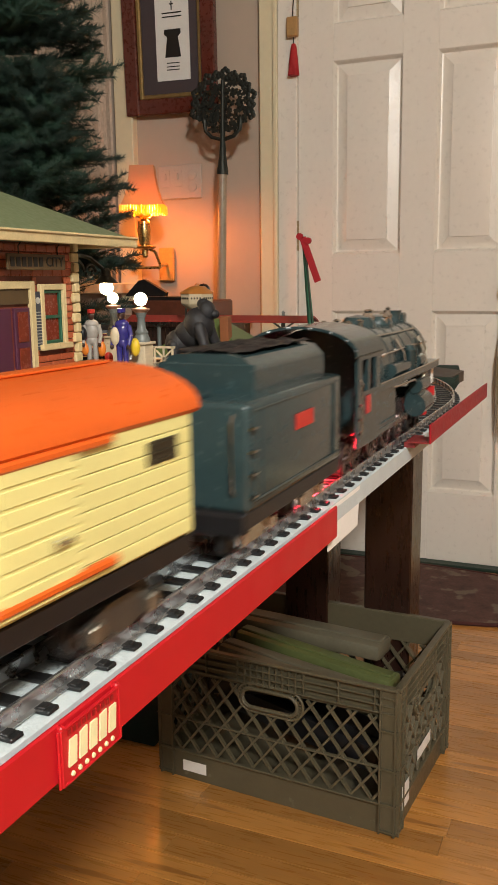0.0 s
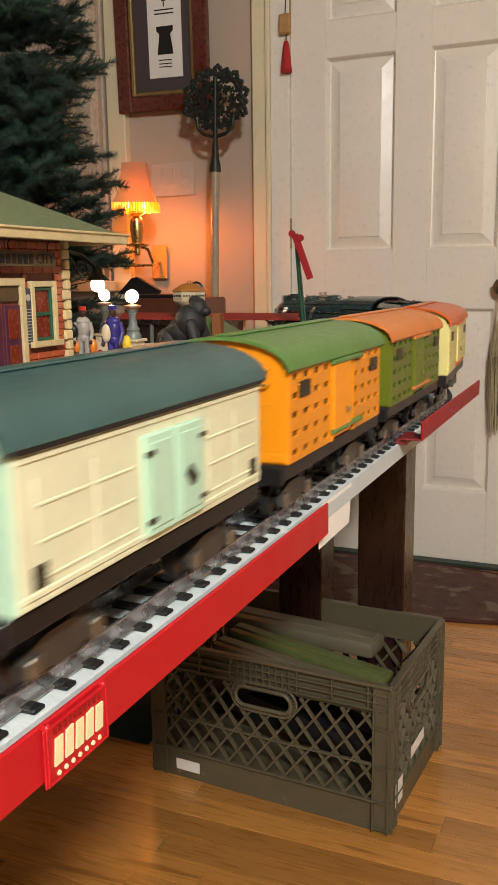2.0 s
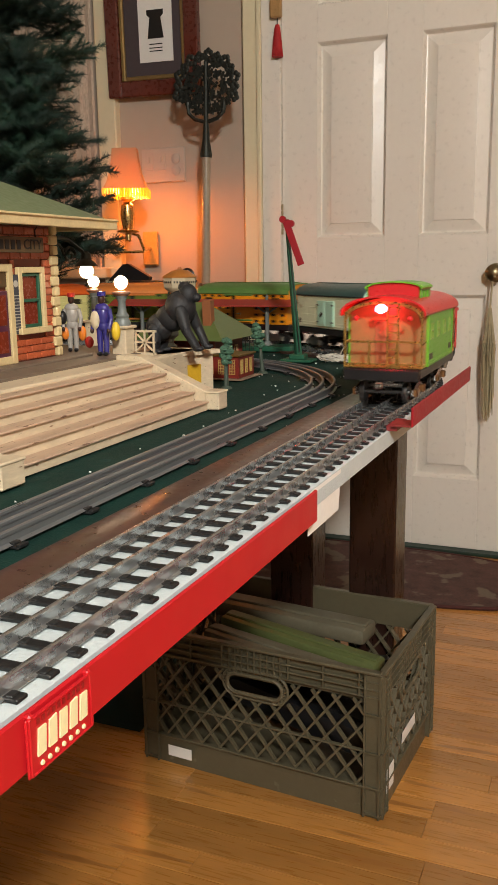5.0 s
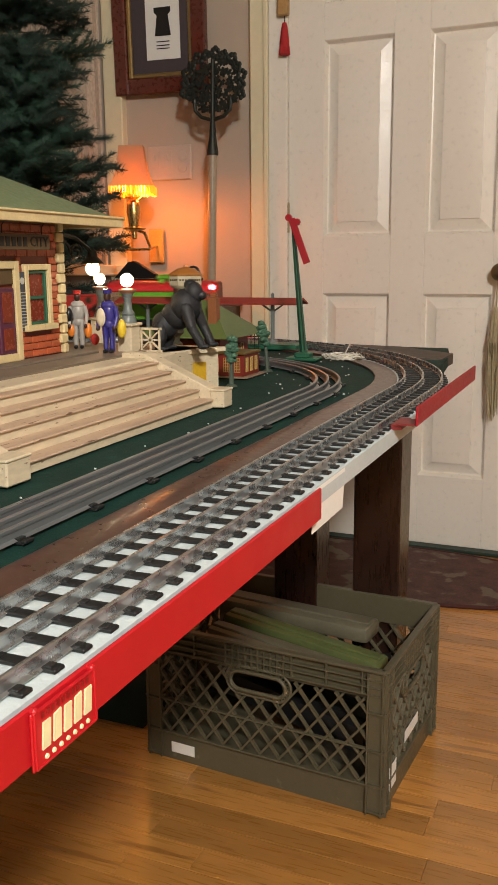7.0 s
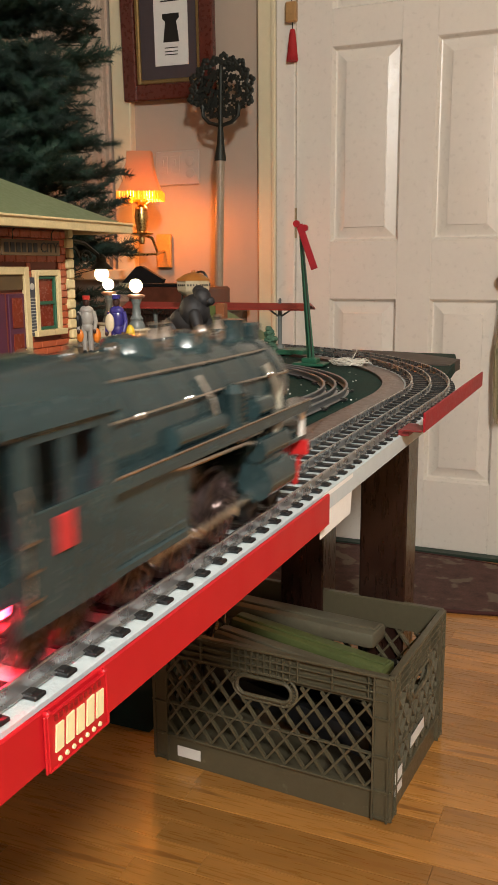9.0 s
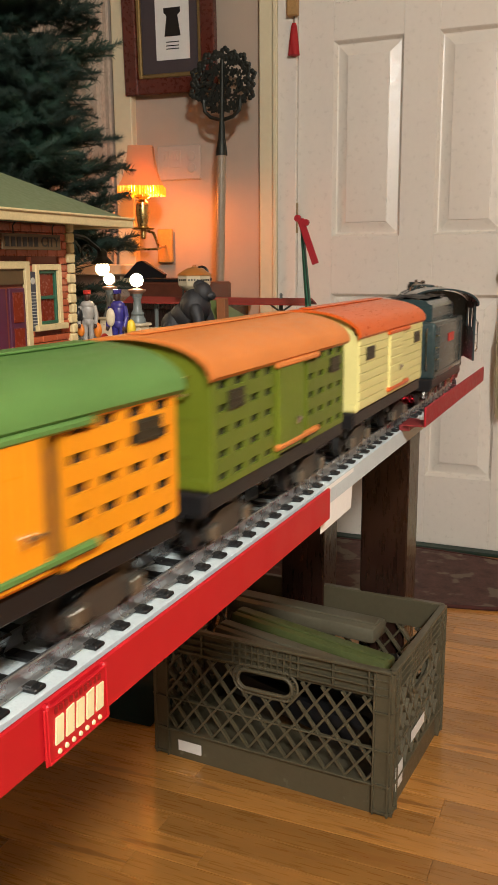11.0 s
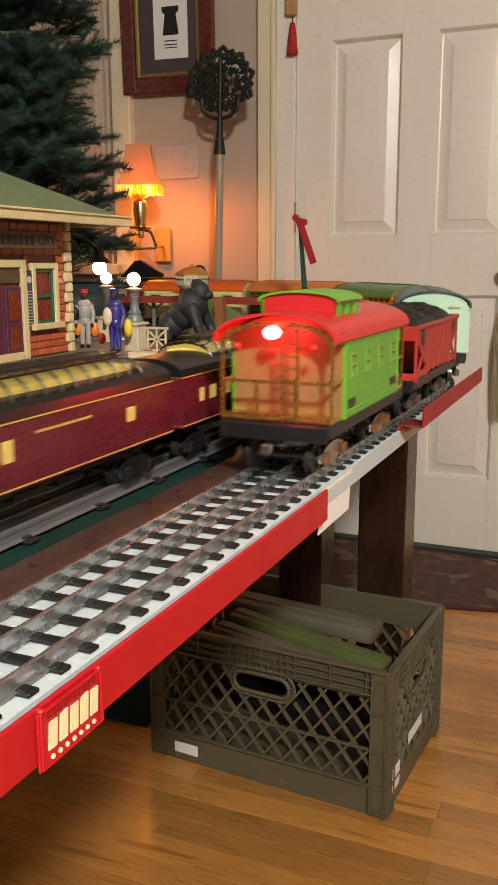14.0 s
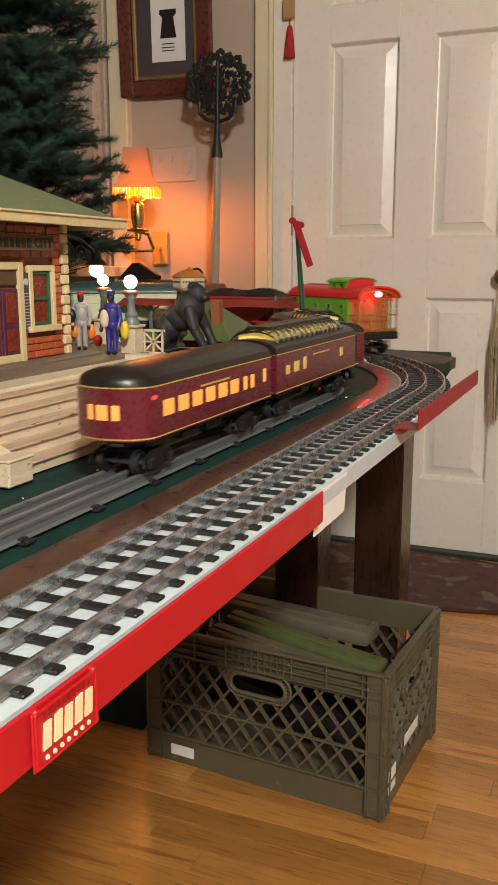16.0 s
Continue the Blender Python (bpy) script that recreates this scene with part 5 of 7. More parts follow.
    for s in (-1, 1):
        bm = bmesh.new()
        box(bm, (s * (HW + 0.0002), LR + 0.030, 0.062), (0.0012, 0.012, 0.016), bevel=0.0004)
        part("cab_plate", bm, M_REDP, ob, "small red cab plate")
    bm = bmesh.new()
    box(bm, (0, LR + 0.020, 0.020), (0.030, 0.022, 0.005), bevel=0.001)
    part("firebox_glow", bm, mat("lit_firebox", (1, 0.05, 0.06), 0.4, emit=((1.0, 0.014, 0.032), 110.0)), ob, "glowing red firebox lamp")
    rr = 0.0235
    M_REDSPOKE = mat("drive_wheel", (0.16, 0.12, 0.115), 0.28, 0.9)
    for k, y in enumerate((-0.048, 0.004, 0.056)):
        wheelset(ob, (0, y, rr - DROP), rr, FREIGHT, material=M_REDSPOKE, spokes=12)
    for y, r in ((-0.105, 0.014), (-0.135, 0.014), (0.110, 0.0115), (0.150, 0.0115)):
        wheelset(ob, (0, y, r - DROP), r, FREIGHT, material=M_REDSPOKE if y < 0 else M_STEEL)
    for s, ph in ((1, 0.0), (-1, math.pi / 2)):
        bm = bmesh.new()
        box(bm, (0, 0, 0), (0.0024, 0.112, 0.0048), bevel=0.0008)
        for y in (-0.052, 0, 0.052):
            tube(bm, (-0.002, y, 0), (0.002, y, 0), 0.0042, n=12)
        rod = part("side_rod", bm, M_NICKEL, ob, "nickel side rod")
        RODS.append((rod, FREIGHT, rr, (s * 0.0345, 0.004, rr - DROP), 0.011, ph))
        bm = bmesh.new()
        box(bm, (0, 0.044, 0.003), (0.0022, 0.088, 0.0040), Matrix.Rotation(0.06, 4, "X"), bevel=0.0008)
        rod = part("main_rod", bm, M_NICKEL, ob, "nickel main rod")
        RODS.append((rod, FREIGHT, rr, (s * 0.0375, 0.004, rr - DROP), 0.011, ph))
    VEHICLES.append((ob, wide, FREIGHT, order, 0.090, ZR))


CAB = 0.1235
freight("pale yellow boxcar with orange-red roof and door tracks", M_YEL, M_YEL, M_ORROOF, CAB + 1.485, box_side)
freight("olive green slatted cattle car with faded orange roof", M_OLIVE, M_OLIVE, M_TERRA, CAB + 1.197, cattle_side)
freight("bright orange slatted cattle car with green roof", M_ORANGE, M_ORANGE, M_LEAF, CAB + 0.907, cattle_side)
freight("ivory refrigerator car with mint ends and slate roof", M_MINT, M_IVORY, M_TEAL, CAB + 0.609, reefer_side)
hopper(CAB + 0.305)
caboose(CAB + 0.006)
tender(CAB + 1.485 + 0.2925)
locomotive(CAB + 1.485 + 0.600)

# ---------- maroon passenger train ----------
M_MAROON = mat("maroon_lacquer", (0.12, 0.011, 0.020), 0.3, var=0.12, scale=40, coat=0.3)
M_PROOF = mat("black_roof_lacquer", (0.010, 0.009, 0.009), 0.35, var=0.2, scale=40)
M_GOLD = mat("gold_stripe", (0.70, 0.45, 0.10), 0.4, 0.3)
M_LITWIN = mat("lit_car_window", (0.45, 0.22, 0.07), 0.5, emit=((1.0, 0.36, 0.05), 0.80))
M_DIMWIN = mat("dim_car_window", (0.5, 0.36, 0.10), 0.3, emit=((1.0, 0.65, 0.12), 0.22))
M_DOMELIT = mat("yellow_dome_glow", (0.75, 0.55, 0.12), 0.6, emit=((1.0, 0.72, 0.15), 0.35))
M_DOMEGLASS = glass("dome_glass", (0.9, 0.9, 0.85), 0.05)
PF, PE, PW = 0.0310, 0.0750, 0.0355


def coach(name, label, hl, order, windows, dome=False, tail=False):
    ob = thing(name, pose(0, 0, 0), label, "toy passenger car", "maroon passenger train")

    def outline(w, k=1.0, inset=0.0):
        """Plan outline from front to back, with a rounded tail where the car has one."""
        pts = [(w, hl), (-w, hl)]
        if tail:
            for i in range(13):
                a = math.pi * i / 12
                pts.append((-w * math.cos(a), -hl + 0.030 - 0.030 * math.sin(a) ** 0.8))
        else:
            pts += [(-w, -hl), (w, -hl)]
        return pts

    @quick("body", M_MAROON, ob)
    def _(bm):
        prism(bm, outline(PW), PF, PE, "z")
    for k in range(6):
        bm = bmesh.new()
        z = PF + 0.0035 + k * 0.0022
        prism(bm, outline(PW + 0.0004), z, z + 0.0012, "z")
        part("flute", bm, M_MAROON, ob)
    bm = bmesh.new()
    for z in (PF + 0.0012, PE - 0.0010):
        prism(bm, outline(PW + 0.0007), z, z + 0.0010, "z")
    part("gold_stripe", bm, M_GOLD, ob, "gold stripe")

    @quick("roof", M_PROOF, ob)
    def _(bm):
        rise = 0.0150
        n = 10
        rows = []
        ys = [hl]
        for k in range(9):
            ys.append(hl - (k + 1) * (2 * hl - 0.030) / 9)
        if tail:
            ys += [-hl + 0.030 - 0.030 * math.sin(a) for a in (0.4, 0.8, 1.1, 1.35, 1.52)]
        else:
            ys += [-hl]
        for y in ys:
            k = 1.0
            if tail and y < -hl + 0.030:
                u = (-hl + 0.030 - y) / 0.030
                k = max(0.05, math.sqrt(max(0, 1 - u * u)))
            rows.append([bm.verts.new((PW * k * math.cos(math.pi * i / n), y, PE + rise * k ** 0.7 * math.sin(math.pi * i / n) ** 0.75)) for i in range(n + 1)])
        for a, b in zip(rows, rows[1:]):
            for i in range(n):
                bm.faces.new((a[i], a[i + 1], b[i + 1], b[i]))
        bm.faces.new(rows[0])
        bm.faces.new(rows[-1][::-1])
    bm = bmesh.new()
    for s in (-1, 1):
        for y0, y1, z0, z1 in windows:
            bm2 = bmesh.new()
            box(bm2, (s * (PW + 0.0003), (y0 + y1) / 2, (z0 + z1) / 2), (0.0012, y1 - y0, z1 - z0), bevel=0.0003)
            part("window", bm2, M_DIMWIN if dome else M_LITWIN, ob, "lit amber window")
    for s in (-1, 1):
        for k in range(14):
            box(bm, (s * (PW + 0.0003), -0.030 + 0.0046 * k, 0.0645), (0.0008, 0.0032, 0.0018))
    part("gold_lettering", bm, M_GOLD, ob)
    if tail:
        for k in range(-2, 3):
            a = k * 0.42
            bm2 = bmesh.new()
            m = Matrix.Rotation(a, 4, "Z")
            c = m @ Vector((0, -0.0302, 0))
            box(bm2, (c.x * 1.09, -hl + 0.030 + c.y, 0.0545), (0.0105, 0.0012, 0.0125), m, bevel=0.0003)
            part("window", bm2, M_LITWIN, ob, "lit amber window")
        for s in (-1, 1):
            bm2 = bmesh.new()
            box(bm2, (s * (PW - 0.0015), -hl + 0.024, 0.0655), (0.005, 0.006, 0.003), bevel=0.001)
            part("marker_lamp", bm2, M_MARK, ob, "lit red marker lamp")
    if dome:
        d0, d1 = dome
        dw, z0, rise = 0.0290, PE + 0.0055, 0.0215

        # plain block whose emission stands in for the lighting inside the dome
        @quick("dome_seats", M_DOMELIT, ob, "lit yellow dome interior")
        def _(bm):
            box(bm, (0, (d0 + d1) / 2, z0 + 0.0065), (2 * dw - 0.016, d1 - d0 - 0.012, 0.011))

        @quick("dome_frame", M_PROOF, ob, "black ribbed dome frame")
        def _(bm):
            n = max(4, int((d1 - d0) / 0.0175))
            for k in range(n + 1):
                y = d0 + (d1 - d0) * k / n
                sc = 1.0 if 0 < k < n else 0.80
                wire(bm, [(p[0], y, p[1]) for p in [(dw * math.cos(math.pi * i / 10), z0 + rise * sc * math.sin(math.pi * i / 10) ** 0.8) for i in range(11)]], 0.0010, 5)
            for a in (0.0, 0.30, 0.42, 0.58, 0.70, 1.0):
                wire(bm, [(dw * math.cos(math.pi * a), y, z0 + (rise * (math.sin(math.pi * a) ** 0.8 if 0 < a < 1 else 0)) * (1 if d0 + 0.01 < y < d1 - 0.01 else 0.80)) for y in [d0 + (d1 - d0) * k / 12 for k in range(13)]], 0.0010, 5)
            box(bm, (0, (d0 + d1) / 2, z0 + rise - 0.0006), (0.026, d1 - d0 - 0.02, 0.0022), bevel=0.0008)
            box(bm, (0, (d0 + d1) / 2, z0 - 0.0022), (2 * dw + 0.003, d1 - d0 + 0.008, 0.0035), bevel=0.001)

        @quick("dome_glazing", M_DOMEGLASS, ob, "clear curved dome glazing")
        def _(bm):
            o = [(dw * 0.97 * math.cos(math.pi * i / 10), z0 + rise * 0.95 * math.sin(math.pi * i / 10) ** 0.8) for i in range(11)]
            i_ = [(p[0] * 0.97, z0 + (p[1] - z0) * 0.96) for p in o[::-1]]
            prism(bm, o + i_, d0 + 0.001, d1 - 0.001, "y")
    # bellows at the ends
    bm = bmesh.new()
    for d in ((1,) if tail else (-1, 1)):
        box(bm, (0, d * (hl + 0.004), 0.052), (0.046, 0.008, 0.044), bevel=0.003)
    box(bm, (0, 0, PF - 0.003), (0.050, 2 * hl - 0.06, 0.010), bevel=0.002)
    for y in (-0.03, 0.02):
        box(bm, (0, y, PF - 0.009), (0.052, 0.030, 0.009), bevel=0.002)
    part("underframe", bm, M_PROOF, ob)
    for d in (-1, 1):
        truck(ob, d * (hl - 0.045), EXPRESS, side=M_BLACK, journal=M_BLACK, r=0.0092, wb=0.017, gauge=0.0165, drop=0.0)
    VEHICLES.append((ob, narrow, EXPRESS, order, hl - 0.045, ZO))
    return ob


HC = 0.153
coach("observation_car", "maroon round-tailed observation car with lit amber windows", 0.139, -0.139, [(-0.101 + k * 0.027, -0.083 + k * 0.027, 0.048, 0.0615) for k in range(6)] + [(0.066, 0.074, 0.048, 0.0615), (0.084, 0.092, 0.048, 0.0615), (0.118, 0.124, 0.050, 0.064)], tail=True)
coach("full_dome_car", "maroon passenger car with a long lit glass dome roof", HC, 0.018 + HC, [(-0.124, -0.113, 0.050, 0.060), (-0.098, -0.082, 0.050, 0.062), (-0.066, -0.056, 0.050, 0.064), (0.080, 0.091, 0.052, 0.063)], dome=(-0.134, 0.116))
coach("short_dome_car", "maroon passenger car with a short lit glass dome", HC, 0.018 * 2 + HC * 3, [(-0.120, -0.112, 0.050, 0.062), (-0.100, -0.088, 0.050, 0.062), (-0.065, -0.056, 0.050, 0.062), (0.070, 0.082, 0.050, 0.062)], dome=(-0.080, 0.040))

# ---------- station on its terrace ----------
M_BRICK = mat("embossed_brick_red", (0.44, 0.095, 0.035), 0.32, var=0.14, scale=40, random_v=0.10, coat=0.2, c2=(0.2, 0.05, 0.03), c2_at=0.68)
M_MORTAR = mat("brick_joint", (0.20, 0.045, 0.025), 0.5)
M_QUOIN = mat("cream_quoin", (0.66, 0.52, 0.27), 0.4, var=0.12, scale=50, random_v=0.08, c2=(0.4, 0.28, 0.14), c2_at=0.68)
M_SROOF = mat("sage_green_roof", (0.155, 0.20, 0.105), 0.42, var=0.08, scale=20)
M_KERB = mat("grey_brown_kerb", (0.16, 0.12, 0.085), 0.6, var=0.2, scale=40)
M_PLUM = mat("plum_door", (0.085, 0.02, 0.045), 0.4, var=0.1)
M_WINRED = mat("red_brown_pane", (0.20, 0.03, 0.012), 0.25, var=0.1)
M_BOARD = mat("station_board", (0.10, 0.06, 0.025), 0.5, var=0.2)
M_LETTER = mat("black_letters", (0.008, 0.007, 0.006), 0.5)
M_GREY = mat("grey_lamp_enamel", (0.16, 0.18, 0.17), 0.35, var=0.1, scale=60)

M_TREAD = mat("worn_tan_tread", (0.50, 0.355, 0.245), 0.5, var=0.22, scale=26, bump=0.4, bscale=160, c2=(0.16, 0.085, 0.05), c2_at=0.635, c2_scale=120, stretch=(2.2, 0.30, 1.6))
terrace = thing("terrace", pose(0, 0, 0), "cream chipped tinplate terrace with wide stairs", "toy terrace")
SX, SZ = -0.467, 0.780
for k in range(5):
    bm = bmesh.new()
    x0 = SX - 0.0195 * k
    z1 = SZ + 0.0112 * (k + 1)
    y0, y1 = 0.600, 0.998
    box(bm, ((x0 - 0.62) / 2, (y0 + y1) / 2, (z1 + SZ) / 2 - 0.0006), (x0 + 0.62, y1 - y0, z1 - SZ - 0.0012))
    stp = part("step", bm, M_CREAM, terrace)
    bm = bmesh.new()
    box(bm, (x0 - 0.0085, (y0 + y1) / 2, z1 - 0.0008), (0.0225, y1 - y0, 0.0024), bevel=0.0006)
    part("tread", bm, M_TREAD, stp, "worn tan tread with dark chipped nosing")
TZ = 0.840
bm = bmesh.new()
box(bm, (-0.79, 0.72, (TZ + SZ) / 2), (0.46, 0.90, TZ - SZ), bevel=0.002)
part("platform", bm, M_CREAM, terrace)
bm = bmesh.new()
box(bm, (-0.80, 0.72, TZ + 0.0015), (0.40, 0.86, 0.003))
part("paving", bm, M_KERB, terrace, "grey-brown paving")
for y0, y1 in ((1.000, 1.024), (0.568, 0.598)):
    bm = bmesh.new()
    prism(bm, [(SX + 0.012, SZ), (SX + 0.012, SZ + 0.021), (SX - 0.004, SZ + 0.024), (-0.566, TZ + 0.006), (-0.60, TZ + 0.006), (-0.60, SZ)], y0, y1, "y")
    bmesh.ops.bevel(bm, geom=bm.edges[:], offset=0.0012, segments=1, affect="EDGES")
    part("cheek_wall", bm, M_CREAM, terrace)
    bm = bmesh.new()
    box(bm, (SX + 0.006, (y0 + y1) / 2, SZ + 0.011), (0.020, y1 - y0 + 0.003, 0.022), bevel=0.0015)
    box(bm, (SX + 0.006, (y0 + y1) / 2, SZ + 0.0225), (0.022, y1 - y0 + 0.005, 0.003), bevel=0.001)
    part("newel", bm, M_CREAM, terrace)

# flower-bed wall at the terrace end, on which the ape stands
bm = bmesh.new()
prism(bm, [(-0.540, 1.175), (-0.60, 1.06), (-0.72, 1.06), (-0.72, 1.175)], SZ, 0.834, "z")
bed = thing("end_wall_bed", pose(0, 0, 0), "cream terrace end wall with yellow panels", "toy wall")
part("wall", bm, M_CREAM, bed)
bm = bmesh.new()
prism(bm, [(-0.528, 1.182), (-0.594, 1.05), (-0.73, 1.05), (-0.73, 1.182)], 0.834, 0.840, "z")
part("coping", bm, M_CREAM, bed)
M_YPANEL = mat("mustard_panel", (0.55, 0.33, 0.02), 0.4)
for cx, cy, m in ((-0.5815, 1.092, 0.42), (-0.556, 1.141, 0.42)):
    bm = bmesh.new()
    box(bm, (cx + 0.0006, cy, 0.805), (0.0016, 0.026, 0.030), Matrix.Rotation(-0.481, 4, "Z"))
    part("panel", bm, M_YPANEL, bed, "mustard yellow panel")
box_bm = bmesh.new()
box(box_bm, (-0.550, 1.1765, 0.806), (0.010, 0.002, 0.046))
part("end_stripe", box_bm, M_YPANEL, bed)

# the station house
station = thing("toy_station", pose(-0.672, 0, 0), "red brick tinplate toy station with green hipped roof", "toy station")
YC, YW = 0.982, 0.44
bm = bmesh.new()
box(bm, (-0.094, (YC + YW) / 2, (0.843 + 1.012) / 2), (0.180, YC - YW - 0.002, 0.169))
part("wall", bm, M_MORTAR, station)
bm = bmesh.new()
box(bm, (-0.088, (YC + YW) / 2 + 0.008, 0.8425), (0.230, YC - YW + 0.055, 0.007), bevel=0.001)
part("kerb", bm, M_KERB, station, "grey-brown kerb")
WIN = (0.897, 0.951, 0.880, 0.962)
DOORW = (0.780, 0.886, 0.846, 0.966)
bw, bh = 0.0205, 0.0098
row = 0
z = 0.847
while z < 1.010:
    y = YC - 0.012 + (bw / 2 if row % 2 else 0)
    upper = z > 0.955
    hh = bh if upper else 0.0088
    while y > 0.70:
        w = bw if upper else 0.030
        spans = [(max(y - w, 0.70), min(y, YC - 0.011))]
        for o0, o1, q0, q1 in (WIN, DOORW):
            if z + hh > q0 - 0.003 and z < q1 + 0.003:
                spans = [sp for u, v in spans for sp in ((u, min(v, o0 - 0.001)), (max(u, o1 + 0.001), v)) if sp[1] - sp[0] > 0.003]
        for u, v in spans:
            if v - u < 0.003:
                continue
            b = bmesh.new()
            box(b, (0, 0, 0), (0.0030, v - u - 0.0010, hh - 0.0009), bevel=0.0009)
            part("brick", b, M_BRICK, station, m=pose(-0.0030, (u + v) / 2, z + hh / 2))
        y -= w
    z += hh
    row += 1
zq, k = 0.846, 0
while zq < 1.010:
    b = bmesh.new()
    w = 0.016 if k % 2 else 0.010
    box(b, (-0.002, YC - w / 2 + 0.0015, zq + 0.0065), (0.009, w, 0.0122), bevel=0.0016)
    part("quoin", b, M_QUOIN, station)
    zq += 0.0130
    k += 1


def frame_of(name, y0, y1, z0, z1, w, x, material, parent, sill=False):
    b = bmesh.new()
    box(b, (x, y0 + w / 2, (z0 + z1) / 2), (0.006, w, z1 - z0), bevel=0.0008)
    box(b, (x, y1 - w / 2, (z0 + z1) / 2), (0.006, w, z1 - z0), bevel=0.0008)
    box(b, (x, (y0 + y1) / 2, z1 - w / 2), (0.006, y1 - y0 - 2 * w + 0.0006, w), bevel=0.0008)
    box(b, (x + (0.002 if sill else 0), (y0 + y1) / 2, z0 + w / 2), (0.010 if sill else 0.006, (y1 - y0 + 0.010) if sill else y1 - y0 - 2 * w, w), bevel=0.0008)
    return part(name, b, material, parent)


win = frame_of("window", WIN[0], WIN[1], WIN[2], WIN[3], 0.0075, 0.0, M_QUOIN, station, True)
frame_of("sash", WIN[0] + 0.0075, WIN[1] - 0.0075, WIN[2] + 0.0075, WIN[3] - 0.0075, 0.004, -0.003, M_GREEN, win)
b = bmesh.new()
box(b, (-0.0028, (WIN[0] + WIN[1]) / 2, (WIN[2] + WIN[3]) / 2), (0.004, WIN[1] - WIN[0] - 0.022, 0.004))
part("meeting_rail", b, M_GREEN, win)
b = bmesh.new()
box(b, (-0.0045, (WIN[0] + WIN[1]) / 2, (WIN[2] + WIN[3]) / 2), (0.002, WIN[1] - WIN[0] - 0.016, WIN[3] - WIN[2] - 0.016))
part("pane", b, M_WINRED, win, "red-brown blind pane")
dr = frame_of("entrance", DOORW[0], DOORW[1], DOORW[2], DOORW[3], 0.0095, 0.0, M_QUOIN, station)
b = bmesh.new()
box(b, (-0.002, 0.862, 0.893), (0.004, 0.030, 0.082), bevel=0.0008)
box(b, (-0.002, 0.815, 0.893), (0.004, 0.052, 0.082), bevel=0.0008)
lf = part("door_leaf", b, M_PLUM, dr, "plum-coloured door leaf")
for zc, hh in ((0.873, 0.026), (0.911, 0.036)):
    b = bmesh.new()
    box(b, (0.0005, 0.862, zc), (0.0014, 0.019, hh), bevel=0.0004)
    part("pane", b, M_WINRED, lf)
b = bmesh.new()
box(b, (-0.002, 0.833, 0.9475), (0.003, 0.088, 0.018))
part("transom", b, M_BOARD, dr)
# timetable board by the entrance: blue-grey with pale bars
b = bmesh.new()
box(b, (0.0008, 0.8915, 0.917), (0.0014, 0.012, 0.072))
tb = part("timetable", b, mat("slate_timetable", (0.05, 0.055, 0.07), 0.5), station, "slate timetable plate with pale bars")
b = bmesh.new()
for k in range(12):
    box(b, (0.0016, 0.8915, 0.886 + k * 0.0038), (0.0006, 0.010, 0.0009))
lathe(b, [(0.0042, 0), (0.0042, 0.0006), (0.002, 0.0008)], (0.0014, 0.8915, 0.942), 14, Matrix.Rotation(radians(90), 3, "Y"))
part("lettering", b, mat("pale_bars", (0.5, 0.48, 0.42), 0.5), tb)
# name board hung below the eave; the maker's word is plain bars
b = bmesh.new()
box(b, (0.018, 0.872, 0.988), (0.003, 0.112, 0.0185), bevel=0.0006)
nb = part("name_board", b, M_BOARD, station, "hanging brown station name board")
text_mesh("lettering", "CITY", 0.0165, M_LETTER, nb, Matrix.Translation((0.0198, 0.906, 0.988)) @ FACE_E, 0.0003, 0.0002)
b = bmesh.new()
for k in range(6):
    box(b, (0.0198, 0.824 + k * 0.0108, 0.988), (0.0008, 0.0070, 0.0110))
part("lettering", b, M_LETTER, nb, "dark plain bars in place of a word")
b = bmesh.new()
for y in (0.838, 0.914):
    wire(b, [(0.018, y, 0.997), (0.018, y, 1.006), (0.020, y + 0.002, 1.010)], 0.0008)
part("hook", b, M_IRON, nb)


@quick("roof", M_SROOF, station)
def _(bm):
    ov, ze = 0.045, 1.020
    x0, x1, y0, y1 = -0.185 - ov, ov, YW - 0.06, YC + 0.075
    xr = -0.092
    e = [bm.verts.new(p) for p in ((x1, y0, ze), (x1, y1, ze), (x0, y1, ze), (x0, y0, ze))]
    r0, r1 = bm.verts.new((xr, 0.55, 1.088)), bm.verts.new((xr, 0.905, 1.088))
    bm.faces.new((e[0], e[1], r1, r0))
    bm.faces.new((e[1], e[2], r1))
    bm.faces.new((e[2], e[3], r0, r1))
    bm.faces.new((e[3], e[0], r0))
    bm.faces.new(e[::-1])


@quick("eave_fascia", M_QUOIN, station, "cream chipped eave fascia")
def _(bm):
    ov = 0.0455
    x0, x1, y0, y1 = -0.185 - ov, ov, YW - 0.06, YC + 0.0755
    for a in ((x1, (y0 + y1) / 2, 0.0040, y1 - y0 + 0.004), (x0, (y0 + y1) / 2, 0.0040, y1 - y0 + 0.004)):
        box(bm, (a[0], a[1], 1.0152), (a[2], a[3], 0.0115), bevel=0.0008)
        box(bm, (a[0] + 0.001, a[1], 1.0215), (a[2] + 0.003, a[3], 0.003), bevel=0.0008)
    for y in (y0, y1):
        box(bm, ((x0 + x1) / 2, y, 1.0152), (x1 - x0 - 0.0045, 0.0040, 0.0115), bevel=0.0008)


@quick("chimney", M_QUOIN, station, "small cream chimney")
def _(bm):
    box(bm, (-0.092, 0.845, 1.098), (0.024, 0.024, 0.038), bevel=0.001)
    box(bm, (-0.092, 0.845, 1.118), (0.030, 0.030, 0.006), bevel=0.001)


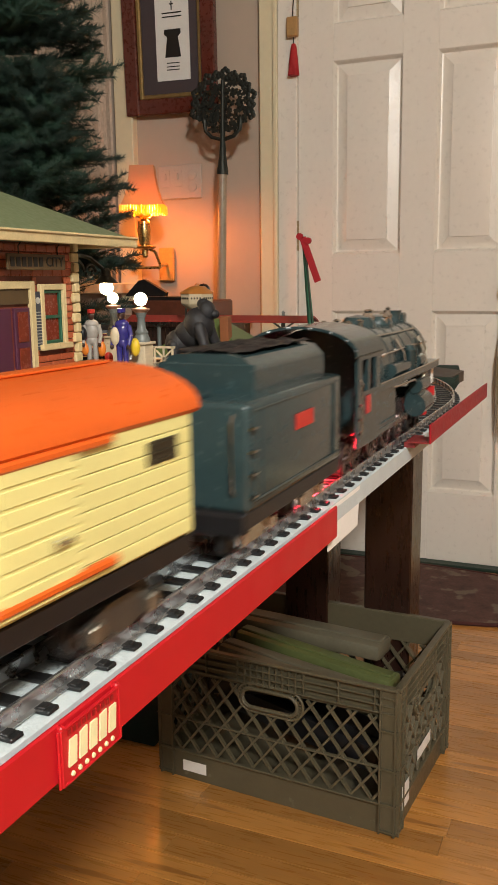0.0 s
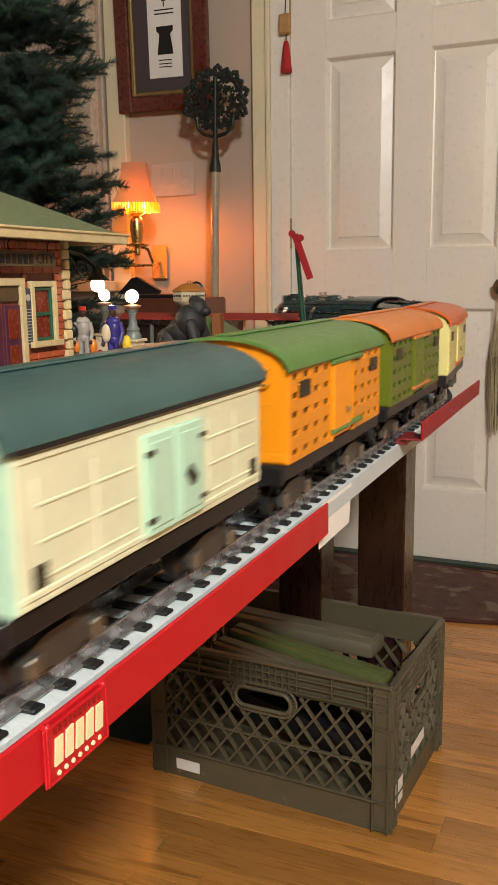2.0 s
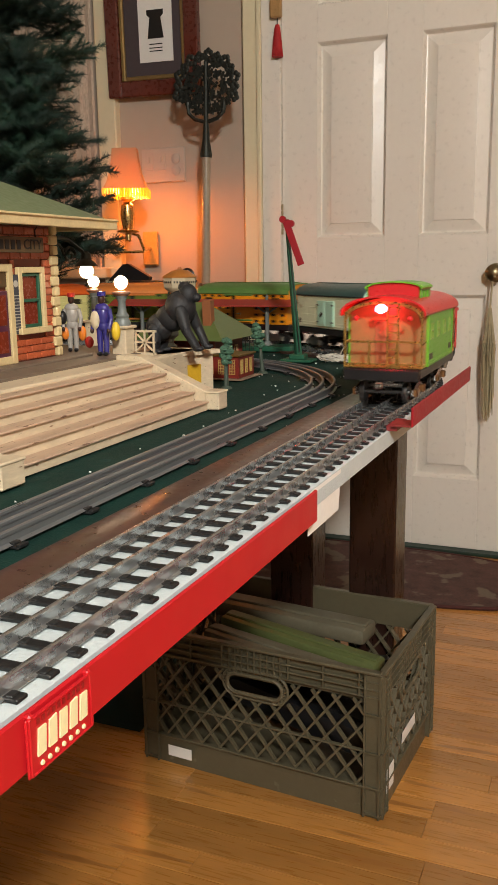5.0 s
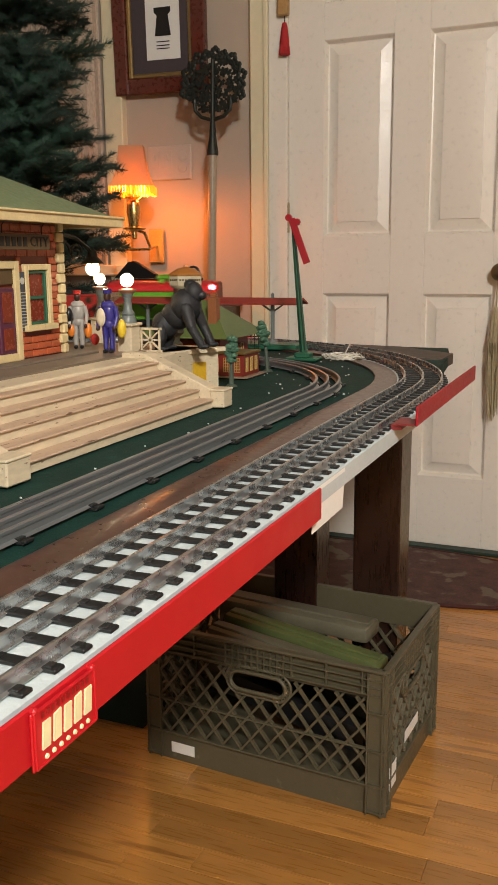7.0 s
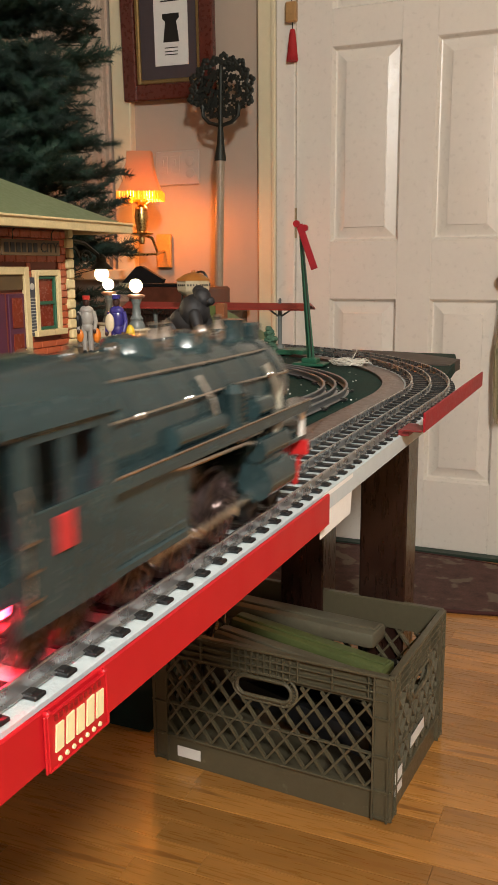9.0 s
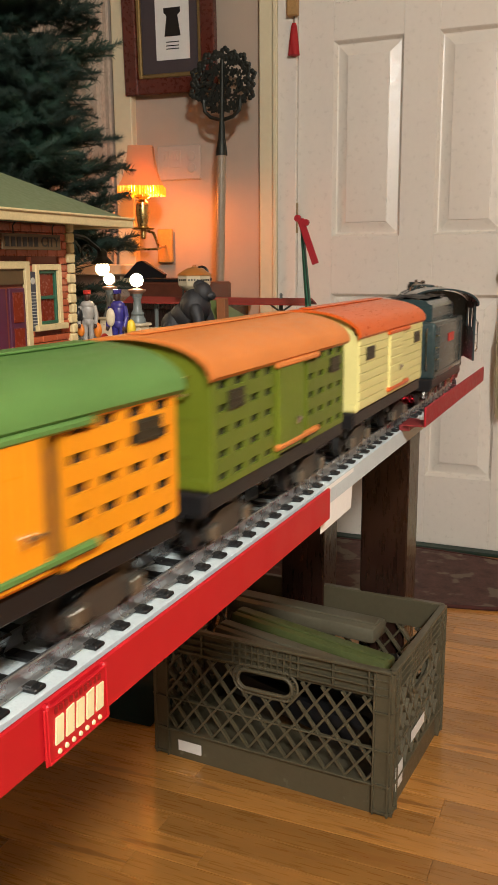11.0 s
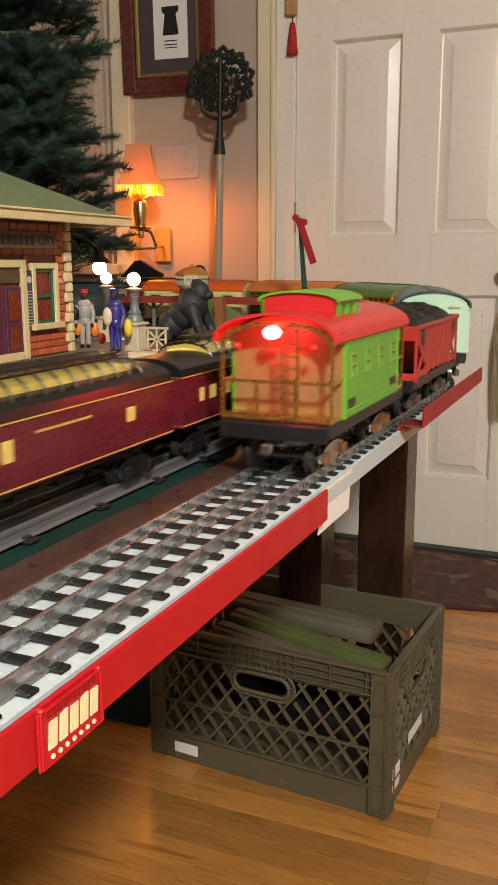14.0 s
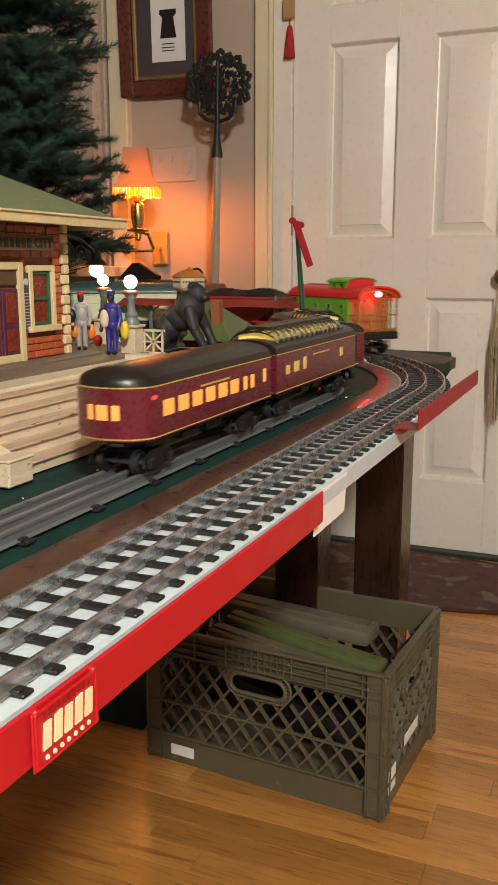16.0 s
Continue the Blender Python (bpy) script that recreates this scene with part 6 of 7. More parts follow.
# scroll bracket and lit wall lamp at the station corner
@quick("lamp_bracket", M_IRON, station, "scrolled dark green lamp bracket")
def _(bm):
    def P(u, v):
        return (-0.040, YC + u, v)
    wire(bm, [P(0.003, 0.925), P(0.003, 1.005)], 0.0022)
    wire(bm, [P(0.004, 0.996), P(0.045, 1.004), P(0.090, 0.998), P(0.122, 0.984), P(0.132, 0.972)], 0.0028)
    for cu, cv, r0 in ((0.050, 0.978, 0.020), (0.022, 0.950, 0.013), (0.090, 0.978, 0.012)):
        wire(bm, [P(cu + (r0 * (1 - i / 26)) * math.cos(i * 0.42) * 1.3, cv + (r0 * (1 - i / 26)) * math.sin(i * 0.42)) for i in range(22)], 0.0020)
    lathe(bm, [(0.0175, 0.962), (0.014, 0.966), (0.008, 0.972), (0.007, 0.980), (0.003, 0.984)], P(0.132, 0), 16)


b = bmesh.new()
ball(b, (-0.040, YC + 0.132, 0.955), 0.0105)
part("globe", b, M_BULB, station, "lit frosted bulb")


def lamp_post(x, y, z0, zg, label):
    ob = thing("toy_lamp_post", pose(x, y, z0), label, "toy lamp", "lamp posts on the terrace")
    h = zg - z0
    b = bmesh.new()
    lathe(b, [(0.0115, 0), (0.0115, 0.004), (0.0085, 0.010), (0.0095, 0.013), (0.0062, 0.018), (0.0052, h * 0.55), (0.0068, h * 0.60), (0.0052, h * 0.64), (0.0058, h - 0.024), (0.0085, h - 0.018)], n=18)
    part("post", b, M_GREY, ob)
    b = bmesh.new()
    lathe(b, [(0.0085, h - 0.018), (0.0125, h - 0.0145), (0.0125, h - 0.0125), (0.006, h - 0.011)], n=18)
    part("collar", b, mat("pink_copper_collar", (0.5, 0.26, 0.17), 0.4, 0.5) if not bpy.data.materials.get("pink_copper_collar") else bpy.data.materials["pink_copper_collar"], ob, "pinkish copper collar")
    b = bmesh.new()
    ball(b, (0, 0, h), 0.0094)
    part("globe", b, M_BULB, ob, "lit frosted globe")


# balustrade piers
def pier(x, y, z0, w, d, h, label):
    ob = thing("balustrade_pier", pose(x, y, z0), label, "toy balustrade")
    b = bmesh.new()
    box(b, (0, 0, h / 2), (w, d, h), bevel=0.001)
    box(b, (0, 0, h + 0.0015), (w + 0.006, d + 0.006, 0.004), bevel=0.001)
    part("pier", b, M_CREAM, ob)
    return ob


p1 = pier(-0.620, 1.055, TZ, 0.022, 0.024, 0.038, "cream balustrade pier with pierced panel")
b = bmesh.new()
for u in (-0.014, 0.014):
    box(b, (0.026 + u, 0.014, 0.017), (0.0022, 0.003, 0.034))
for v in (0.002, 0.033):
    box(b, (0.026, 0.014, v), (0.036, 0.003, 0.003))
for a in (0.75, -0.75, 0.0):
    box(b, (0.026, 0.014, 0.0175), (0.032, 0.0026, 0.0020), Matrix.Rotation(a, 4, "Y"))
box(b, (0.026, 0.014, 0.0175), (0.0022, 0.0026, 0.032))
part("pierced_panel", b, M_CREAM, p1)
lamp_post(-0.620, 1.055, TZ + 0.0415, 0.9395, "grey toy lamp post with lit globe on a cream pier")
p2 = pier(-0.787, 1.25, TZ - 0.02, 0.026, 0.026, 0.052, "plain cream balustrade pier beside the station")
lamp_post(-0.787, 1.25, TZ + 0.0355, 0.9375, "grey toy lamp post with lit globe beside the station")
b = bmesh.new()
lathe(b, [(0.010, 0), (0.010, 0.003), (0.005, 0.008), (0.006, 0.014), (0.013, 0.020), (0.013, 0.026), (0.009, 0.034), (0.004, 0.038), (0.005, 0.041), (0.001, 0.044)], n=16)
urn = thing("urn", pose(-0.643, 1.24, TZ - 0.008), "grey round-topped urn on the balustrade", "toy urn")
part("urn_body", b, M_GREY, urn)
pier(-0.69, 1.245, TZ - 0.045, 0.13, 0.016, 0.034, "cream balustrade rail behind the lamp post")
bpy.data.objects["urn"].location.z = TZ - 0.0065


# ---------- toy figures, each one plain shape ----------
def figure(name, x, y, z, h, rz, cols, label, extra=None):
    bm = bmesh.new()
    k = h / 0.090

    def bl(c, r, s, mi, m=None):
        n0 = len(bm.faces)
        ball(bm, Vector(c) * k, r * k, s, 12, 8, m)
        bm.faces.ensure_lookup_table()
        for f in bm.faces[n0:]:
            f.material_index = mi

    def tb(a, b_, r1, r2, mi):
        n0 = len(bm.faces)
        tube(bm, Vector(a) * k, Vector(b_) * k, r1 * k, r2 * k, 10)
        bm.faces.ensure_lookup_table()
        for f in bm.faces[n0:]:
            f.material_index = mi
    for s in (-1, 1):
        tb((s * 0.006, 0, 0.002), (s * 0.0065, 0, 0.042), 0.0046, 0.0066, 1)
        bl((s * 0.006, -0.004, 0.003), 0.0045, (1, 1.9, 0.7), 3)
        tb((s * 0.0135, 0, 0.064), (s * 0.018, -0.002, 0.050), 0.0046, 0.0042, 0)
        tb((s * 0.018, -0.002, 0.050), (s * 0.016, -0.010, 0.036), 0.0042, 0.0034, 0)
        bl((s * 0.016, -0.011, 0.035), 0.0036, (1, 1, 1), 2)
    bl((0, 0, 0.041), 0.0115, (1.05, 0.75, 0.7), 1)
    bl((0, 0, 0.055), 0.0135, (1.0, 0.68, 1.25), 0)
    bl((0, 0, 0.066), 0.0125, (1.15, 0.66, 0.6), 0)
    bl((0, -0.001, 0.079), 0.0072, (0.9, 0.98, 1.1), 2)
    tb((0, 0, 0.0825), (0, 0, 0.0885), 0.0076, 0.0078, 4)
    bl((0, -0.005, 0.083), 0.006, (1.1, 1.0, 0.2), 4)
    if extra:
        extra(tb, bl)
    ob = part(name, bm, cols, None, m=pose(x, y, z, 0, 0, rz) @ Matrix.Diagonal((0.76, 0.9, 1.0, 1)))
    return tagged(ob, label, "figurine")


M_FBLUE = mat("glazed_blue", (0.035, 0.03, 0.19), 0.18, var=0.15, coat=0.5)
M_FGREY = mat("grey_white_glaze", (0.36, 0.33, 0.29), 0.35, var=0.15)
M_FDARK = mat("dark_figure_paint", (0.05, 0.022, 0.015), 0.4)
M_FRED = mat("red_figure_paint", (0.5, 0.03, 0.02), 0.4)
M_FWHITE = mat("cream_bag", (0.62, 0.52, 0.35), 0.5)
M_FORANGE = mat("orange_bag", (0.72, 0.2, 0.02), 0.4)
M_FYEL = mat("yellow_bag", (0.7, 0.48, 0.03), 0.4)


def bags1(tb, bl):
    bl((-0.017, -0.008, 0.052), 0.009, (0.9, 0.8, 1.2), 3)
    bl((-0.014, -0.004, 0.028), 0.008, (1, 0.6, 1.2), 5)
    bl((0.020, -0.006, 0.028), 0.009, (0.9, 0.6, 1.3), 5)
    bl((0.032, 0.0, 0.014), 0.009, (1, 0.6, 1.0), 4)


def bags2(tb, bl):
    bl((-0.010, -0.010, 0.050), 0.010, (0.9, 0.5, 1.3), 6)
    bl((0.024, 0.002, 0.034), 0.011, (0.8, 0.6, 1.2), 5)


figure("porter_figurine", -0.705, 1.060, TZ + 0.003, 0.084, 25, [M_FGREY, M_FGREY, M_FDARK, M_BLACK, M_FRED, M_FORANGE, M_FWHITE], "grey-white toy porter figurine with red cap and bags", bags1)
figure("conductor_figurine", -0.630, 1.020, TZ + 0.003, 0.087, 10, [M_FBLUE, M_FBLUE, M_FDARK, M_BLACK, M_FBLUE, M_FYEL, M_FWHITE], "glossy blue toy conductor figurine holding a cream bag", bags2)

# toy ape
M_APE = mat("matt_black_rubber", (0.014, 0.014, 0.016), 0.55, var=0.35, scale=80, bump=0.7, bscale=600)
bm = bmesh.new()
for c, r, s in (((-0.024, 0, 0.040), 0.023, (1.05, 0.85, 0.95)), ((0.000, 0, 0.053), 0.023, (1.3, 0.85, 0.95)), ((0.018, 0, 0.067), 0.0255, (1.05, 1.0, 1.05)), ((0.034, 0, 0.086), 0.0165, (1.0, 0.85, 1.05)), ((0.047, 0, 0.081), 0.0090, (1.1, 0.9, 0.8)), ((0.029, 0, 0.098), 0.0105, (1.1, 0.7, 0.8))):
    ball(bm, c, r, s, 16, 12)
for sy in (-1, 1):
    for a, b_, r1, r2 in (((0.026, sy * 0.017, 0.062), (0.036, sy * 0.024, 0.034), 0.0115, 0.0085), ((0.036, sy * 0.024, 0.034), (0.050, sy * 0.020, 0.007), 0.0085, 0.0068), ((-0.027, sy * 0.012, 0.036), (-0.026, sy * 0.016, 0.018), 0.0125, 0.0088), ((-0.026, sy * 0.016, 0.018), (-0.032, sy * 0.016, 0.004), 0.0088, 0.007)):
        tube(bm, a, b_, r1, r2, 12)
        ball(bm, a, r1, u=10, v=8)
        ball(bm, b_, r2, u=10, v=8)
    ball(bm, (0.053, sy * 0.020, 0.0045), 0.0075, (1.4, 0.9, 0.6), 10, 8)
    ball(bm, (-0.026, sy * 0.016, 0.004), 0.0075, (1.7, 0.9, 0.55), 10, 8)
    ball(bm, (0.030, sy * 0.0115, 0.088), 0.0035, (0.6, 0.5, 1), 8, 6)
ob = tagged(part("gorilla_figure", bm, M_APE, m=pose(-0.572, 1.116, 0.840, 0, -4, 5) @ Matrix.Diagonal((0.82, 0.95, 0.92, 1))), "matt black toy gorilla on all fours on the terrace wall", "toy gorilla")

# small red house with green roof, planters
M_HRED = mat("dark_red_tin", (0.17, 0.018, 0.012), 0.4, var=0.12, scale=60)
M_PGREEN = mat("painted_leaf", (0.05, 0.12, 0.075), 0.6, var=0.4, scale=150, bump=0.8, bscale=400)
bung = thing("toy_bungalow", pose(-0.675, 1.40, SZ), "small dark red tin bungalow with green roof", "toy house")
b = bmesh.new()
box(b, (0, 0, 0.032), (0.125, 0.12, 0.064), bevel=0.001)
part("wall", b, M_HRED, bung)
b = bmesh.new()
v = [b.verts.new(p) for p in ((0.088, -0.085, 0.058), (0.088, 0.085, 0.058), (-0.088, 0.085, 0.058), (-0.088, -0.085, 0.058))]
r = [b.verts.new(p) for p in ((0.018, 0, 0.118), (-0.018, 0, 0.118))]
for f in ((v[0], v[1], r[0]), (v[1], v[2], r[1], r[0]), (v[2], v[3], r[1]), (v[3], v[0], r[0], r[1]), tuple(v[::-1])):
    b.faces.new(f)
part("roof", b, mat("olive_tin_roof", (0.085, 0.12, 0.035), 0.42, var=0.1), bung)
b = bmesh.new()
box(b, (0.045, -0.045, 0.098), (0.016, 0.016, 0.052), Matrix.Rotation(0.05, 4, "X"), bevel=0.001)
part("chimney", b, mat("rust_chimney", (0.23, 0.08, 0.03), 0.5), bung, "rusty brown chimney")
for y in (-0.03, 0.0, 0.03):
    b = bmesh.new()
    for u in (-0.007, 0, 0.007):
        box(b, (0.0632, y + u, 0.030), (0.0012, 0.0014, 0.026))
    for w_ in (0.018, 0.030, 0.042):
        box(b, (0.0632, y, w_), (0.0012, 0.0154, 0.0014))
    part("window", b, M_QUOIN, bung)
shed = thing("toy_planter_house", pose(-0.575, 1.315, SZ), "low dark red tin planter house with yellow lattice windows", "toy house")
b = bmesh.new()
box(b, (0, 0.0, 0.0195), (0.060, 0.066, 0.035), bevel=0.0008)
part("wall", b, M_HRED, shed)
b = bmesh.new()
box(b, (0, 0, 0.001), (0.080, 0.090, 0.002), bevel=0.0005)
part("base", b, mat("tan_base", (0.22, 0.15, 0.10), 0.6), shed, "tan base plate")
b = bmesh.new()
box(b, (0, 0, 0.0385), (0.066, 0.072, 0.003), bevel=0.0008)
part("brass_rim", b, mat("dull_brass", (0.28, 0.18, 0.05), 0.4, 0.8), shed, "dull brass rim")
for fx, fy, rot, n_ in ((0.0302, 0, 0, 3), (0, -0.0332, 90, 3)):
    for k in range(n_):
        b = bmesh.new()
        for u in range(4):
            box(b, (0, -0.0048 + 0.0032 * u, 0), (0.0012, 0.0008, 0.023))
        for w_ in range(6):
            box(b, (0, 0, -0.0112 + 0.0045 * w_), (0.0012, 0.0105, 0.0008))
        off = -0.019 + 0.019 * k
        part("lattice_window", b, mat("yellow_lattice", (0.45, 0.32, 0.10), 0.5) if not bpy.data.materials.get("yellow_lattice") else bpy.data.materials["yellow_lattice"], shed, m=pose(fx if not rot else off, off if not rot else fy, 0.020, 0, 0, rot))
rng = random.Random(3)


def toy_tree(x, y, h, w, lean, label):
    ob = thing("toy_tree", pose(x, y, SZ), label, "toy tree")
    b = bmesh.new()
    tube(b, (0, 0, 0), (lean * 0.4, 0, h * 0.62), 0.0042, 0.0024, 8)
    lathe(b, [(0.009, 0), (0.007, 0.003), (0.003, 0.005)], n=10)
    part("trunk", b, mat("toy_trunk", (0.05, 0.07, 0.05), 0.6) if not bpy.data.materials.get("toy_trunk") else bpy.data.materials["toy_trunk"], ob)
    b = bmesh.new()
    for i in range(46):
        a, t = rng.random() * 6.283, rng.random()
        r = w * (0.45 + 0.55 * math.sin(math.pi * min(1, t + 0.15)))
        c = (lean * (0.4 + 0.6 * t) + r * 0.7 * math.cos(a) * rng.random(), r * 0.7 * math.sin(a) * rng.random(), h * (0.52 + 0.46 * t))
        ball(b, c, 0.0036 + 0.003 * rng.random(), (1, 1, 0.8), 7, 5)
    part("crown", b, M_PGREEN, ob)


toy_tree(-0.523, 1.184, 0.076, 0.012, 0.002, "small green painted toy tree with lumpy crown")
toy_tree(-0.540, 1.375, 0.086, 0.013, -0.012, "small green painted toy tree beside the red house")

# semaphore
sem = thing("semaphore", pose(-0.541, 1.562, SZ), "green toy semaphore signal with lowered red arm", "toy signal")
b = bmesh.new()
box(b, (0, 0, 0.003), (0.062, 0.044, 0.006), bevel=0.002)
box(b, (0.0, 0, 0.010), (0.030, 0.026, 0.010), bevel=0.002)
part("base", b, M_GREEN, sem)
b = bmesh.new()
tube(b, (0, 0, 0.012), (-0.023, 0, 0.262), 0.0076, 0.0034, 4)
part("mast", b, M_GREEN, sem)
b = bmesh.new()
box(b, (-0.006, -0.010, 0.220), (0.013, 0.003, 0.086), Matrix.Rotation(-0.36, 4, "Y"), bevel=0.0008)
part("arm", b, M_REDDARK, sem, "red signal arm")
for dx, dz in ((-0.026, 0.262), (-0.010, 0.254)):
    b = bmesh.new()
    tube(b, (dx, -0.008, dz), (dx, -0.014, dz), 0.0062, n=14)
    part("lens", b, M_REDDARK, sem, "round red lens")
b = bmesh.new()
wire(b, [(0.006, -0.010, 0.02), (-0.012, -0.008, 0.2), (-0.020, -0.009, 0.25)], 0.0009)
part("rod", b, M_IRON, sem)

# red-roofed platform shelter
shel = thing("platform_shelter", pose(-0.786, 1.76, SZ), "long toy platform shelter with sagging red roof", "toy shelter")
b = bmesh.new()
box(b, (0.09, 0, 0.006), (0.16, 0.07, 0.011), bevel=0.002)
part("base", b, M_GREEN, shel)
b = bmesh.new()
prism(b, [(-0.030, 0.094), (0.0, 0.104), (0.030, 0.094), (0.030, 0.097), (0.0, 0.1085), (-0.030, 0.097)], -0.27, 0.175, "x")
part("roof", b, mat("dull_red_roof", (0.30, 0.035, 0.025), 0.4, var=0.2, scale=15), shel, "dull red pitched roof")
for x in (-0.20, 0.105):
    b = bmesh.new()
    lathe(b, [(0.012, 0.011), (0.010, 0.016), (0.0045, 0.020), (0.0045, 0.094)], (x, 0, 0), 12)
    for s in (-1, 1):
        tube(b, (x, 0, 0.078), (x + s * 0.026, 0, 0.095), 0.002, n=6)
    part("post", b, M_GREY, shel)
b = bmesh.new()
lathe(b, [(0.004, 0.106), (0.003, 0.112), (0.004, 0.115), (0.001, 0.119)], (0.105, 0, 0), 10)
part("finial", b, M_GREY, shel)

# little iron fence
fence = thing("toy_fence", pose(-0.733, 1.70, SZ), "small black iron toy fence", "toy fence")
for k in range(12):
    b = bmesh.new()
    box(b, (k * 0.0085 - 0.05, 0, 0.018), (0.0014, 0.0014, 0.036))
    part("picket", b, M_IRON, fence)
b = bmesh.new()
for z in (0.010, 0.030):
    box(b, (-0.003, 0, z), (0.098, 0.0014, 0.0016))
part("rail", b, M_IRON, fence)

# loose string
b = bmesh.new()
rng = random.Random(5)
for k in range(9):
    pts = []
    a0 = rng.random() * 6.28
    for i in range(12):
        a = a0 + i * 0.5
        r = 0.016 + 0.012 * rng.random()
        pts.append((r * 1.5 * math.cos(a), r * math.sin(a), 0.003 + 0.010 * rng.random()))
    wire(b, pts, 0.0011, 5)
wire(b, [(0, 0, 0.006), (0.006, 0.004, 0.018), (0.012, 0.004, 0.030)], 0.0011, 5)
tagged(part("string_tangle", b, mat("white_string", (0.62, 0.58, 0.5), 0.8), m=pose(-0.470, 1.583, SZ)), "small tangle of white string on the table", "string")

# pale crumbs scattered on the green table top
b = bmesh.new()
rng = random.Random(17)
for k in range(170):
    cx, cy = -0.33 - 0.36 * rng.random(), 0.45 + 1.30 * rng.random()
    if -0.335 < cx or (-0.41 < cx < -0.338 and cy < 1.15) or (cx < -0.44 and cy < 1.07):
        continue
    e = 0.0007 + 0.0009 * rng.random()
    box(b, (cx, cy, 0.7778 + e / 2), (e * 1.6, e, e), Matrix.Rotation(rng.random() * 3, 4, "Z"))
tagged(part("crumbs", b, M_PAPER), "pale crumbs scattered on the green table top", "crumbs", kind="stuff")

# toy water tank with orange lid
tank = thing("toy_water_tank", pose(-0.852, 1.69, SZ), "cream toy tank with orange lid on a short stand", "toy tank")
b = bmesh.new()
for s in (-1, 1):
    for t in (-1, 1):
        tube(b, (s * 0.022, t * 0.022, 0), (s * 0.018, t * 0.018, 0.128), 0.0022, n=6)
part("stand", b, M_IRON, tank)
b = bmesh.new()
lathe(b, [(0.020, 0.124), (0.034, 0.134), (0.036, 0.138), (0.036, 0.157)], n=8)
part("drum", b, M_FWHITE, tank)
b = bmesh.new()
lathe(b, [(0.039, 0.157), (0.037, 0.160), (0.018, 0.171), (0.005, 0.174), (0.004, 0.178), (0.001, 0.179)], n=8)
part("lid", b, mat("orange_brown_lid", (0.42, 0.16, 0.03), 0.4), tank, "orange-brown faceted lid")
b = bmesh.new()
for k in range(8):
    a = (k + 0.5) * math.pi / 4
    for u in range(4):
        box(b, (0.0338 * math.cos(a), 0.0338 * math.sin(a), 0.1475), (0.0012, 0.003, 0.004), Matrix.Translation((0, 0, 0)) @ Matrix.Rotation(a, 4, "Z") @ Matrix.Translation((0, -0.009 + 0.006 * u, 0)))
part("lettering", b, M_LETTER, tank)

# ---------- behind the table ----------
cab_ = thing("sideboard", pose(-1.62, 2.655, 0), "dark wooden sideboard against the wall", "sideboard")
b = bmesh.new()
box(b, (0, 0, 0.42), (0.80, 0.36, 0.80), bevel=0.004)
part("body", b, M_DARKWOOD, cab_)
b = bmesh.new()
box(b, (0, -0.01, 0.83), (0.83, 0.39, 0.026), bevel=0.004)
part("top", b, M_DARKWOOD, cab_)
case = thing("wooden_case", pose(-1.365, 2.60, 0.843), "long brown wooden case with dark lid on the sideboard", "case")
b = bmesh.new()
box(b, (0, 0, 0.030), (0.30, 0.16, 0.060), bevel=0.006)
part("body", b, mat("reddish_brown_wood", (0.12, 0.035, 0.018), 0.4, var=0.25, scale=10), case)
b = bmesh.new()
box(b, (-0.03, 0, 0.066), (0.22, 0.15, 0.012), bevel=0.002)
part("lid", b, M_BLACK, case)
b = bmesh.new()
wire(b, [(0.09 + 0.022 * math.cos(a * 0.5), -0.02, 0.085 + 0.024 * math.sin(a * 0.5)) for a in range(14)], 0.004)
part("cable", b, M_BLACK, case, "coiled black cable")
blk = thing("black_folder", pose(-1.47, 2.545, 0.916), "black folder leaning on the case", "folder")
b = bmesh.new()
prism(b, [(-0.075, 0.0), (0.075, 0.0), (0.08, 0.012), (0.0, 0.055), (-0.02, 0.052)], -0.01, 0.01, "y")
part("cover", b, M_BLACK, blk)

LZ = Matrix.Diagonal((1.10, 1.10, 1.105, 1))
lampo = thing("wall_lamp", pose(-1.520, 2.635, 0.843, 0, 0, 23) @ LZ, "brass swing-arm wall lamp with orange fringed shade, lit", "lamp")
b = bmesh.new()
lathe(b, [(0.006, 0.182), (0.009, 0.186), (0.009, 0.204), (0.034, 0.210), (0.036, 0.214), (0.016, 0.220), (0.018, 0.235), (0.022, 0.262), (0.018, 0.290), (0.009, 0.297), (0.024, 0.305), (0.024, 0.312), (0.010, 0.318), (0.008, 0.34)], n=20)
part("stem", b, mat("lamp_brass", (0.6, 0.42, 0.16), 0.3, 1.0), lampo)
b = bmesh.new()
PLAQ = lampo.matrix_basis.inverted() @ Vector((-1.567, D - 0.008, 1.025))
wire(b, [(0.008, 0, 0.207), (0.030, 0.008, 0.200), (0.044, 0.020, 0.160), (0.040, 0.016, 0.148)], 0.0045)
wire(b, [(-0.052, -0.010, 0.150), (0.040, 0.016, 0.152), (PLAQ.x, PLAQ.y - 0.012, PLAQ.z)], 0.0045)
wire(b, [(-0.052, -0.010, 0.146), (-0.052, -0.010, 0.178)], 0.0065)
part("arm", b, bpy.data.materials["lamp_brass"], lampo, "brass swing arm")
b = bmesh.new()
box(b, (0, 0, 0), (0.054, 0.014, 0.108), bevel=0.003)
part("wall_plaque", b, mat("golden_wood_plaque", (0.55, 0.30, 0.08), 0.45, var=0.2, scale=20), lampo, "golden wooden wall plaque", m=Matrix.Translation(PLAQ) @ Matrix.Rotation(radians(-23), 4, "Z"))
b = bmesh.new()
prof = [(0.064, 0.335), (0.054, 0.355), (0.045, 0.385), (0.039, 0.420), (0.036, 0.452)]
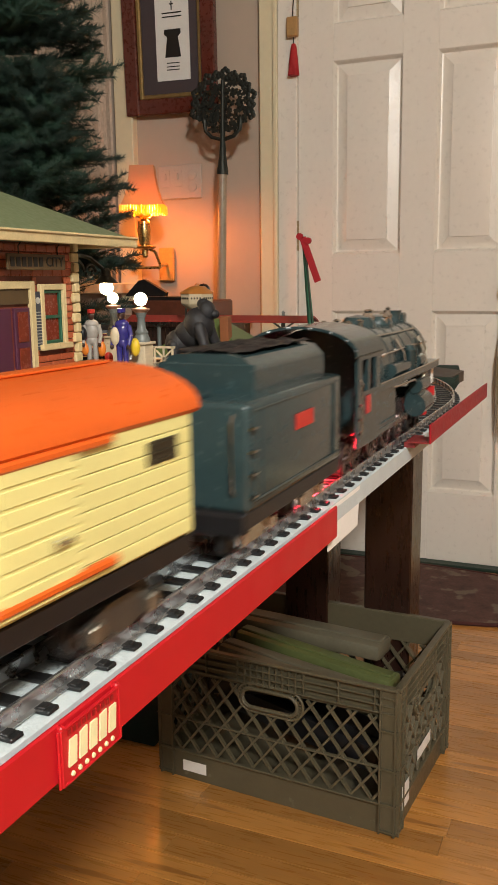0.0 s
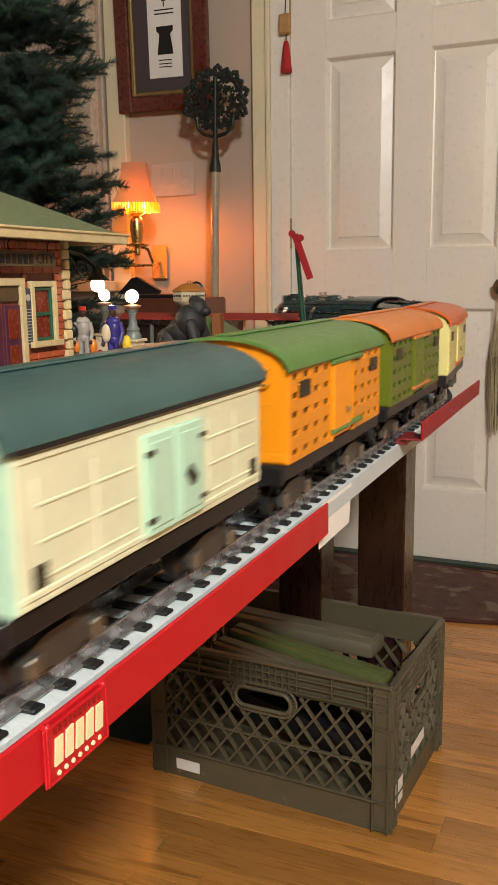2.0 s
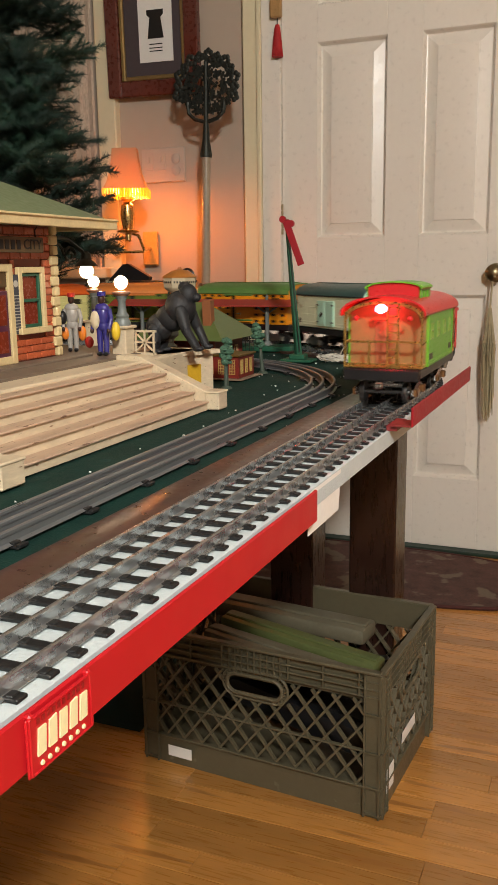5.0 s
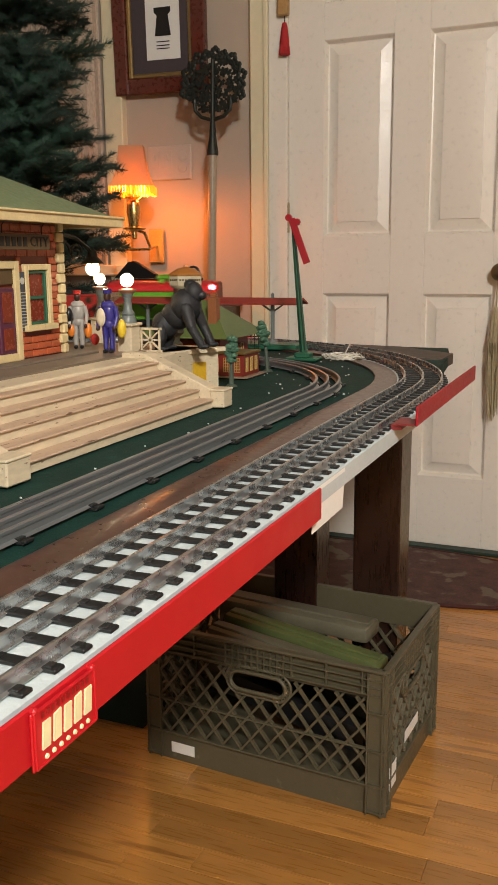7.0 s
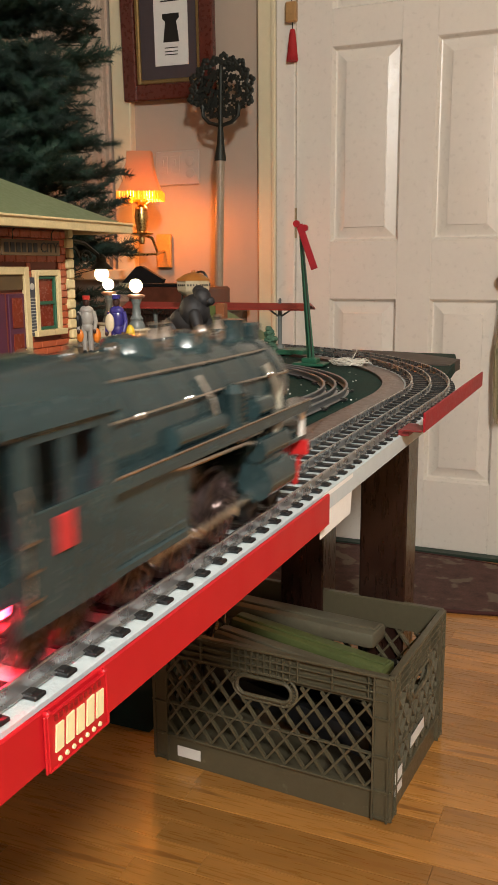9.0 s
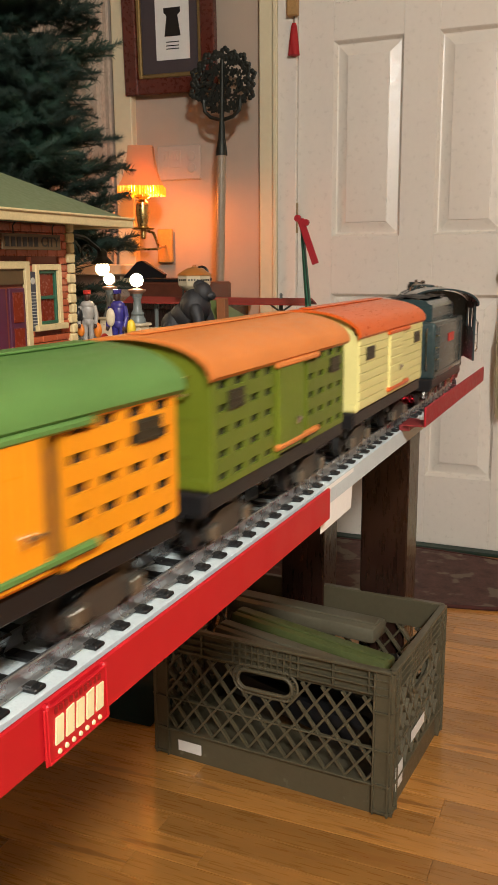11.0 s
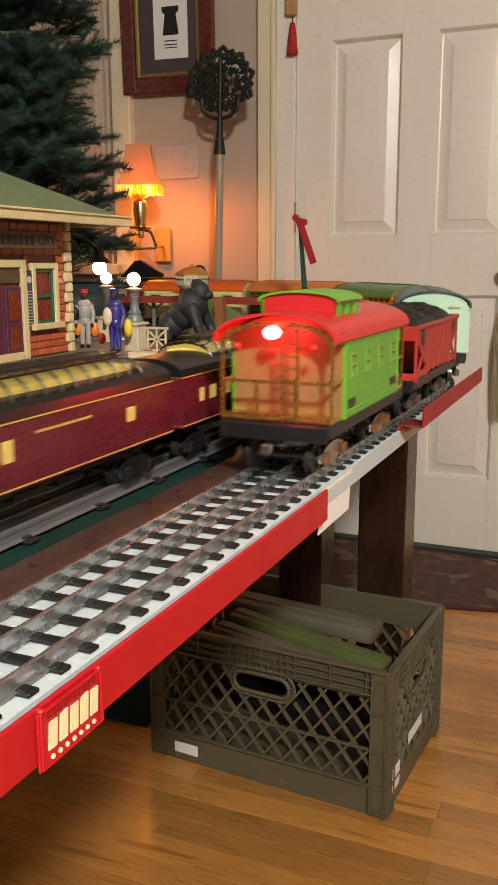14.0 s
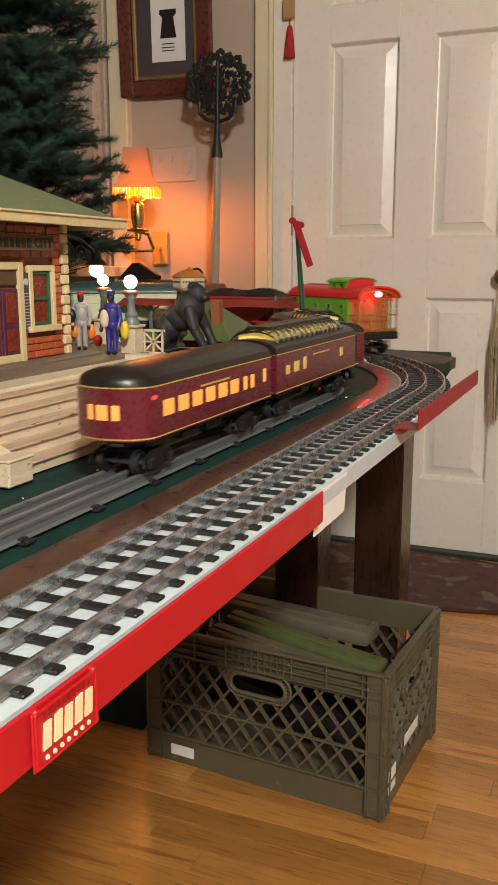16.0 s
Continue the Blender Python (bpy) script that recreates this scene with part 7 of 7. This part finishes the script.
rings = [[b.verts.new((r * x, r * y, z)) for x, y in ((1, 0.8), (-1, 0.8), (-1, -0.8), (1, -0.8))] for r, z in prof]
rings2 = [[b.verts.new((r * 0.965 * x, r * 0.965 * y, z)) for x, y in ((1, 0.8), (-1, 0.8), (-1, -0.8), (1, -0.8))] for r, z in prof]
for g_ in (rings, rings2):
    for p, q in zip(g_, g_[1:]):
        for i in range(4):
            b.faces.new((p[i], p[(i + 1) % 4], q[(i + 1) % 4], q[i]))
M_SHADE = bpy.data.materials.new("orange_fabric_shade")
M_SHADE.use_nodes = True
nt = M_SHADE.node_tree
pr = nt.nodes["Principled BSDF"]
pr.inputs["Base Color"].default_value = (0.50, 0.34, 0.20, 1)
pr.inputs["Roughness"].default_value = 0.9
tl = nt.nodes.new("ShaderNodeBsdfTranslucent")
tl.inputs["Color"].default_value = (0.80, 0.52, 0.22, 1)
mx = nt.nodes.new("ShaderNodeMixShader")
mx.inputs[0].default_value = 0.30
nt.links.new(pr.outputs[0], mx.inputs[1])
nt.links.new(tl.outputs[0], mx.inputs[2])
nt.links.new(mx.outputs[0], nt.nodes["Material Output"].inputs["Surface"])
part("shade", b, M_SHADE, lampo, "orange fabric bell shade")
b = bmesh.new()
rng = random.Random(11)
for i in range(4):
    x0, y0 = ((1, 0.8), (-1, 0.8), (-1, -0.8), (1, -0.8))[i]
    x1, y1 = ((-1, 0.8), (-1, -0.8), (1, -0.8), (1, 0.8))[i]
    for k in range(16):
        u = (k + 0.5) / 16
        x, y = 0.0645 * (x0 + (x1 - x0) * u), 0.0645 * (y0 + (y1 - y0) * u)
        tube(b, (x, y, 0.335), (x * 1.02, y * 1.02, 0.308 + 0.004 * rng.random()), 0.0040, 0.0030, 5)
# bulb light showing through the beads is put in as emission
part("fringe", b, mat("bulb_lit_bead_fringe", (0.9, 0.45, 0.05), 0.3, emit=((1.0, 0.24, 0.004), 1.5)), lampo, "amber bead fringe with the bulb glow put in as emission")
for s in (-1, 1):
    b = bmesh.new()
    ball(b, (s * 0.028, -0.01, 0.335), 0.012, (1, 1, 1.3))
    part("bulb", b, mat("lit_amber_bulb", (1, 0.8, 0.4), 0.3, emit=((1.0, 0.48, 0.06), 45.0)) if not bpy.data.materials.get("lit_amber_bulb") else bpy.data.materials["lit_amber_bulb"], lampo, "lit amber bulb")

# wall plate with switches
M_PLATE = mat("cream_switch_plate", (0.50, 0.43, 0.36), 0.5, var=0.04)
sw = thing("switch_plate", pose(-1.5125, D - 0.001, 1.315), "white triple switch plate on the wall", "switch plate")
b = bmesh.new()
box(b, (0, 0.009, 0), (0.172, 0.010, 0.118), bevel=0.003)
part("plate", b, M_PLATE, sw)
for x in (-0.055, -0.006):
    b = bmesh.new()
    box(b, (x, 0.003, 0.012), (0.034, 0.003, 0.058), bevel=0.001)
    box(b, (x, 0.000, 0.018), (0.006, 0.006, 0.022), bevel=0.001)
    part("toggle", b, M_PLATE, sw)
b = bmesh.new()
for z in (-0.02, 0.02):
    lathe(b, [(0.017, 0), (0.017, 0.004), (0.014, 0.005)], (0.052, 0.004, z), 16, Matrix.Rotation(radians(90), 3, "X"))
part("socket", b, M_PLATE, sw)

# framed picture
pic = thing("picture_frame", pose(-1.52, D - 0.034, 1.86, 4, 1.2, 0), "dark red-brown wooden picture frame with gilt inner edge", "picture")
M_FRAMEW = mat("mahogany_frame", (0.10, 0.018, 0.010), 0.3, var=0.3, scale=12, coat=0.3)
M_GILT = mat("old_gilt", (0.34, 0.23, 0.09), 0.4, 0.7, var=0.2, scale=80)
W2, H2 = 0.178, 0.315


def frame_bars(b, w, h, t, y, d):
    box(b, (-w + t / 2, y, 0), (t, d, 2 * h), bevel=0.004)
    box(b, (w - t / 2, y, 0), (t, d, 2 * h), bevel=0.004)
    box(b, (0, y, h - t / 2), (2 * w - 2 * t, d, t), bevel=0.004)
    box(b, (0, y, -h + t / 2), (2 * w - 2 * t, d, t), bevel=0.004)


b = bmesh.new()
frame_bars(b, W2, H2, 0.052, -0.004, 0.030)
part("frame", b, M_FRAMEW, pic)
b = bmesh.new()
frame_bars(b, W2 - 0.0515, H2 - 0.0515, 0.016, 0.0, 0.018)
part("gilt_slip", b, M_GILT, pic, "gilt inner slip")
b = bmesh.new()
box(b, (0, 0.004, 0), (2 * W2 - 0.12, 0.004, 2 * H2 - 0.12))
part("mount", b, mat("slate_blue_mount", (0.06, 0.045, 0.05), 0.7, var=0.1, scale=60), pic, "slate mount")
b = bmesh.new()
box(b, (0.012, 0.0008, -0.045), (0.130, 0.003, 0.32))
part("print", b, M_PAPER, pic, "white printed sheet")
b = bmesh.new()
prism(b, [(-0.018, -0.13), (0.044, -0.13), (0.034, -0.065), (0.045, -0.055), (0.045, -0.040), (-0.019, -0.040), (-0.019, -0.055), (-0.008, -0.065)], -0.0022, -0.0010, "y")
for z in (0.0, 0.012):
    box(b, (0.012, -0.0012, z), (0.075, 0.001, 0.004))
for z in (-0.148, -0.160, -0.170):
    box(b, (0.012, -0.0012, z), (0.05, 0.001, 0.003))
box(b, (0.012, -0.0012, 0.035), (0.004, 0.001, 0.028))
box(b, (0.012, -0.0012, 0.040), (0.016, 0.001, 0.004))
part("printed_shape", b, M_LETTER, pic, "black printed robe shape and bars")
bpy.data.objects["picture_frame"].location.z = 1.545 + H2

# pole with cast leaf head
pole = thing("iron_headed_pole", pose(-1.292, 2.72, 0.005, 0, 1.2, 0), "tall wooden pole with a pierced dark iron leaf head", "pole")
b = bmesh.new()
tube(b, (-0.01, 0, 0), (0.0, 0, 1.315), 0.0165, 0.0145, 14)
part("shaft", b, mat("pale_worn_wood", (0.34, 0.27, 0.19), 0.35, var=0.15, scale=10, coat=0.3), pole, "pale worn wooden shaft")
b = bmesh.new()
lathe(b, [(0.019, 1.305), (0.019, 1.315), (0.012, 1.36), (0.008, 1.42), (0.007, 1.60)], n=14)
for s in (-1, 1):
    wire(b, [(s * 0.004, 0, 1.415), (s * 0.04, 0, 1.425), (s * 0.062, 0, 1.445), (s * 0.066, 0, 1.48)], 0.0065)
rng = random.Random(21)
n0 = 0
for i in range(125):
    a = rng.random() * 6.283
    r = math.sqrt(rng.random())
    x, z = 0.098 * r * math.cos(a), 1.525 + 0.088 * r * math.sin(a)
    if abs(x) < 0.10 and z > 1.44:
        m_ = Matrix.Rotation(rng.random() * 3.14, 4, "Y")
        box(b, (x, -0.004 + 0.014 * rng.random(), z), (0.022, 0.004, 0.0075), m_)
        box(b, (x, -0.004 + 0.014 * rng.random(), z), (0.0075, 0.004, 0.022), m_)
for i in range(26):
    a = math.pi * (-0.12 + 1.24 * i / 25)
    k_ = (1.06, 0.90, 0.99, 0.86)[i % 4]
    x, z = 0.102 * k_ * math.cos(a), 1.525 + 0.094 * k_ * math.sin(a)
    for da in range(3):
        ball(b, (x + 0.009 * math.cos(a + (da - 1) * 1.3), 0, z + 0.009 * math.sin(a + (da - 1) * 1.3)), 0.0088, (1, 0.28, 1), 8, 5)
part("leaf_head", b, M_IRON, pole, "pierced dark iron leaf head")

# red tassel on its wooden block, hung from the jamb
tas = thing("door_tassel", pose(-1.062, D - 0.030, 1.625), "red tassel with wooden block hung on the door jamb", "tassel")
b = bmesh.new()
lathe(b, [(0.0165, 0), (0.0155, 0.04), (0.010, 0.085), (0.007, 0.098)], n=14)
for i in range(26):
    a = 2 * math.pi * i / 26
    tube(b, (0.008 * math.cos(a), 0.008 * math.sin(a), 0.09), (0.0175 * math.cos(a), 0.0175 * math.sin(a), 0.001), 0.0014, 0.0016, 5)
part("tassel", b, mat("red_silk", (0.40, 0.012, 0.014), 0.7, var=0.2, scale=200), tas)
b = bmesh.new()
box(b, (-0.004, 0, 0.150), (0.038, 0.022, 0.062), bevel=0.004)
part("block", b, mat("light_wood_block", (0.42, 0.24, 0.09), 0.5, var=0.2, scale=30), tas, "light wooden block")
b = bmesh.new()
wire(b, [(0, 0, 0.095), (0, 0, 0.12)], 0.0016)
wire(b, [(-0.004, 0, 0.18), (-0.002, 0.005, 0.24), (0.0, 0.012, 0.30)], 0.0016)
part("cord", b, M_BLACK, tas)

# rope tassel on the door knob
kt = thing("knob_tassel", pose(-0.352, D - 0.050, 0.46), "frayed pale rope tassel hanging from the door knob", "tassel")
b = bmesh.new()
rng = random.Random(8)
for i in range(40):
    a = rng.random() * 6.283
    r = 0.006 + 0.016 * rng.random()
    e = 0.10 * rng.random()
    wire(b, [(0.004 * math.cos(a), 0.004 * math.sin(a), 0.36), (r * math.cos(a), r * math.sin(a) * 0.7, 0.25), (r * math.cos(a) * 1.1, r * math.sin(a) * 0.7, 0.16 + e), (r * 0.8 * math.cos(a) + 0.01 * rng.random(), r * math.sin(a) * 0.7, e * 1.1)], 0.0016, 4)
wire(b, [(0, 0, 0.36), (0.004, 0.0, 0.44), (0.002, 0.01, 0.468)], 0.004)
part("strands", b, mat("pale_rope", (0.42, 0.36, 0.22), 0.8, var=0.2, scale=100), kt)

# window with lace curtain beyond the picture
win1 = thing("window_1", pose(-2.05, D, 1.30), "cream window casing with a pale lace curtain", "window", kind="structure")
b = bmesh.new()
for x in (-0.42, 0.325):
    box(b, (x, 0.002, 0.30), (0.075, 0.040, 1.42), bevel=0.004)
box(b, (-0.05, -0.006, -0.36), (0.86, 0.060, 0.04), bevel=0.004)
part("window_frame", b, M_TRIM, win1)
b = bmesh.new()
n_ = 90
cols_ = [[b.verts.new((-0.38 + 0.66 * i / n_, -0.012 + 0.010 * math.sin(i * 0.9) + 0.004 * math.sin(i * 2.3), -0.34 + 1.34 * j)) for j in (0, 1)] for i in range(n_ + 1)]
for p, q in zip(cols_, cols_[1:]):
    b.faces.new((p[0], q[0], q[1], p[1]))
part("curtain", b, mat("pale_lace", (0.55, 0.44, 0.34), 0.9, var=0.3, scale=120, bump=0.8, bscale=250, stretch=(2, 1, 0.5)), win1, "pale lace curtain")

# ceiling light, behind and above the viewer
cl = thing("ceiling_light", pose(0.98, -1.15, 2.46), "round frosted ceiling light", "lamp")
b = bmesh.new()
lathe(b, [(0.02, -0.05), (0.10, -0.045), (0.15, -0.02), (0.16, -0.002)], n=24)
part("diffuser", b, mat("lit_diffuser", (0.9, 0.85, 0.75), 0.5, emit=((1.0, 0.85, 0.68), 3.0)), cl)

# ---------- artificial fir ----------
fir = thing("christmas_tree", pose(-1.625, 1.98, 0.80), "dark green artificial Christmas tree standing behind the station", "tree")
rng = random.Random(13)
M_NEEDLE = mat("dark_fir_needles", (0.012, 0.035, 0.024), 0.55, var=0.5, scale=40)
M_NEEDLE2 = mat("light_fir_needles", (0.024, 0.066, 0.042), 0.5, var=0.4, scale=40)
b = bmesh.new()
tube(b, (0, 0, -0.78), (0, 0, 1.05), 0.018, 0.008, 10)
tube(b, (0, 0, -0.795), (0, 0, -0.76), 0.16, 0.10, 14)
part("trunk", b, M_DARKWOOD, fir)
TWIGS = []
nrng = np.random.RandomState(4)
for k in range(5):
    # a bottle-brush sprig one unit long: thin three-sided needles round its axis
    vs = []
    for i in range(120):
        t = i / 120
        a = nrng.rand() * 6.283
        ln = (0.20 + 0.10 * nrng.rand()) * (1.0 if t < 0.85 else 0.7)
        out = np.array([math.cos(a), math.sin(a), 0.55 + 0.5 * nrng.rand()])
        out /= np.linalg.norm(out)
        base = np.array([0, 0, t - 0.12 * 0])
        side = np.cross(out, (0.3, 0.2, 1.0))
        side *= 0.013 / np.linalg.norm(side)
        up = np.cross(out, side) * 0.6
        vs += [base - side, base + side, base + up, base + out * ln]
    TWIGS.append(np.array(vs))
NF = np.array([[4 * i + a for a in f] for i in range(120) for f in ((0, 1, 3), (1, 2, 3), (2, 0, 3))])
clouds = {0: [], 1: []}


def twig(p, d, ln, which):
    q = np.array(d.to_track_quat("Z", "Y").to_matrix())
    clouds[which].append(TWIGS[rng.randrange(5)] @ q.T * ln + np.array(p))


z = 0.02
limbs = bmesh.new()
while z < 0.98:
    span = min(0.41 * (1 - (z + 0.05) / 2.0) + 0.02, 0.335 + 0.03 * math.sin(9 * z))
    for k in range(15):
        a = rng.random() * 6.283
        d = Vector((math.cos(a), math.sin(a), 0.02 + 0.28 * rng.random())).normalized()
        ln = span * (0.70 + 0.34 * rng.random())
        base = Vector((0, 0, z + 0.05 * rng.random()))
        tube(limbs, base, base + d * ln, 0.004, 0.0012, 5)
        wh = 1 if rng.random() < 0.38 else 0
        if d.y > 0.6:
            continue
        m_ = max(3, int(ln / 0.034))
        for i in range(1, m_ + 1):
            p = base + d * (ln * i / m_)
            for s in (-1, 1, 0):
                dd = (d * 0.75 + Vector((-d.y, d.x, 0)) * s * (0.6 + 0.4 * rng.random()) + Vector((0, 0, 0.55 * (rng.random() - 0.45)))).normalized()
                twig(p, dd, 0.070 + 0.045 * rng.random(), wh)
    z += 0.050
part("limb", limbs, M_DARKWOOD, fir)
for key, m_ in ((0, M_NEEDLE), (1, M_NEEDLE2)):
    n_ = len(clouds[key])
    vs = np.concatenate(clouds[key]).astype(np.float32)
    fs = (NF[None] + 480 * np.arange(n_)[:, None, None]).reshape(-1, 3).astype(np.int32)
    me = bpy.data.meshes.new("needles")
    me.vertices.add(len(vs))
    me.vertices.foreach_set("co", vs.ravel())
    me.loops.add(fs.size)
    me.loops.foreach_set("vertex_index", fs.ravel())
    me.polygons.add(len(fs))
    me.polygons.foreach_set("loop_start", np.arange(0, fs.size, 3, dtype=np.int32))
    me.update(calc_edges=True)
    me.materials.append(m_)
    ob = new("needles", me)
    ob.parent = fir
    tagged(ob, "dense dark green plastic needles", kind="stuff")

# ---------- floor boards ----------
bm = bmesh.new()
box(bm, (0, 0, 0), (1, 1, 1))
W_ = 0.057


def board_mesh(length):
    bm = bmesh.new()
    box(bm, (0, 0, -0.005), (length, W_ - 0.0011, 0.010), bevel=0.0006)
    return mesh_of("plank", bm, M_FLOOR, 0)


bm.free()
rng = random.Random(7)
BOARDS = [board_mesh(0.45 + 0.15 * i) for i in range(6)]
LENS = [0.45 + 0.15 * i for i in range(6)]
y = 0.85
while y < D - 0.02:
    x = -1.7 - rng.random() * 0.6
    while x < 0.95:
        k = rng.randrange(6)
        ob = new("plank", BOARDS[k])
        ob.parent = floor
        ob.matrix_basis = pose(x + LENS[k] / 2, y, 0.0)
        x += LENS[k] + 0.0004
    y += W_
bm = bmesh.new()
box(bm, (-0.17, -0.53, -0.005), (4.7, 2.7, 0.010))
box(bm, (1.6, 1.85, -0.0055), (1.2, 2.0, 0.010))
part("far_boards", bm, M_FLOOR, floor)

motions()
